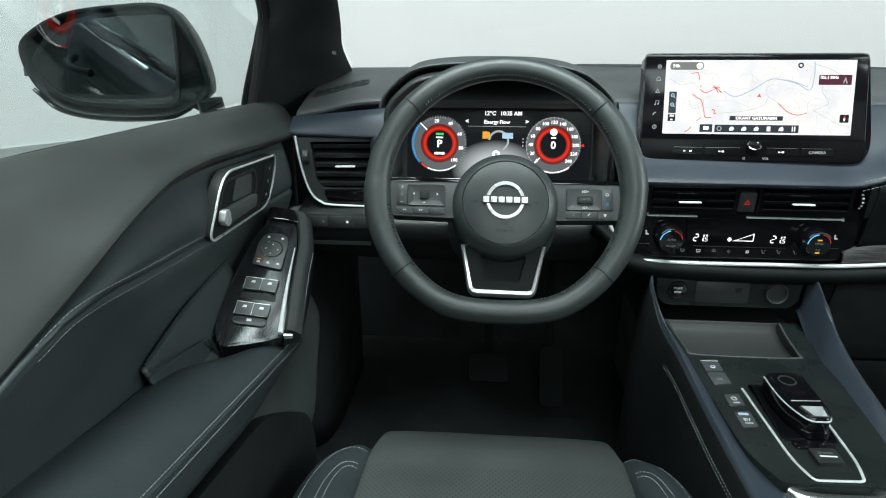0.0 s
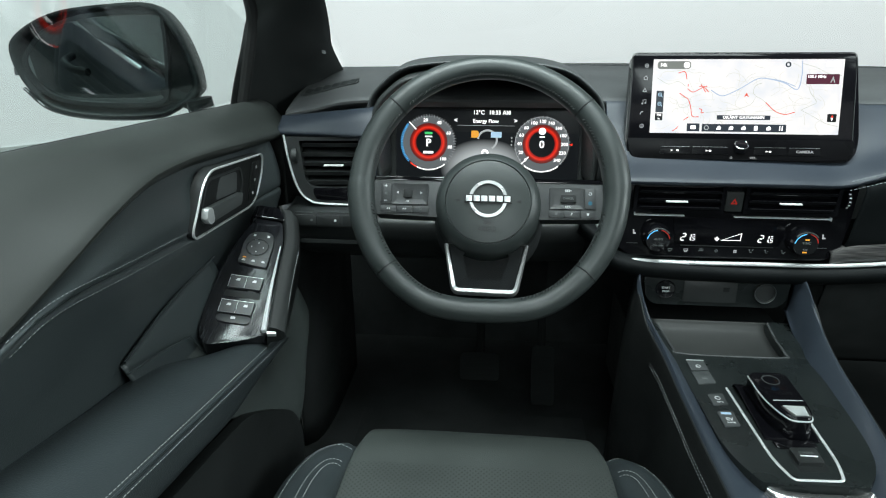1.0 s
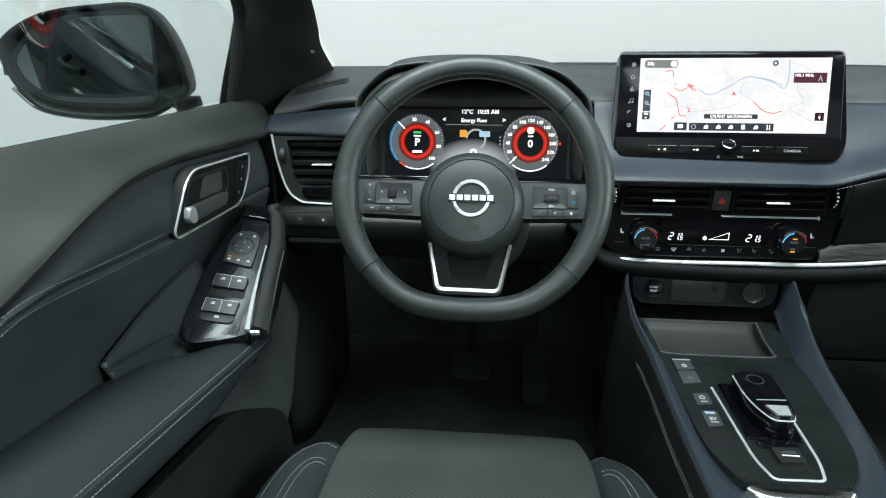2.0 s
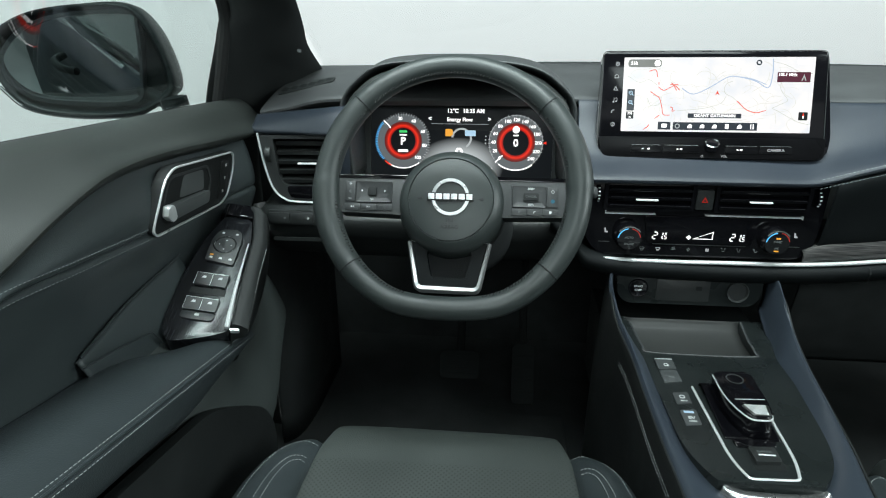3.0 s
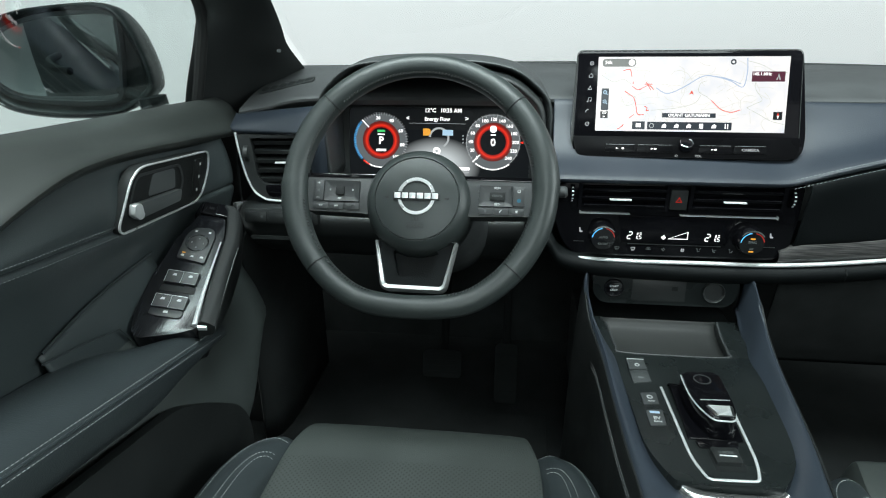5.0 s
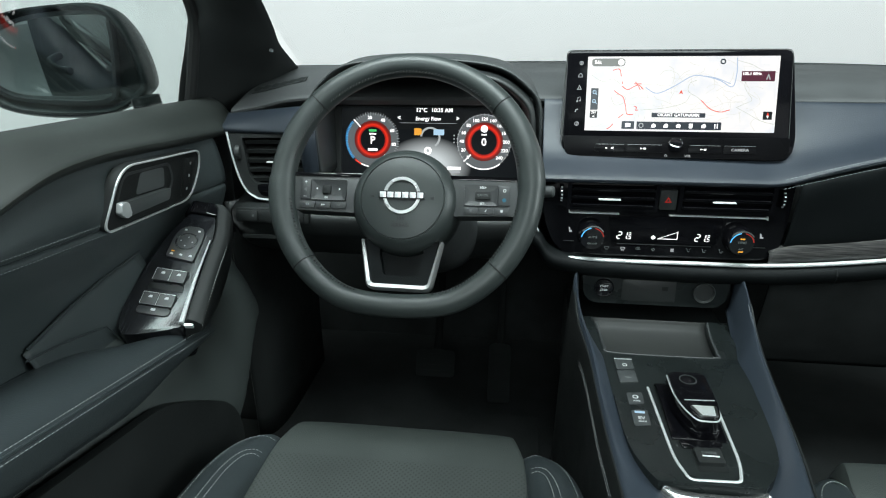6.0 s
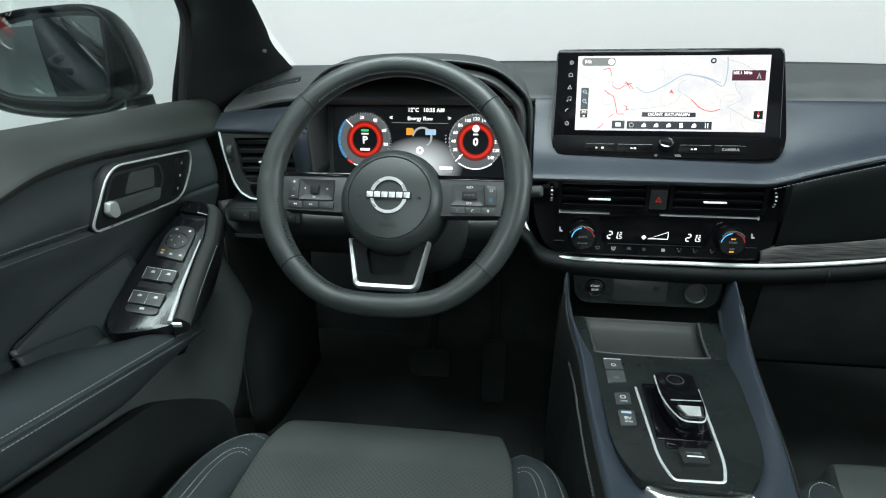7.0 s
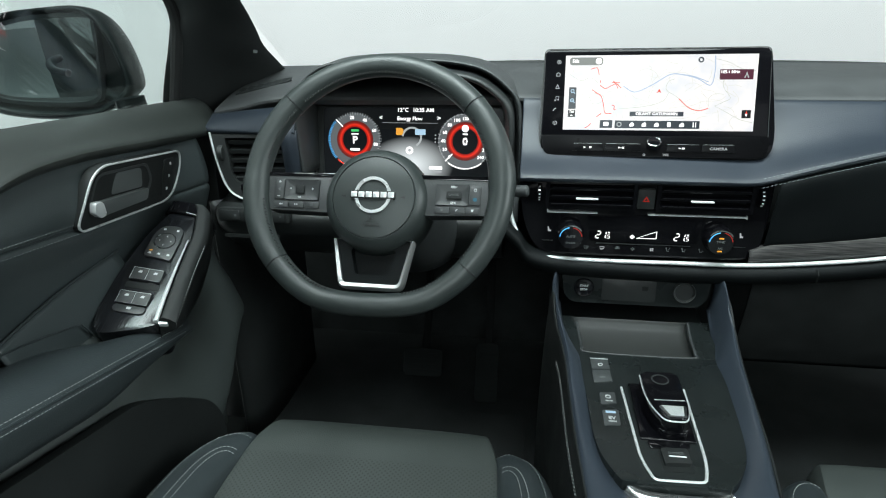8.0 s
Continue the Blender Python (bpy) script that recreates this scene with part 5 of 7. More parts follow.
for i, (x0, x1) in enumerate(((-0.1462, -0.1245), (-0.1238, -0.1022), (-0.1015, -0.0802))):
    bb = button(left, x0, -0.0166, x1, -0.0262)
    if i < 2:
        for k in (-1, 1):
            part("icon", slab([Vector((0.0012, 0)), Vector((-0.001, 0.0013)), Vector((-0.001, -0.0013))] if i else [Vector((-0.0012, 0)), Vector((0.001, -0.0013)), Vector((0.001, 0.0013))], 0.0022, 0.0026), MARK, bb, m=at(WM, (x0 + x1) / 2 + 0.0014 * k, -0.0212))
    else:
        for k in (-1, 0, 1):
            part("icon", slab(rect(0.0042, 0.0005, 0.0001), 0.0022, 0.0026), MARK_GREY, bb, m=at(WM, (x0 + x1) / 2, -0.0212 + 0.0011 * k))
p2 = pad(right, 0.0815, -0.0165, 0.1268, 0.0130)
part("rocker", slab(rect(0.020, 0.0098, 0.001), 0.0, 0.0036, 0.0008), DARK, p2, m=at(WM, 0.1065, -0.0020))
words("CANCEL", 0.0038, MARK_GREY, p2, at(WM, 0.1065, -0.0020, 0.0038))
words("RES+", 0.0042, MARK, p2, at(WM, 0.1065, 0.0090, 0.0022))
words("SET-", 0.0042, MARK, p2, at(WM, 0.1065, -0.0130, 0.0022))
b2 = button(right, 0.1275, 0.0125, 0.1430, -0.0152)
part("icon", ring(disc(0.0022, 16), disc(0.0015, 16), 0.0022, 0.0026), MARK, b2, m=at(WM, 0.1352, 0.0055))
part("icon", slab(disc(0.0027, 18), 0.0022, 0.0026), G_TEAL, b2, m=at(WM, 0.1352, -0.0075))
for i, (x0, x1) in enumerate(((0.0810, 0.1010), (0.1016, 0.1218), (0.1224, 0.1422))):
    bb = button(right, x0, -0.0180, x1, -0.0275)
    if i == 1:
        part("icon", arc_band(0.0018, 0.0029, 90, 190, 0.0022, 0.0026, 8), MARK, bb, m=at(WM, (x0 + x1) / 2 + 0.001, -0.0238))
    else:
        part("icon", slab(rpoly([(-0.0012, -0.0022), (0.0012, -0.0022), (0.0018, 0.0012), (-0.0018, 0.0012)], 0.0003), 0.0022, 0.0026), MARK if i else MARK_GREY, bb, m=at(WM, (x0 + x1) / 2, -0.0222))
# lower spoke
outer = rpoly([(-0.0575, -0.066), (-0.0455, -0.1335), (0.0425, -0.1345), (0.0560, -0.066)], [0.001, 0.011, 0.011, 0.001], 8)
inner = rpoly([(-0.0525, -0.066), (-0.0395, -0.1255), (0.0375, -0.1265), (0.0515, -0.066)], [0.001, 0.006, 0.006, 0.001], 8)
crest = [p * 0.6 + q * 0.4 for p, q in zip(outer, inner)]
low = part("lower_spoke", grid([[Vector((p.x, p.y, z)) for p in o] for o, z in ((outer, -0.022), (outer, -0.007), (crest, -0.001), (inner, -0.004), (inner, -0.022))], True), SPOKE_SILVER, wheel, "satin silver lower spoke", m=WM)
core = rpoly([(-0.052, -0.060), (-0.0385, -0.1265), (0.0365, -0.1275), (0.051, -0.060)], [0.001, 0.006, 0.006, 0.001], 6)
hole = rpoly([(-0.032, -0.078), (-0.0235, -0.1135), (0.0215, -0.1140), (0.031, -0.078)], [0.006, 0.005, 0.005, 0.006], 6)
part("spoke_core", ring(core, hole, -0.026, -0.007), PAD, low, "black spoke core", m=WM)
part("spoke_backing", slab(hole, -0.034, -0.024), PAD, low, m=WM)
# column behind the wheel
part("column_shroud", loft([[Vector((-0.389 + r * math.cos(q), 0.80 + d * 0.857 + 0.515 * r * 0.8 * math.sin(q), 0.945 - d * 0.515 + 0.857 * r * 0.8 * math.sin(q))) for q in (2 * math.pi * k / 12 for k in range(12))] for d, r in ((0.0, 0.070), (0.06, 0.078), (0.12, 0.085), (0.20, 0.09), (0.27, 0.09))], 14, 36, closed=True, caps=True), SOFT, wheel, "black column shroud")
part("stalk", tube([(-0.31, 0.875, 0.935), (-0.24, 0.868, 0.940), (-0.20, 0.862, 0.944)], [0.007, 0.006, 0.0075], 12), HARD, wheel, "black wiper stalk")
part("stalk", tube([(-0.47, 0.875, 0.935), (-0.54, 0.868, 0.940), (-0.572, 0.862, 0.944)], [0.007, 0.006, 0.0075], 12), HARD, wheel, "black indicator stalk")
part("stalk_knob", tube([(-0.204, 0.862, 0.9435), (-0.186, 0.859, 0.9455), (-0.1835, 0.8585, 0.9458)], [0.0085, 0.0085, 0.006], 16), SOFT, wheel)

# ---- driver's door ----
door = thing("car_door", (-0.75, 0.6, 0.35), "dark leather car door with armrest, switches and silver handle frame", "car door")


def curve(pairs):
    """A smooth function through (y, value) pairs, in rising y."""
    def f(y):
        ys = [p[0] for p in pairs]
        i = 0
        while i < len(ys) - 2 and y > ys[i + 1]:
            i += 1
        (a, p), (b, q) = pairs[i], pairs[i + 1]
        m0 = (q - pairs[i - 1][1]) / (b - pairs[i - 1][0]) if i > 0 else (q - p) / (b - a)
        m1 = (pairs[i + 2][1] - p) / (pairs[i + 2][0] - a) if i + 2 < len(pairs) else (q - p) / (b - a)
        t = (y - a) / (b - a)
        h = b - a
        return (2 * t ** 3 - 3 * t * t + 1) * p + (t ** 3 - 2 * t * t + t) * h * m0 + (-2 * t ** 3 + 3 * t * t) * q + (t ** 3 - t * t) * h * m1
    return f


crease = curve([(-0.30, 0.885), (0.20, 0.930), (0.365, 0.966), (0.44, 0.985), (0.51, 1.005), (0.59, 1.0215), (0.66, 1.024), (0.74, 1.019), (0.857, 1.007), (1.0, 0.994), (1.06, 0.988)])
flat_seam = curve([(-0.30, 1.030), (0.20, 0.990), (0.37, 0.9725), (0.466, 0.962), (0.67, 0.9405), (0.85, 0.921), (1.06, 0.900)])


def seam(y):
    """The stitched seam; it runs under the upper trim at the rear."""
    return min(flat_seam(y), crease(y) - 0.005)


def inset(y):
    """How far the middle of the door falls back towards its front edge."""
    return 0.006 * min(1.0, max(0.0, (y - 0.67) / 0.20))


DOOR_Y = [-0.30, -0.10, 0.10, 0.25, 0.36, 0.44, 0.52, 0.60, 0.68, 0.76, 0.84, 0.92, 0.985]


def belt(y):
    return max(-0.925, -0.829 - 0.15 * (1.021 - y)), 1.041 + 0.032 * (1.021 - y)


secs = []
for y in DOOR_Y + [1.04, 1.08]:
    bx, bz = belt(y)
    c = crease(y)
    secs.append([(bx - 0.012, y, bz - 0.02), (bx, y, bz - 0.002), (bx + 0.012, y, bz + 0.001), (bx * 0.55 - 0.755 * 0.45 + 0.004, y, bz * 0.75 + c * 0.25 + 0.004), (bx * 0.22 - 0.755 * 0.78, y, bz * 0.35 + c * 0.65 + 0.002), (-0.753, y, c + 0.006), (-0.752, y, c), (-0.760, y, c - 0.006)])
part("upper_trim", loft(secs, 60, 30), VINYL, door, "grey-green grained vinyl upper trim", thick=0.004)
secs = []
for y in DOOR_Y:
    c, s_ = crease(y) - 0.004, seam(y)
    h, q = max(0.004, c - s_), inset(y)
    secs.append([(-0.762 - q, y, c), (-0.757 - q, y, c - h * 0.10), (-0.751 - q, y, c - h * 0.35), (-0.746 - q, y, c - h * 0.7), (-0.747 - q, y, s_ + h * 0.06), (-0.752 - q, y, s_)])
part("insert", loft(secs, 60, 20), INSERT, door, "smooth black leather insert", thick=0.003)
secs = []
for y in DOOR_Y:
    s_ = seam(y) - 0.001
    k = 0.010 * min(1.0, max(0.0, (y - 0.4) / 0.2))
    secs.append([(-0.753 - inset(y), y, s_), (-0.7475 - inset(y), y, s_ - 0.004), (-0.749 - inset(y), y, s_ - 0.014), (-0.758 - k, y, s_ - 0.05), (-0.768 - k, y, s_ - 0.09), (-0.775 - k, y, 0.80), (-0.775, y, 0.73), (-0.765, y, 0.68)])
part("middle_panel", loft(secs, 60, 30), INSERT, door, "black leather middle panel", thick=0.003)
SEAM_Y = [0.362, 0.42, 0.52, 0.60, 0.655]
part("piping", tube(crom([(-0.7488, y, seam(y)) for y in SEAM_Y], 40), 0.0016, 8), LEATHER, door)
stitches("stitching", crom([(-0.7448, y, seam(y) + 0.0056) for y in SEAM_Y], 40), door, DIM_THREAD, lift=(0.0012, 0, 0), long=0.0040, gap=0.0012, r=0.0005)
stitches("stitching", crom([(-0.7458, y, seam(y) - 0.0075) for y in SEAM_Y], 40), door, DIM_THREAD, lift=(0.0012, 0, 0), long=0.0040, gap=0.0012, r=0.0005)
# fold line towards the pull pocket
part("fold_edge", tube(crom([(-0.7700, 0.520, 0.846), (-0.7702, 0.550, 0.852), (-0.7710, 0.60, 0.861), (-0.7700, 0.66, 0.869), (-0.766, 0.74, 0.876)], 40), 0.0016, 8), LEATHER, door)
secs = []
for y, zt in ((0.515, 0.843), (0.550, 0.850), (0.60, 0.859), (0.66, 0.867), (0.74, 0.874)):
    secs.append([(-0.772, y, zt), (-0.766, y + 0.004, zt - 0.02), (-0.762, y + 0.01, zt - 0.05), (-0.760, y + 0.012, 0.775)])
part("pull_pocket", loft(secs, 20, 10), INSERT, door, "black pull pocket", thick=0.003)

part("pocket_seam", tube(crom([(-0.7545, 0.50, 0.845), (-0.7535, 0.56, 0.834), (-0.7530, 0.625, 0.818)], 20), 0.0012, 6), LEATHER, door)
part("pocket_seam", tube(crom([(-0.7530, 0.625, 0.818), (-0.7515, 0.643, 0.79), (-0.7510, 0.658, 0.765)], 16), 0.0012, 6), LEATHER, door)

# handle set
DM = plane_at((-0.7435, 0.78, 0.965), (0, 0, 1), (0.99, 0.030, -0.1))
fr_o = rpoly([(-0.090, 0.0475), (0.118, 0.0225), (0.118, -0.004), (0.083, -0.0500), (-0.128, -0.0290), (-0.137, -0.0200)], [0.030, 0.012, 0.020, 0.034, 0.006, 0.010], 9)
fr_i = rpoly([(-0.087, 0.0435), (0.113, 0.0190), (0.113, -0.005), (0.080, -0.0462), (-0.126, -0.0245), (-0.131, -0.0180)], [0.028, 0.010, 0.018, 0.032, 0.005, 0.008], 9)
handle = part("door_handle", slab(fr_o, -0.012, 0.001), DARK, door, "black handle plate in a silver frame", m=DM)
part("silver_frame", ring(fr_o, [a * 0.45 + b * 0.55 for a, b in zip(fr_o, fr_i)], 0.0012, 0.0034), SILVER, handle, "satin silver frame", m=DM)
rc_o = rpoly([(-0.088, 0.037), (0.026, 0.024), (0.036, -0.004), (0.012, -0.030), (-0.104, -0.018), (-0.114, -0.006)], [0.014, 0.008, 0.012, 0.014, 0.008, 0.008], 6)
rc_i = [Vector((p.x * 0.93 - 0.003, p.y * 0.88 + 0.0005)) for p in rc_o]
part("recess_rim", ring(rc_o, rc_i, 0.0, 0.0026), BUTTON, handle, m=DM)
part("recess", slab(rc_i, -0.002, 0.0016), DARK, handle, m=DM)
# thin paler slab paints the lit part of the handle recess
part("recess_lit_patch", slab(rpoly([(-0.048, 0.028), (0.010, 0.021), (0.008, -0.007), (-0.064, 0.002)], 0.006), 0.0014, 0.0024), LEVER, handle, m=DM)
part("lever", slab(rpoly([(-0.106, 0.004), (0.012, -0.0095), (0.006, -0.025), (-0.100, -0.0165), (-0.110, -0.008)], [0.004, 0.003, 0.003, 0.006, 0.004], 5), 0.002, 0.010, 0.003, 3), LEVER, handle, "dark pull lever", m=DM)
part("lever_tip", slab(rpoly([(-0.1085, 0.005), (-0.094, 0.0032), (-0.089, -0.0165), (-0.101, -0.0175), (-0.112, -0.008)], 0.003, 5), 0.003, 0.0112, 0.003, 3), SILVER, handle, "bright lever tip", m=DM)
part("lock_panel", slab(rpoly([(0.072, 0.018), (0.100, 0.0145), (0.084, -0.038), (0.052, -0.036)], 0.003), 0.0, 0.003, 0.0008), DARK, handle, "black lock switch strip", m=DM)
for x, y in ((0.086, 0.008), (0.079, -0.010), (0.069, -0.028)):
    part("lock_icon", slab(rect(0.0042, 0.0040, 0.0006), 0.003, 0.0035), MARK, handle, m=at(DM, x, y))

# armrest
def arm_section(y):
    zs = 0.765 + 0.200 * (0.73 - y)
    if y > 0.55:
        k = (y - 0.55) / 0.185
        back = -0.775 + 0.094 * k ** 0.9
        return [(back, y, zs - 0.03 * (1 - k) - 0.004), (back, y, zs + 0.008 * (1 - k)), (back * 0.6 - 0.677 * 0.4, y, zs + 0.014 - 0.006 * k), (back * 0.25 - 0.675 * 0.75, y, zs + 0.010 - 0.004 * k), (-0.675, y, zs - 0.002), (-0.671, y, zs - 0.016 + 0.006 * k), (-0.678, y, zs - 0.045 + 0.030 * k), (back * 0.5 - 0.68 * 0.5, y, zs - 0.055 + 0.040 * k)]
    return [(-0.775, y, zs - 0.04), (-0.776, y, zs + 0.008), (-0.740, y, zs + 0.016), (-0.700, y, zs + 0.012), (-0.677, y, zs), (-0.671, y, zs - 0.018), (-0.682, y, zs - 0.050), (-0.730, y, zs - 0.058)]


arm = part("armrest", loft([arm_section(y) for y in (-0.30, 0.0, 0.20, 0.35, 0.45, 0.55, 0.62, 0.68, 0.72, 0.735)], 60, 44, closed=True, caps=True), LEATHER, door, "black leather padded armrest")
AY = [-0.1, 0.1, 0.25, 0.35, 0.45, 0.55, 0.62, 0.68, 0.722]
for dz, dx in ((0.002, 0.0), (-0.0085, 0.0028)):
    stitches("stitching", crom([(-0.6768 + dx + 0.0012, y, 0.765 + 0.200 * (0.73 - y) + dz) for y in AY], 60), door, lift=(0.0010, 0, 0.0009), long=0.0036, r=0.0005)
part("piping", tube(crom([(-0.6748, y, 0.765 + 0.200 * (0.73 - y) - 0.0036) for y in AY], 60), 0.0020, 8), LEATHER, door)

# switch panel
switches = thing("window_switch_panel", (-0.715, 0.75, 0.80), "glossy black panel of window and mirror switches on the door", "switch panel")
PM = plane_at((-0.715, 0.75, 0.852), (0, 0.9, 0.437), (0.17, -0.43, 0.886))
outline = [(-0.022, 0.112), (0.012, 0.108), (0.026, 0.060), (0.034, -0.020), (0.0445, -0.098), (0.020, -0.112), (-0.030, -0.128), (-0.045, -0.100), (-0.047, -0.030), (-0.040, 0.050)]
part("panel", slab(rpoly(outline[::-1], [0.012, 0.02, 0.02, 0.012, 0.02, 0.006, 0.003, 0.03, 0.02, 0.010], 6), -0.075, 0.0, 0.002), BRUSHED, switches, "glossy brushed black panel", m=PM)
part("silver_edge", tube(crom([(0.0245, 0.050, 0.0030), (0.0285, 0.0, 0.0035), (0.0330, -0.045, 0.0040), (0.0400, -0.098, 0.0040)], 24), [0.0010 + 0.0026 * i / 23 for i in range(24)], 8), SILVER, switches, "bright silver edge", m=PM)
part("silver_tip", slab(rpoly([(0.044, -0.0975), (0.056, -0.0962), (0.056, -0.0992), (0.045, -0.101)], 0.001), -0.002, 0.0045), SILVER, switches, m=PM)
mc = part("mirror_control", slab(rpoly([(-0.0265, 0.010), (0.0150, 0.006), (0.0135, 0.052), (0.0085, 0.073), (-0.0225, 0.071), (-0.0285, 0.050)], [0.003, 0.003, 0.008, 0.010, 0.010, 0.008], 6), -0.002, 0.0035, 0.0012), BUTTON, switches, "grey mirror adjuster", m=PM)
part("adjuster_ring", ring(disc(0.0158, 36), disc(0.0146, 36), 0.003, 0.0052), BRIGHT, mc, "thin bright ring", m=at(PM, -0.0065, 0.0405))
part("adjuster_pad", slab(disc(0.0146, 36), 0.003, 0.0046, 0.0008), BUTTON, mc, m=at(PM, -0.0065, 0.0405))
for k in range(4):
    part("arrow", slab([Vector((0.0012, 0)), Vector((-0.0008, 0.0013)), Vector((-0.0008, -0.0013))], 0.0046, 0.005), MARK, mc, m=at(PM, -0.0065 + 0.0085 * math.cos(k * math.pi / 2), 0.0405 + 0.0085 * math.sin(k * math.pi / 2), 0, 90 * k))
for x in (-0.0165, 0.0035):
    part("icon", slab(rect(0.0038, 0.0032, 0.0006), 0.0034, 0.0039), MARK, mc, m=at(PM, x, 0.0635))
for i, x in enumerate((-0.0195, -0.0060, 0.0080)):
    part("icon", slab(rpoly([(-0.0028, -0.0012), (0.0028, -0.0020), (0.0022, 0.0012), (-0.001, 0.002)], 0.0005), 0.0034, 0.0039), MARK, mc, m=at(PM, x, 0.0155))
part("line", slab(rect(0.040, 0.0005, 0.0001), 0.0034, 0.0037), DARK, mc, m=at(PM, -0.0062, 0.0225))
part("line", slab(rect(0.0005, 0.012, 0.0001), 0.0034, 0.0037), DARK, mc, m=at(PM, -0.0128, 0.0155))
part("line", slab(rect(0.0005, 0.012, 0.0001), 0.0034, 0.0037), DARK, mc, m=at(PM, 0.0012, 0.0150))
part("amber_lamp", slab(rect(0.0050, 0.0016, 0.0004), 0.0034, 0.004), G_AMBER, mc, m=at(PM, -0.0195, 0.0205))


def window_switch(x, y):
    """A rocker with a raised front edge and a thin bright edge line."""
    bm = grid([[Vector((dx, -0.0100, 0.0)) for dx in (-0.0108, 0.0108)], [Vector((dx, -0.0095, 0.0040)) for dx in (-0.0106, 0.0106)], [Vector((dx, -0.002, 0.0044)) for dx in (-0.0106, 0.0106)], [Vector((dx, 0.0085, 0.0066)) for dx in (-0.0105, 0.0105)], [Vector((dx, 0.0100, 0.0050)) for dx in (-0.0106, 0.0106)], [Vector((dx, 0.0102, 0.0)) for dx in (-0.0108, 0.0108)]])
    for loop in ([0, 2, 4, 6, 8, 10], [1, 3, 5, 7, 9, 11]):
        bm.verts.ensure_lookup_table()
        bm.faces.new([bm.verts[i] for i in loop])
    m = at(PM, x, y)
    w = part("rocker_switch", bm, BUTTON, switches, "grey window rocker switch", m=m, sharp=20)
    part("edge_line", slab(rect(0.0206, 0.0006, 0.0001), 0.002, 0.0048), STEEL, w, m=m @ pose(0, -0.0100, 0))
    part("edge_line", tube([(-0.0110, -0.0098, 0.0040), (-0.0109, -0.002, 0.0046), (-0.0108, 0.0086, 0.0067), (0.0108, 0.0086, 0.0067)], 0.00035, 6), SILVER, w, "thin bright edge line", m=m)
    part("icon", slab(rpoly([(-0.0030, -0.0016), (0.0030, -0.0016), (0.0030, 0.0018), (-0.0010, 0.0018)], 0.0005), 0.0, 0.0004), MARK, w, m=m @ pose(0.0, 0.0025, 0.00535, 12, 0, 0))


for y in (-0.0245, -0.0665):
    for x in (-0.0155, 0.0066):
        window_switch(x, y)
lock = part("lock_switch", slab(rpoly([(-0.0265, -0.0055), (-0.020, -0.008), (0.0125, -0.008), (0.0180, -0.0055), (0.0180, 0.0040), (-0.0265, 0.0040)], 0.003), 0.0, 0.0028, 0.001), BUTTON, switches, "window lock switch", m=at(PM, 0.0, -0.0825))
part("icon", slab(rect(0.0062, 0.0036, 0.0008), 0.0028, 0.0033), MARK, lock, m=at(PM, -0.0045, -0.0830))
part("switch_well", slab(rect(0.048, 0.010, 0.002), 0.0, 0.0006), DARK, switches, m=at(PM, -0.0045, -0.0425))

# leather pod beside the switches
def pod_section(b, w):
    c = PM @ Vector((0.0, b, 0.0))
    e = PM @ Vector((w, b, 0.004))
    s = PM @ Vector((w + 0.018, b, 0.005))
    k = 1.0 if b > -0.03 else max(0.25, 1.0 + (b + 0.03) * 11)
    return [e - Vector((0.004, 0, 0.03)), e, e * 0.5 + s * 0.5 + Vector((0, 0, 0.003)), s, s + Vector((0.004, 0, -0.012 * k)), s + Vector((-0.002, 0.002, -0.05 * k)), s + Vector((-0.022, 0.004, -0.075 * k))]


part("switch_pod", loft([pod_section(b, w) for b, w in ((0.120, 0.006), (0.112, 0.013), (0.100, 0.017), (0.060, 0.0275), (0.0, 0.0335), (-0.060, 0.040), (-0.094, 0.0445))], 30, 32, closed=True, caps=True), DARK, door, "black leather pod edge")
stitches("stitching", crom([PM @ Vector((w + 0.0205, b, 0.001)) for b, w in ((0.045, 0.030), (0.0, 0.0335), (-0.060, 0.040), (-0.098, 0.0455))], 30), door, lift=(0.0012, 0, 0.0004), long=0.003)
part("pod_nose", loft([[PM @ Vector((x, b, z)) for x, z in ((-0.036, -0.02), (-0.030, 0.001), (-0.010, 0.003), (0.010 + w, 0.003), (0.030 + w, -0.004), (0.036 + w, -0.04))] for b, w in ((0.100, 0.0), (0.112, -0.002), (0.120, -0.005), (0.124, -0.012))], 14, 20), PIANO, door, thick=0.003)
# lower door
secs = []
for y in (-0.30, 0.0, 0.30, 0.55, 0.68, 0.76, 0.84, 0.92, 0.975, 0.985):
    e = max(0.0, (y - 0.90) / 0.085)
    back = [max(0.0, y - k) for k in (9, 9, 9, 0.985, 0.885, 0.80, 0.76)]
    secs.append([(-0.768, y, 0.80), (-0.742 - 0.02 * e, y, 0.755), (-0.716 - 0.02 * e, y, 0.70), (-0.703 - 0.025 * e, y, 0.64), (-0.700 - 0.03 * e, y, 0.56), (-0.704 - 0.03 * e, y, 0.48), (-0.715 - 0.03 * e, y, 0.38)])
    secs[-1] = [(max(-0.80, x - 0.8 * b), yy, z) for (x, yy, z), b in zip(secs[-1], back)]
part("lower_panel", loft(secs, 40, 26), DOOR_LOW, door, "grey lower door panel, paler to stand for windscreen light", thick=0.004)
PK = plane_at((-0.700, 0, 0), (0, 0, 1), (1, 0, 0))
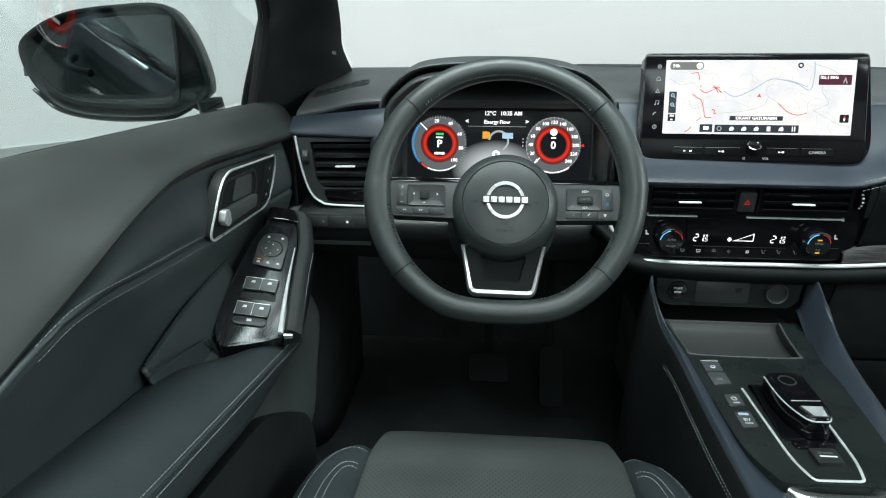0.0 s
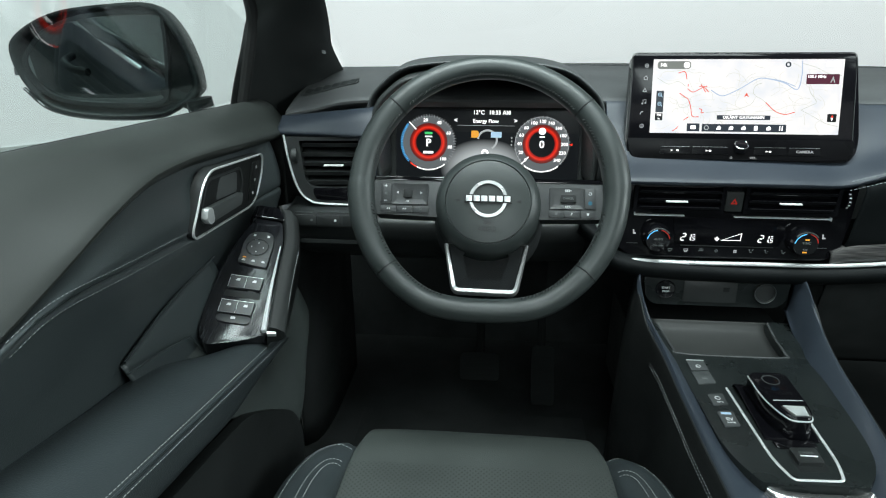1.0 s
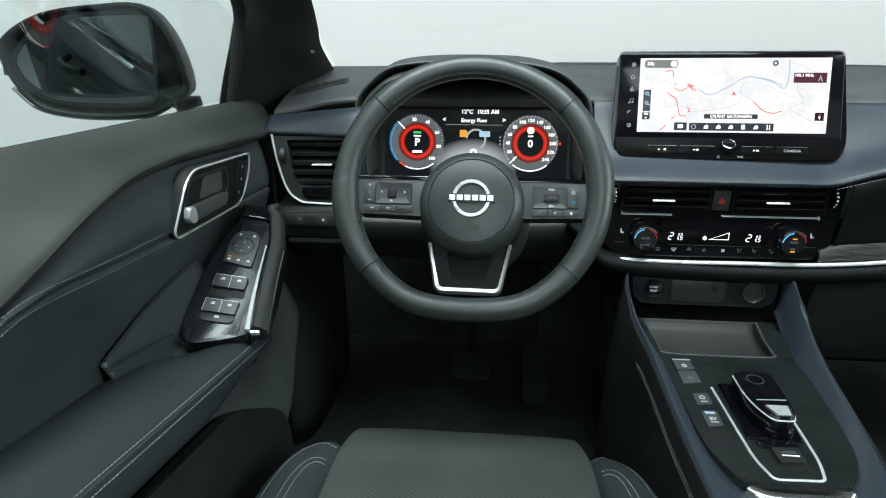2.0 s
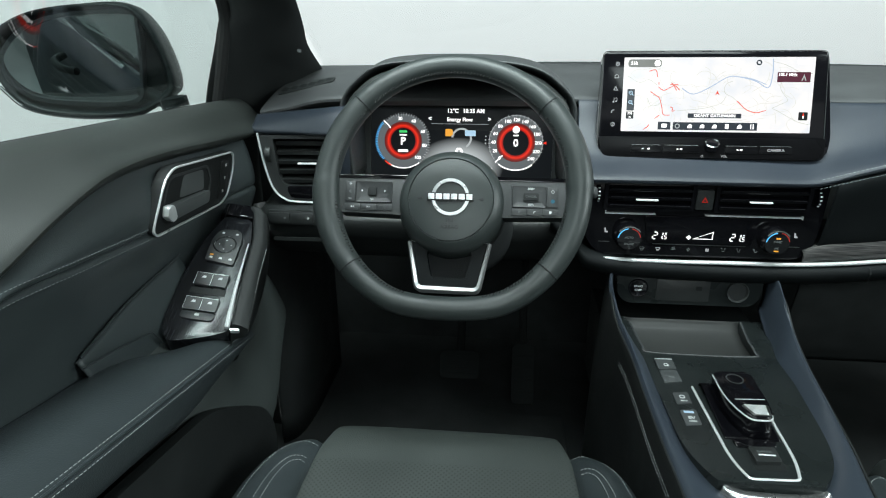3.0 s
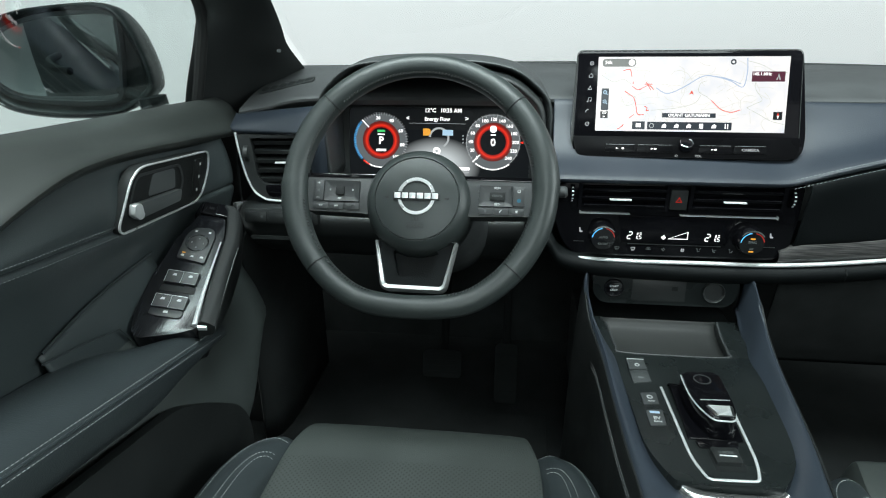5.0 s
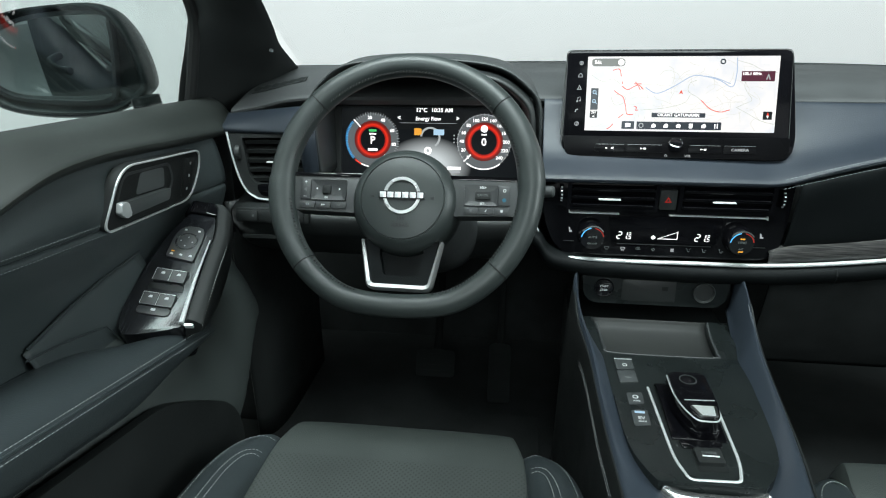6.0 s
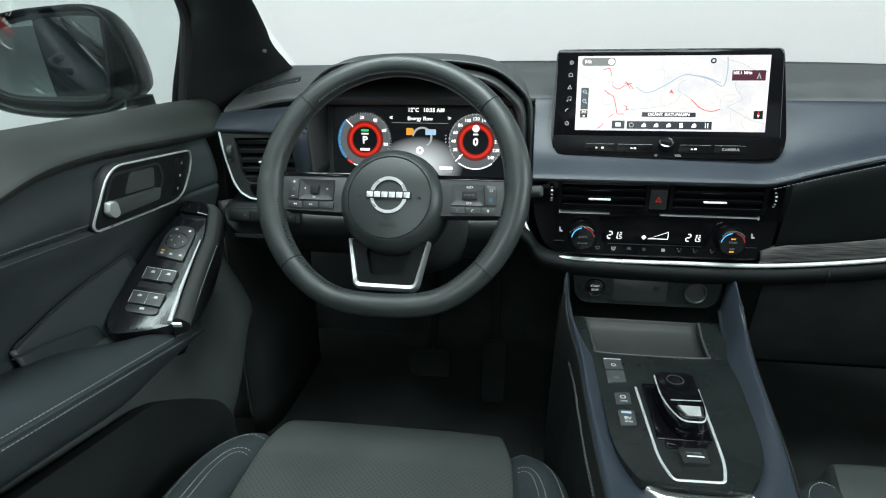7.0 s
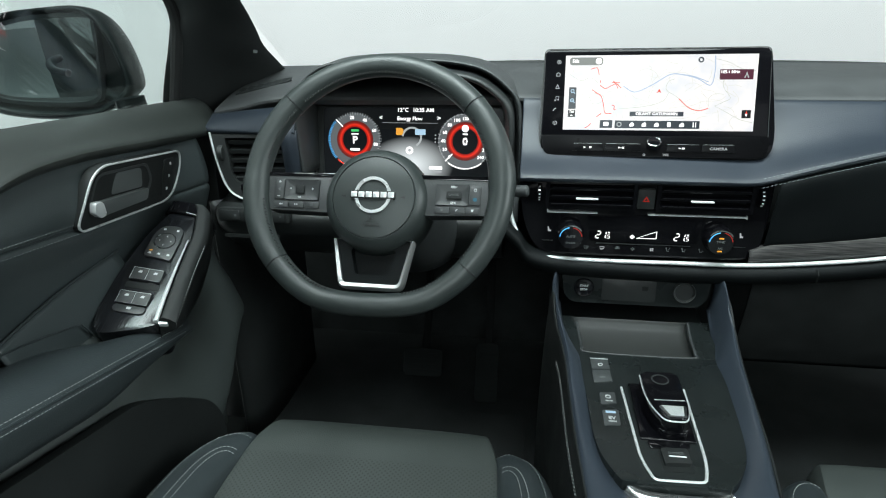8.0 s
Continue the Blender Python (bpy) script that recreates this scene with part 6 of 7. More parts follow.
# flat dark slab paints the pocket's depth and the shade under the armrest
part("pocket_shade", slab(rpoly([(-0.25, 0.40), (0.79, 0.43), (0.815, 0.52), (0.785, 0.590), (0.715, 0.645), (0.62, 0.705), (0.30, 0.775), (-0.25, 0.85)], [0.02, 0.06, 0.05, 0.04, 0.04, 0.03, 0.03, 0.02], 8), -0.006, 0.008, 0.006, 3), DARK, door, "black slab for the map pocket and the shade below the armrest", m=PK)
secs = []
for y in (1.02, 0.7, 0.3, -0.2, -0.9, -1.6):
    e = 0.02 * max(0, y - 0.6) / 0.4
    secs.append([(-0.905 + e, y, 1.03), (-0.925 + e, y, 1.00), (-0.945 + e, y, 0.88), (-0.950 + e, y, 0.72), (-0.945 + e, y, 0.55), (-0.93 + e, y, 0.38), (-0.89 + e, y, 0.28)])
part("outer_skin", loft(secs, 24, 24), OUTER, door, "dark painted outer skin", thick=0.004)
part("belt_moulding", tube(crom([(-0.915, 0.70, 1.030), (-0.926, 0.4, 1.036), (-0.934, 0.0, 1.042), (-0.934, -0.6, 1.046), (-0.934, -1.5, 1.046)], 40), 0.006, 8), BRIGHT, door, "bright outer window moulding")
part("outer_handle", tube(crom([(-0.955, 0.22, 0.93), (-0.985, 0.17, 0.932), (-0.988, 0.08, 0.935), (-0.958, 0.02, 0.936)], 20), 0.011, 10), DARK, door, "dark painted outer handle")
PANE_M = plane_at((-0.885, 0.85, 1.035), (0.0, 0.0, 1), (1, -0.08, -0.30))


def bowed_pane():
    """Side glass that bows outwards between the belt and the roof."""
    rows = []
    for i in range(25):
        v = 0.52 * i / 24
        x1 = 0.32 if v < 0.24 else 0.32 - 0.42 * (v - 0.24) / 0.26
        rows.append([Vector((-1.10 + (x1 + 1.10) * j / 30, v, (v - 0.14) ** 2 / 3.2)) for j in range(31)])
    return grid(rows)


pane = part("window_pane", bowed_pane(), GLASS, door, "clear bowed side window glass", m=PANE_M, thick=0.004)
pane.visible_shadow = False
part("window_seal", tube([(belt(y)[0] - 0.006, y, belt(y)[1] - 0.004) for y in (-0.3, 0.2, 0.6, 1.02)], 0.006, 8), RUBBER, door, "black rubber seal")
WF = [(-0.828, 1.044, 1.035), (-0.800, 1.030, 1.12), (-0.778, 1.010, 1.19), (-0.765, 0.94, 1.26), (-0.70, 0.72, 1.40), (-0.66, 0.52, 1.47), (-0.64, 0.0, 1.50), (-0.64, -0.6, 1.50)]
part("window_frame", tube(crom(WF, 50), 0.010, 10), RUBBER, door, "black window frame")

# rear side window of the cabin
tagged(part("window_rear", slab(rpoly([(-0.30, 0.0), (-1.58, 0.01), (-1.50, 0.36), (-0.36, 0.42)], 0.03), -0.002, 0.002), PRIVACY, m=plane_at((-0.900, 0.0, 1.052), (0.28, 0, 1), (-1, 0, 0.28)) @ pose(0, 0, 0, 0, 180, 0)), "dark green tinted rear side window", "window", kind="structure")

# ---- door mirror ----
mirror = thing("door_mirror", (-0.90, 1.03, 1.03), "black door mirror with tinted glass on the car door", "door mirror")
MM = plane_at((-0.985, 0.995, 1.1025), (0, 0.05, 1), (0.27, -0.96, 0.05)) @ Matrix.Scale(0.975, 4)
SHELL = [(-0.1864, 0.0299), (-0.166, 0.0600), (-0.1104, 0.0890), (-0.0324, 0.1019), (0.0430, 0.1035), (0.0780, 0.0700), (0.0990, 0.0140), (0.1055, -0.0320), (0.0960, -0.0500), (0.0640, -0.0700), (0.0291, -0.0810), (-0.0620, -0.0809), (-0.1389, -0.0653), (-0.1737, -0.0234)]
CX, CY = -0.03, 0.010


def shell_ring(k, z, shift=0.0):
    return [(CX + (x - CX) * k + shift, CY + (y - CY) * k, z) for x, y in SHELL]


part("shell", loft([shell_ring(0.86, -0.022), shell_ring(0.90, 0.004), shell_ring(0.955, 0.012), shell_ring(0.99, 0.004), shell_ring(1.0, -0.02), shell_ring(0.96, -0.06, 0.004), shell_ring(0.80, -0.11, 0.010), shell_ring(0.40, -0.14, 0.015)], 30, 64, closed=True, caps=True), PAINT, mirror, "glossy black mirror shell", m=MM)
glass_o = [(-0.1592, 0.0079), (-0.150, 0.030), (-0.1156, 0.0606), (-0.0529, 0.0810), (0.0435, 0.0860), (0.0538, 0.0661), (0.0492, -0.0161), (0.0331, -0.0538), (-0.0578, -0.0553), (-0.1181, -0.0470), (-0.1483, -0.0237)]
gl = [Vector((p.x, p.y)) for p in crom([(a, b, 0) for a, b in glass_o], 60, True)]
gl2 = [Vector((CX + (p.x - CX) * 1.06, CY + (p.y - CY) * 1.09)) for p in gl]
part("glass_surround", ring(gl2, gl, -0.018, 0.008), PAD, mirror, m=MM)
part("mirror_glass", slab(gl, -0.006, 0.0), MIRROR, mirror, "silvered mirror glass", m=MM @ pose(-0.03, 0.01, -0.006, 6.6, 5.6, 0) @ pose(0.03, -0.01, 0))
part("lower_lip", tube(crom([(-0.172, -0.030, 0.010), (-0.135, -0.066, 0.012), (-0.062, -0.0815, 0.012), (0.029, -0.081, 0.010), (0.068, -0.066, 0.006)], 40), 0.0030, 8), PIANO, mirror, m=MM)
part("foot", loft([[Vector((x + dx, y + dy, z)) for dx, dy in ((-0.013, -0.030), (0.002, -0.027), (0.004, 0.026), (-0.013, 0.026))] for x, y, z in ((-0.868, 0.999, 1.00), (-0.873, 0.999, 1.035), (-0.876, 0.999, 1.052), (-0.876, 0.999, 1.054))], 12, 28, closed=True, caps=True), PAINT, mirror, "dark green-black mirror foot")
part("arm", loft([[Vector((x, y + dy, z + dz)) for dy, dz in ((-h, -h * 0.5), (h, -h * 0.5), (h, h * 0.5), (-h, h * 0.5))] for x, y, z, h in ((-0.876, 1.012, 1.034, 0.016), (-0.900, 1.022, 1.040, 0.018), (-0.930, 1.036, 1.050, 0.020), (-0.960, 1.046, 1.062, 0.022))], 12, 24, closed=True, caps=True), PAINT, mirror)
part("foot_edge", tube([(-0.8895, 0.9685, 1.053), (-0.8875, 0.9685, 1.036), (-0.8845, 0.9685, 1.02)], 0.0011, 6), LEVER, mirror)
part("outer_tab", slab(rect(0.005, 0.012, 0.001), -0.012, 0.0), HARD, mirror, m=at(MM, -0.183, -0.004))

# ---- centre console ----
console = thing("centre_console", (0, 0.75, 0.34), "black centre console with blue-black leather rails and gear selector", "console")


EDGE = [(0.40, 0.030), (0.50, 0.036), (0.566, 0.050), (0.578, 0.060), (0.592, 0.069), (0.612, 0.079), (0.640, 0.087), (0.680, 0.093), (0.740, 0.099), (0.82, 0.106), (0.96, 0.113)]


def smooth(table, y):
    """Smooth reading of a short table of (y, value)."""
    P = crom([(a, b, 0.0) for a, b in table], 160)
    for p, q in zip(P, P[1:]):
        if p[0] <= y <= q[0]:
            return p[1] + (q[1] - p[1]) * (y - p[0]) / max(1e-9, q[0] - p[0])
    return table[0][1] if y < table[0][0] else table[-1][1]


# the driver's side of the plate is a little narrower at the front and fuller at the rear
EDGE_DRIVER = [(0.40, 0.034), (0.50, 0.042), (0.558, 0.056), (0.572, 0.064), (0.590, 0.073), (0.612, 0.081), (0.640, 0.086), (0.680, 0.088), (0.740, 0.090), (0.80, 0.0935), (0.86, 0.101), (0.96, 0.113)]


def edge_x(y, s=1):
    return smooth(EDGE if s > 0 else EDGE_DRIVER, y)


ZC = 0.692
# plate with a hole for the tray: front frame strips and rear field
PLATE_Y = [0.841 - 0.273 * k / 36 for k in range(37)]
part("plate", slab([Vector((-edge_x(y, -1) - 0.003, y)) for y in PLATE_Y] + [Vector((edge_x(y) + 0.003, y)) for y in PLATE_Y[::-1]], 0.680, ZC + 0.0015, 0.001), PLATE, console, "satin black console plate")
for s in (-1, 1):
    part("tray_side", slab([(s * 0.082 - 0.0045 * (1 - s), 0.839), (s * 0.088 - 0.0045 * (1 - s), 0.960), (s * 0.130, 0.960), (s * 0.124 + 0.004 * (1 - s), 0.839)], 0.66, ZC + 0.001, 0.003), PLATE, console)
part("console_core", bar_box(-0.134, 0.134, 0.84, 1.12, 0.50, 0.668, 0.004), DARK, console)
tray_prof = [(0.841, ZC, 0.083), (0.845, ZC - 0.004, 0.083), (0.852, ZC - 0.014, 0.083), (0.90, ZC - 0.018, 0.086), (0.936, ZC - 0.014, 0.090), (0.948, ZC - 0.006, 0.092), (0.953, ZC + 0.002, 0.093)]
tray = part("tray", loft([[(k * w - 0.0045 * (1 - k), y, z) for y, z, w in tray_prof] for k in (-1.0, -0.5, 0.0, 0.5, 1.0)], 12, 30), TRAY, console, "matte grey-black phone tray", thick=0.003)
part("tray_lip", tube(crom([(-0.093, 0.945, 0.688), (-0.092, 0.90, 0.691), (-0.090, 0.858, 0.693), (-0.083, 0.842, 0.6925), (0.0, 0.839, 0.6925), (0.074, 0.842, 0.6925), (0.081, 0.856, 0.693), (0.084, 0.90, 0.694), (0.0895, 0.945, 0.697)], 60), 0.0022, 8), SOFT, console)


def rail(side):
    s = side
    secs = []
    xo_t = [(0.20, 0.095), (0.40, 0.095), (0.50, 0.098), (0.57, 0.107), (0.64, 0.117), (0.72, 0.126), (0.80, 0.133), (0.87, 0.139), (0.92, 0.139), (0.945, 0.136), (0.965, 0.128)]
    if s < 0:
        xo_t = [(0.20, 0.095), (0.40, 0.095), (0.50, 0.0985), (0.57, 0.1065), (0.64, 0.1125), (0.72, 0.1175), (0.80, 0.1205), (0.87, 0.129), (0.92, 0.137), (0.945, 0.136), (0.965, 0.128)]
    zo_t = [(0.20, 0.672), (0.40, 0.676), (0.50, 0.680), (0.57, 0.687), (0.64, 0.695), (0.72, 0.703), (0.80, 0.712), (0.87, 0.729), (0.92, 0.760), (0.945, 0.778), (0.965, 0.792)]
    zi_t = [(0.20, 0.666), (0.40, 0.668), (0.50, 0.672), (0.57, 0.680), (0.64, 0.6865), (0.72, 0.6880), (0.80, 0.6900), (0.87, 0.700), (0.92, 0.710), (0.945, 0.722), (0.965, 0.730)]
    for y in [0.965 - 0.465 * k / 30 for k in range(31)] + [0.40, 0.20]:
        xo, zo, zi = smooth(xo_t, y), smooth(zo_t, y), smooth(zi_t, y)
        k = min(1.0, max(0.0, (y - 0.82) / 0.08))
        xi = edge_x(y, s) - 0.003 + 0.016 * k * k * (3 - 2 * k)
        secs.append([(s * (xi - 0.004), y, zi - 0.016), (s * xi, y, zi - 0.005), (s * (xi * 0.6 + xo * 0.4), y, zi * 0.5 + zo * 0.5), (s * (xi * 0.25 + xo * 0.75), y, zo + 0.0005), (s * (xo - 0.004), y, zo - 0.001), (s * (xo - 0.001), y, zo - 0.006), (s * (xo - 0.002), y, zo - 0.014)])
    return loft(secs, 60, 22)


def flank(side):
    s = side
    secs = []
    for y, xo, zo in ((0.98, 0.13, 0.745), (0.92, 0.141, 0.728), (0.87, 0.141, 0.697), (0.80, 0.135, 0.680), (0.72, 0.128, 0.671), (0.64, 0.121, 0.663), (0.57, 0.112, 0.655), (0.50, 0.106, 0.648), (0.30, 0.104, 0.64), (0.05, 0.104, 0.64)):
        if s < 0:
            xo -= 0.012 * max(0.0, 1 - abs(y - 0.80) / 0.16) if y > 0.80 else 0.012 * max(0.0, 1 - (0.80 - y) / 0.30)
        secs.append([(s * (xo - 0.004), y, zo + 0.030), (s * (xo - 0.001), y, zo + 0.020), (s * (xo + 0.006), y, zo - 0.05), (s * (xo + 0.012), y, 0.52), (s * (xo + 0.014), y, 0.34)])
    return loft(secs, 30, 16)


for s in (-1, 1):
    part("rail", rail(s), RAIL, console, "blue-black leather rail", thick=0.003)
    side = part("flank", flank(s), DARK, console, "black console flank", thick=0.003)
    for up in (0.018, 0.0125):
        fl = [(s * 0.1465, 0.865, 0.678 + up), (s * 0.1405, 0.80, 0.664 + up), (s * 0.1335, 0.72, 0.655 + up), (s * 0.1265, 0.64, 0.647 + up), (s * 0.1175, 0.57, 0.639 + up), (s * 0.1115, 0.50, 0.632 + up)]
        if s < 0:
            fl = [(-0.1405, 0.825, 0.664 + up)] + fl[2:]
        stitches("stitching", drape(side, crom(fl, 90), 0.0004, (-s, 0, 0)), console, long=0.0034, r=0.0004)
part("end_trim", tube(crom([(-0.0555, 0.5705, 0.679), (-0.049, 0.5645, 0.678), (-0.034, 0.5605, 0.677), (0.0, 0.559, 0.677), (0.034, 0.5605, 0.677), (0.049, 0.5645, 0.678), (0.0555, 0.5705, 0.679)], 50), 0.0085, 14), END_SILVER, console, "satin silver end trim")
part("armrest_front", loft([[(x, 0.545, 0.655), (x, 0.535, 0.660), (x, 0.50, 0.660), (x, 0.40, 0.655), (x, 0.2, 0.65)] for x in (-0.075, 0.0, 0.075)], 10, 16), SOFT, console, thick=0.004)
# socket panel above the tray
FM = plane_at((0, 0.957, 0.752), (0, 0.10, 1), (0, -1, 0.10))
part("socket_panel", slab(rpoly([(-0.122, 0.030), (-0.116, -0.020), (-0.100, -0.030), (0.100, -0.030), (0.116, -0.020), (0.122, 0.030)], [0.004, 0.01, 0.01, 0.01, 0.01, 0.004], 5), -0.02, 0.0, 0.002), PLATE, console, "black socket panel", m=FM)
sb = part("start_button", lathe([(0.0165, -0.004), (0.0165, 0.002), (0.0150, 0.0035), (0.0135, 0.0030), (0.0, 0.0032)], 40), PIANO, console, "round black start stop button", m=at(FM, -0.084, -0.002))
words("START", 0.0050, MARK, sb, at(FM, -0.084, 0.0012, 0.0034))
words("STOP", 0.0050, MARK, sb, at(FM, -0.084, -0.0055, 0.0034))
lid = part("socket_lid", slab(rect(0.088, 0.038, 0.003), 0.0, 0.002, 0.001), HARD, console, m=at(FM, -0.010, -0.004))
part("lid_icon", slab(rect(0.010, 0.008, 0.001), 0.002, 0.0024), DARK, lid, m=at(FM, 0.016, 0.001))
sk = part("power_socket", lathe([(0.0185, -0.004), (0.0185, 0.003), (0.0170, 0.005), (0.0155, 0.0045), (0.0145, 0.0020), (0.0, 0.0026)], 40), HARD, console, "round power socket cap", m=at(FM, 0.079, -0.003))
part("cap_rim", tube([Vector((0.0172 * math.cos(2 * math.pi * k / 36), 0.0172 * math.sin(2 * math.pi * k / 36), 0.0048)) for k in range(36)], 0.0007, 6, closed=True), STEEL, sk, m=at(FM, 0.079, -0.003))
# rocker buttons on the plate
CM_ = Matrix.Translation((0, 0, ZC))
pb = part("parking_brake_switch", slab(rpoly([(-0.0805, 0.820), (-0.0545, 0.825), (-0.0540, 0.794), (-0.0800, 0.791)], 0.002), -0.002, 0.004, 0.0012), BUTTON_LIT, console, "grey parking brake switch", m=CM_)
part("edge_line", slab(rect(0.026, 0.0014, 0.0003, -0.0672, 0.8190), 0.003, 0.0048), SILVER, pb, m=CM_)
part("icon", ring(disc(0.0036, 18, -0.0668, 0.803), disc(0.0026, 18, -0.0668, 0.803), 0.004, 0.0045), MARK, pb, m=CM_)
ab = part("hold_switch", slab(rpoly([(-0.0800, 0.789), (-0.0540, 0.792), (-0.0535, 0.763), (-0.0795, 0.757)], 0.002), -0.002, 0.003, 0.0012), BUTTON_LIT, console, "grey hold switch", m=CM_)
part("icon", slab(rect(0.008, 0.0045, 0.001, -0.0665, 0.772), 0.003, 0.0035), MARK_GREY, ab, m=CM_)
for nm, y0, y1, lit in (("idle_switch", 0.737, 0.708, False), ("ev_mode_switch", 0.698, 0.663, True)):
    bt = part(nm, slab(rpoly([(-0.0745, y0 - 0.003), (-0.0530, y0), (-0.0540, y1 + 0.003), (-0.0745, y1)], 0.002), -0.002, 0.003, 0.0012), BUTTON_LIT, console, "grey console switch", m=CM_)
    if lit:
        part("blue_lamp", slab(rect(0.013, 0.0042, 0.0006, -0.0640, 0.691), 0.003, 0.0035), G_SKY, bt, m=CM_)
        words("EV", 0.0085, MARK, bt, at(CM_, -0.0635, 0.6785, 0.0034))
        words("MODE", 0.0036, MARK, bt, at(CM_, -0.0635, 0.6715, 0.0034))
    else:
        part("icon", ring(disc(0.0040, 18, -0.0638, 0.725), disc(0.0028, 18, -0.0638, 0.725), 0.003, 0.0035), MARK, bt, m=CM_)
        words("AUTO", 0.0034, MARK, bt, at(CM_, -0.0635, 0.7155, 0.0034))

# gear selector
gear = thing("gear_selector", (0, 0.66, ZC), "glossy black gear selector in a bright silver frame", "gear selector")
t_o = rpoly([(-0.0445, 0.752), (-0.0400, 0.606), (-0.0290, 0.5715), (0.0300, 0.5735), (0.0390, 0.606), (0.0445, 0.756)], [0.002, 0.02, 0.008, 0.008, 0.02, 0.002], 7)
t_i = rpoly([(-0.0405, 0.752), (-0.0360, 0.607), (-0.0265, 0.5755), (0.0275, 0.5775), (0.0350, 0.607), (0.0405, 0.756)], [0.002, 0.02, 0.006, 0.006, 0.02, 0.002], 7)
mid = [(a + b) / 2 for a, b in zip(t_o, t_i)]
run = [p for p in mid if p.y < 0.745]
run = [Vector((-0.0425, 0.752))] + run + [Vector((0.0425, 0.756))]
part("silver_frame", tube([Vector((p.x, p.y, 0.0012)) for p in run], 0.0020, 10, flat=0.9, up=(0, 0, 1)), SILVER, gear, "bright silver frame", m=CM_)
part("base_plate", slab([p for p in t_i], -0.004, 0.0012), PIANO, gear, "glossy black base", m=CM_)
part("slope", loft([[(x, 0.757, ZC + 0.001), (x, 0.752, ZC + 0.008), (x, 0.735, ZC + 0.0085), (x, 0.70, ZC + 0.006), (x, 0.66, ZC + 0.004), (x, 0.642, ZC + 0.0015)] for x in (-0.033, -0.028, 0.0, 0.028, 0.033)], 10, 18), BAR, gear, thick=0.002)
LV = pose(0.004, 0.692, 0.696)
lev_o = rpoly([(-0.0260, 0.053), (-0.0265, 0.006), (-0.0205, -0.024), (-0.0095, -0.047), (0.0165, -0.047), (0.0225, -0.022), (0.0235, 0.055)], [0.006, 0.02, 0.02, 0.008, 0.008, 0.02, 0.006], 6)
lever = part("lever", slab(lev_o, 0.0, 0.030, 0.004, 3), FACE, gear, "glossy black selector lever", m=LV)
part("lever_foot", slab([Vector((p.x * 1.10, p.y * 1.04)) for p in lev_o], 0.0, 0.010, 0.004, 3), BAR, lever, m=LV)
edge_run = [p for p in lev_o if p.y < 0.050]
part("lever_edge", tube([Vector((p.x * 1.01, p.y * 1.005, 0.0262)) for p in edge_run], 0.0012, 8, up=(0, 0, 1)), SILVER, lever, "thin silver edge", m=LV)
part("park_button", ring(disc(0.0115, 32), disc(0.0098, 32), 0.0298, 0.0308), BUTTON, lever, m=LV @ pose(-0.002, 0.036, 0))
# thin silver strip paints the highlight where the lever's top breaks
part("lever_step_glint", slab(rpoly([(-0.0175, -0.010), (0.0205, -0.008), (0.0202, -0.0092), (-0.0172, -0.0112)], 0.0005), 0.0298, 0.0306, 0.0002), SILVER, lever, m=LV)
grip = part("grip_plate", slab(rpoly([(-0.0145, -0.023), (0.0195, -0.021), (0.0155, -0.043), (-0.0070, -0.043)], 0.003), 0.0292, 0.0312, 0.0008), STEEL, lever, "ribbed silver grip plate", m=LV)
for i in range(9):
    w = 0.015 - 0.0006 * i
    part("rib", slab(rect(2 * w - 0.004, 0.0013, 0.0003, 0.0022 + 0.0003 * i, -0.0235 - 0.0022 * i), 0.0310, 0.0318), SILVER, lever, m=LV)
part("gloss_step", slab(rpoly([(-0.026, 0.640), (0.026, 0.642), (0.023, 0.628), (-0.024, 0.626)], 0.003), 0.001, 0.004, 0.0015), PIANO, gear, m=CM_)
dm = part("drive_mode_button", slab(rpoly([(-0.0135, 0.623), (0.0185, 0.625), (0.0175, 0.599), (-0.0125, 0.597)], 0.002), 0.0, 0.0075, 0.002), HARD, gear, "dark grey drive mode button", m=CM_)
words("D-MODE", 0.0056, MARK_GREY, dm, at(CM_, 0.0028, 0.6145, 0.0078), width=0.017)
part("edge_line", slab(rect(0.020, 0.0020, 0.0005, 0.0038, 0.6090), 0.0072, 0.0080), TAB, dm, m=CM_)
part("button_well", slab(rpoly([(-0.0160, 0.632), (0.0200, 0.634), (0.0210, 0.590), (-0.0150, 0.588)], 0.003), 0.0010, 0.0018), DARK, gear, m=CM_)


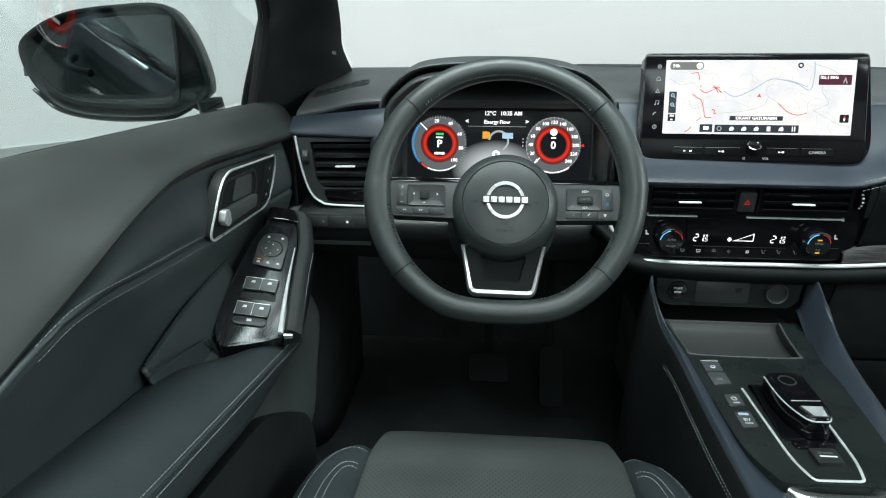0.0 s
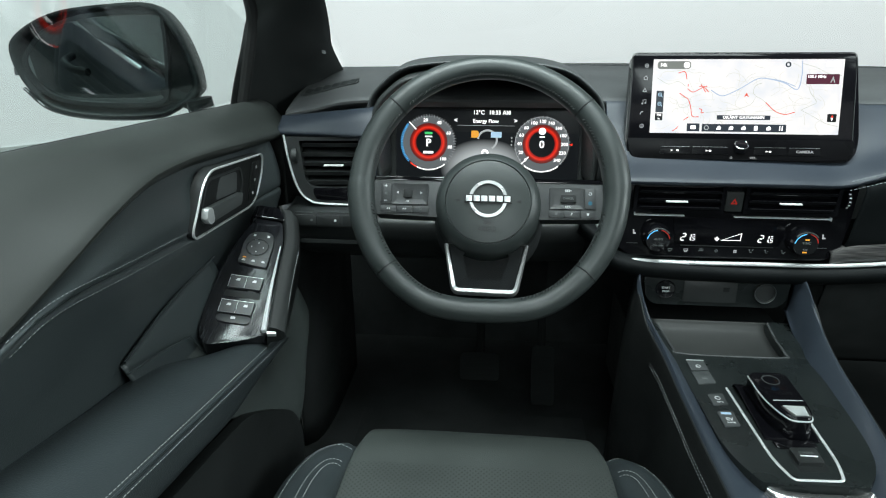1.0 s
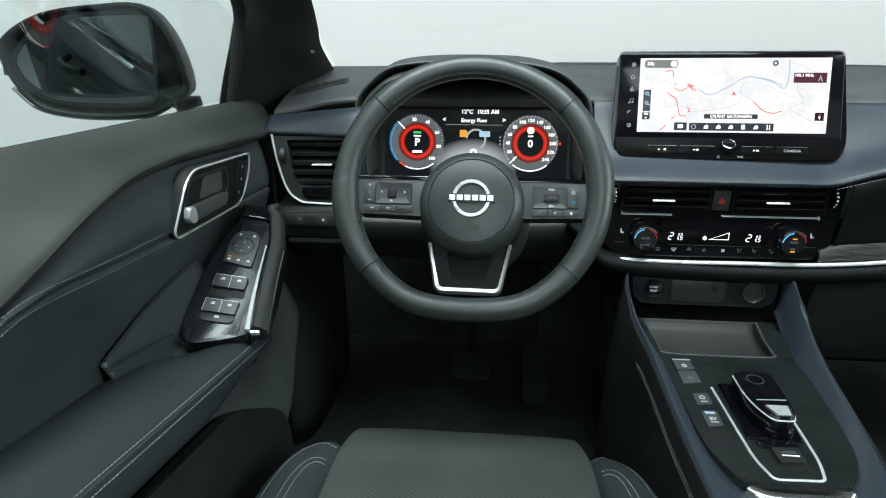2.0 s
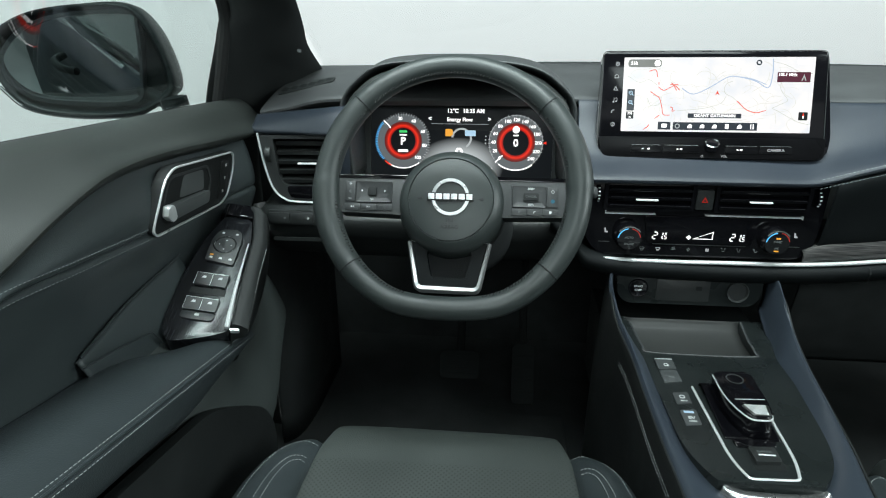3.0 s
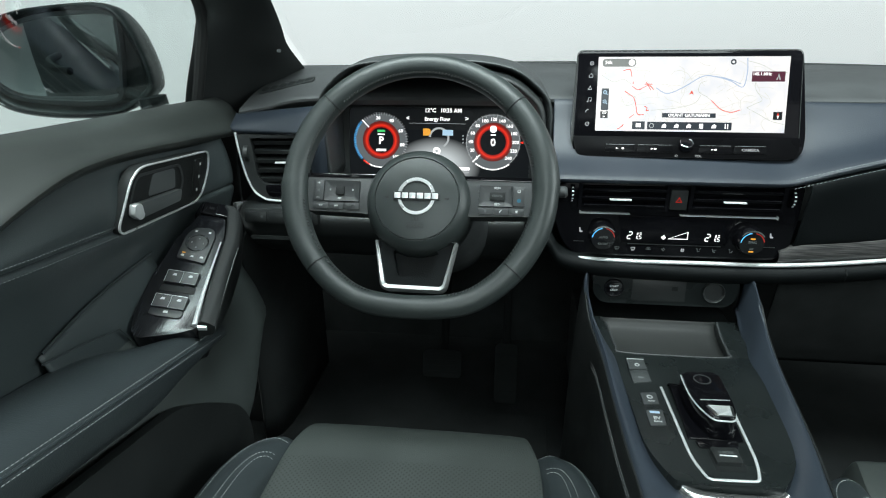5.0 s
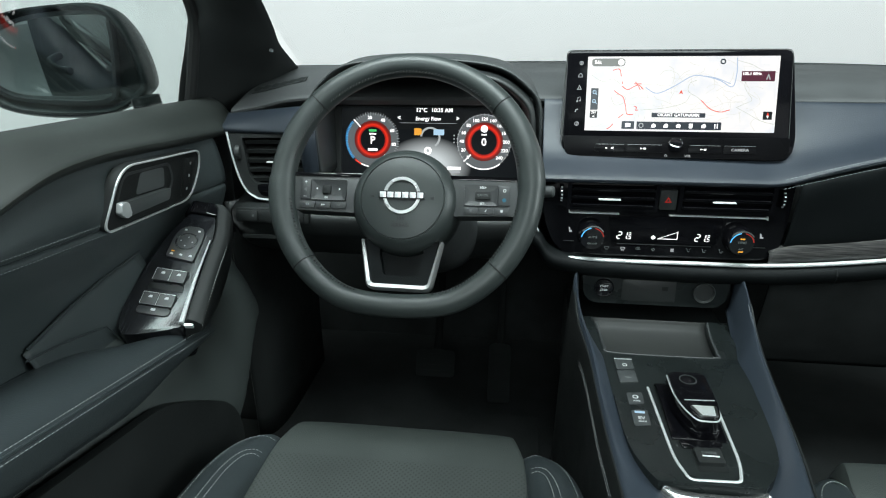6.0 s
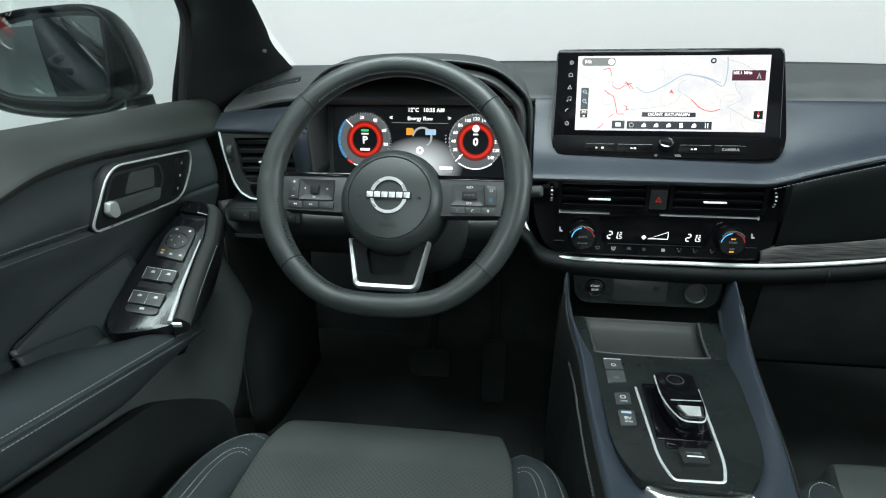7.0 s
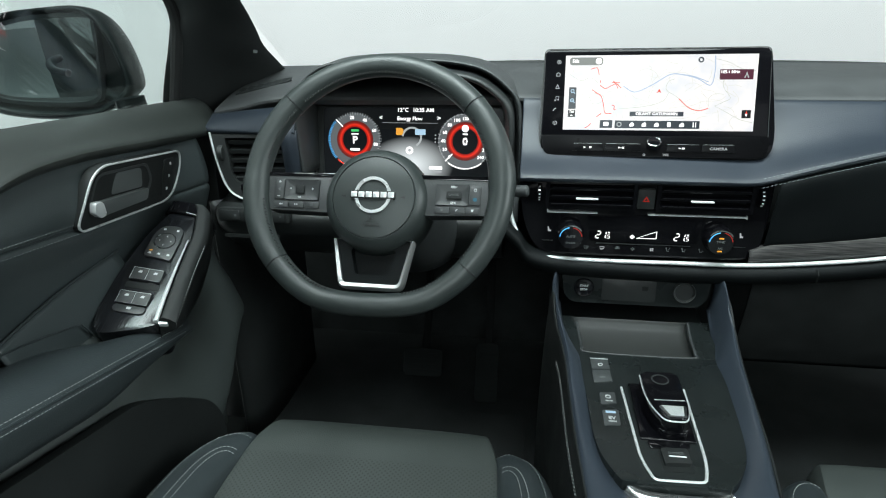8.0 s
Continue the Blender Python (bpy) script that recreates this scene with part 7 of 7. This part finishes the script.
# ---- seats ----
def seat():
    st = thing("car_seat", (-0.391, 0.45, 0.34), "grey-black leather car seat cushion with white stitched bolsters", "car seat", group="front seats")
    cx = -0.391
    secs = []
    for y, z, w in ((0.755, 0.50, 0.155), (0.752, 0.56, 0.158), (0.744, 0.588, 0.160), (0.728, 0.603, 0.164), (0.700, 0.608, 0.172), (0.66, 0.607, 0.180), (0.55, 0.600, 0.186), (0.40, 0.590, 0.190), (0.25, 0.580, 0.192), (0.12, 0.578, 0.190)):
        secs.append([(cx - w - 0.006, y, z - 0.03), (cx - w, y, z - 0.005), (cx - w + 0.012, y, z + 0.001), (cx - w * 0.5, y, z + 0.003), (cx, y, z + 0.003), (cx + w * 0.5, y, z + 0.003), (cx + w - 0.012, y, z + 0.001), (cx + w, y, z - 0.005), (cx + w + 0.006, y, z - 0.03)])
    part("cushion", loft(secs, 50, 34), PERF, st, "perforated leather cushion with smooth front", thick=0.004)
    for s in (-1, 1):
        secs = []
        for y, z, wi, wo in ((0.704, 0.48, 0.168, 0.196), (0.704, 0.55, 0.168, 0.201), (0.701, 0.586, 0.170, 0.208), (0.692, 0.602, 0.174, 0.220), (0.666, 0.614, 0.181, 0.241), (0.62, 0.622, 0.187, 0.255), (0.55, 0.627, 0.191, 0.262), (0.35, 0.633, 0.194, 0.268), (0.12, 0.637, 0.194, 0.270)):
            secs.append([(cx + s * (wi - 0.004), y, z - 0.035), (cx + s * wi, y, z - 0.010), (cx + s * (wi + 0.014), y, z + 0.001), (cx + s * (wi * 0.5 + wo * 0.5), y, z + 0.004), (cx + s * (wo - 0.012), y, z - 0.002), (cx + s * wo, y - 0.006, z - 0.016), (cx + s * (wo + 0.010), y - 0.01, z - 0.06), (cx + s * (wo + 0.008), y - 0.01, z - 0.16)])
        b = part("bolster", loft(secs, 36, 30), LEATHER, st, "leather side bolster", thick=0.004)
        d = 0.006 if s > 0 else -0.006
        rim_line = [(0.183, 0.687), (0.196, 0.687), (0.214, 0.678), (0.2285, 0.658), (0.2400, 0.625), (0.2480, 0.57), (0.2540, 0.45), (0.258, 0.30)]
        stitches("stitching", drape(b, crom([(cx + s * x, y + d, 0.63) for x, y in rim_line], 90)), st, long=0.0040, r=0.0006)
        for k in (0.0, 0.009):
            row = [(0.188, 0.651 - k), (0.196, 0.650 - k), (0.2085 - k * 0.4, 0.640 - k), (0.2185 - k * 0.8, 0.615 - k * 0.6), (0.2245 - k, 0.575), (0.229 - k, 0.48), (0.233 - k, 0.30)]
            stitches("stitching", drape(b, crom([(cx + s * x, y + d, 0.64) for x, y in row], 90)), st, long=0.0036, r=0.0006)
    part("seat_base", bar_box(cx - 0.21, cx + 0.21, 0.12, 0.68, 0.36, 0.50, 0.02), DARK, st, "black seat base")
    part("seat_rail", bar_box(cx - 0.19, cx - 0.15, 0.10, 0.72, 0.34, 0.365, 0.004), STEEL, st)
    part("seat_rail", bar_box(cx + 0.15, cx + 0.19, 0.10, 0.72, 0.34, 0.365, 0.004), STEEL, st)
    return st


driver = seat()
copy_thing(driver, pose(0.391, 0.45, 0.34))

# ---- footwell ----
def pedal(name, label, x, y, z, w, h, tilt):
    t = thing(name, (x, y, z - h / 2), label, "pedal")
    m = pose(x, y, z, 90 + tilt, 0, 0)
    part("pad", slab(rect(w, h, 0.008), 0.0, 0.012, 0.003), PEDAL, t, m=m)
    for i in range(4):
        part("rib", slab(rect(w * 0.8, 0.004, 0.001), 0.012, 0.014), PEDAL, t, m=m @ pose(0, -h * 0.3 + h * 0.2 * i, 0))
    part("arm", tube([(x, y + 0.02, z), (x, y + 0.10, z + 0.10), (x, y + 0.14, z + 0.28)], 0.009, 8), PEDAL, t)


pedal("brake_pedal", "black rubber brake pedal hanging in the dark footwell", -0.40, 1.14, 0.46, 0.085, 0.060, -28)
pedal("accelerator_pedal", "black accelerator pedal in the dark footwell", -0.26, 1.16, 0.43, 0.050, 0.13, -32)
kick = tagged(part("trim", loft([[(-0.760, 0.99, z), (-0.735, 1.02, z), (-0.722, 1.10, z), (-0.718, 1.30, z)] for z in (0.34, 0.5, 0.65, 0.80, 0.87)], 12, 14), HARD, thick=0.004), "black kick panel trim beside the footwell", "trim", kind="structure")
part_mat = tagged(part("floor_mat", bar_box(-0.66, -0.17, 0.55, 1.12, 0.341, 0.350, 0.004), CARPET), "black floor mat in the driver footwell", "floor mat")
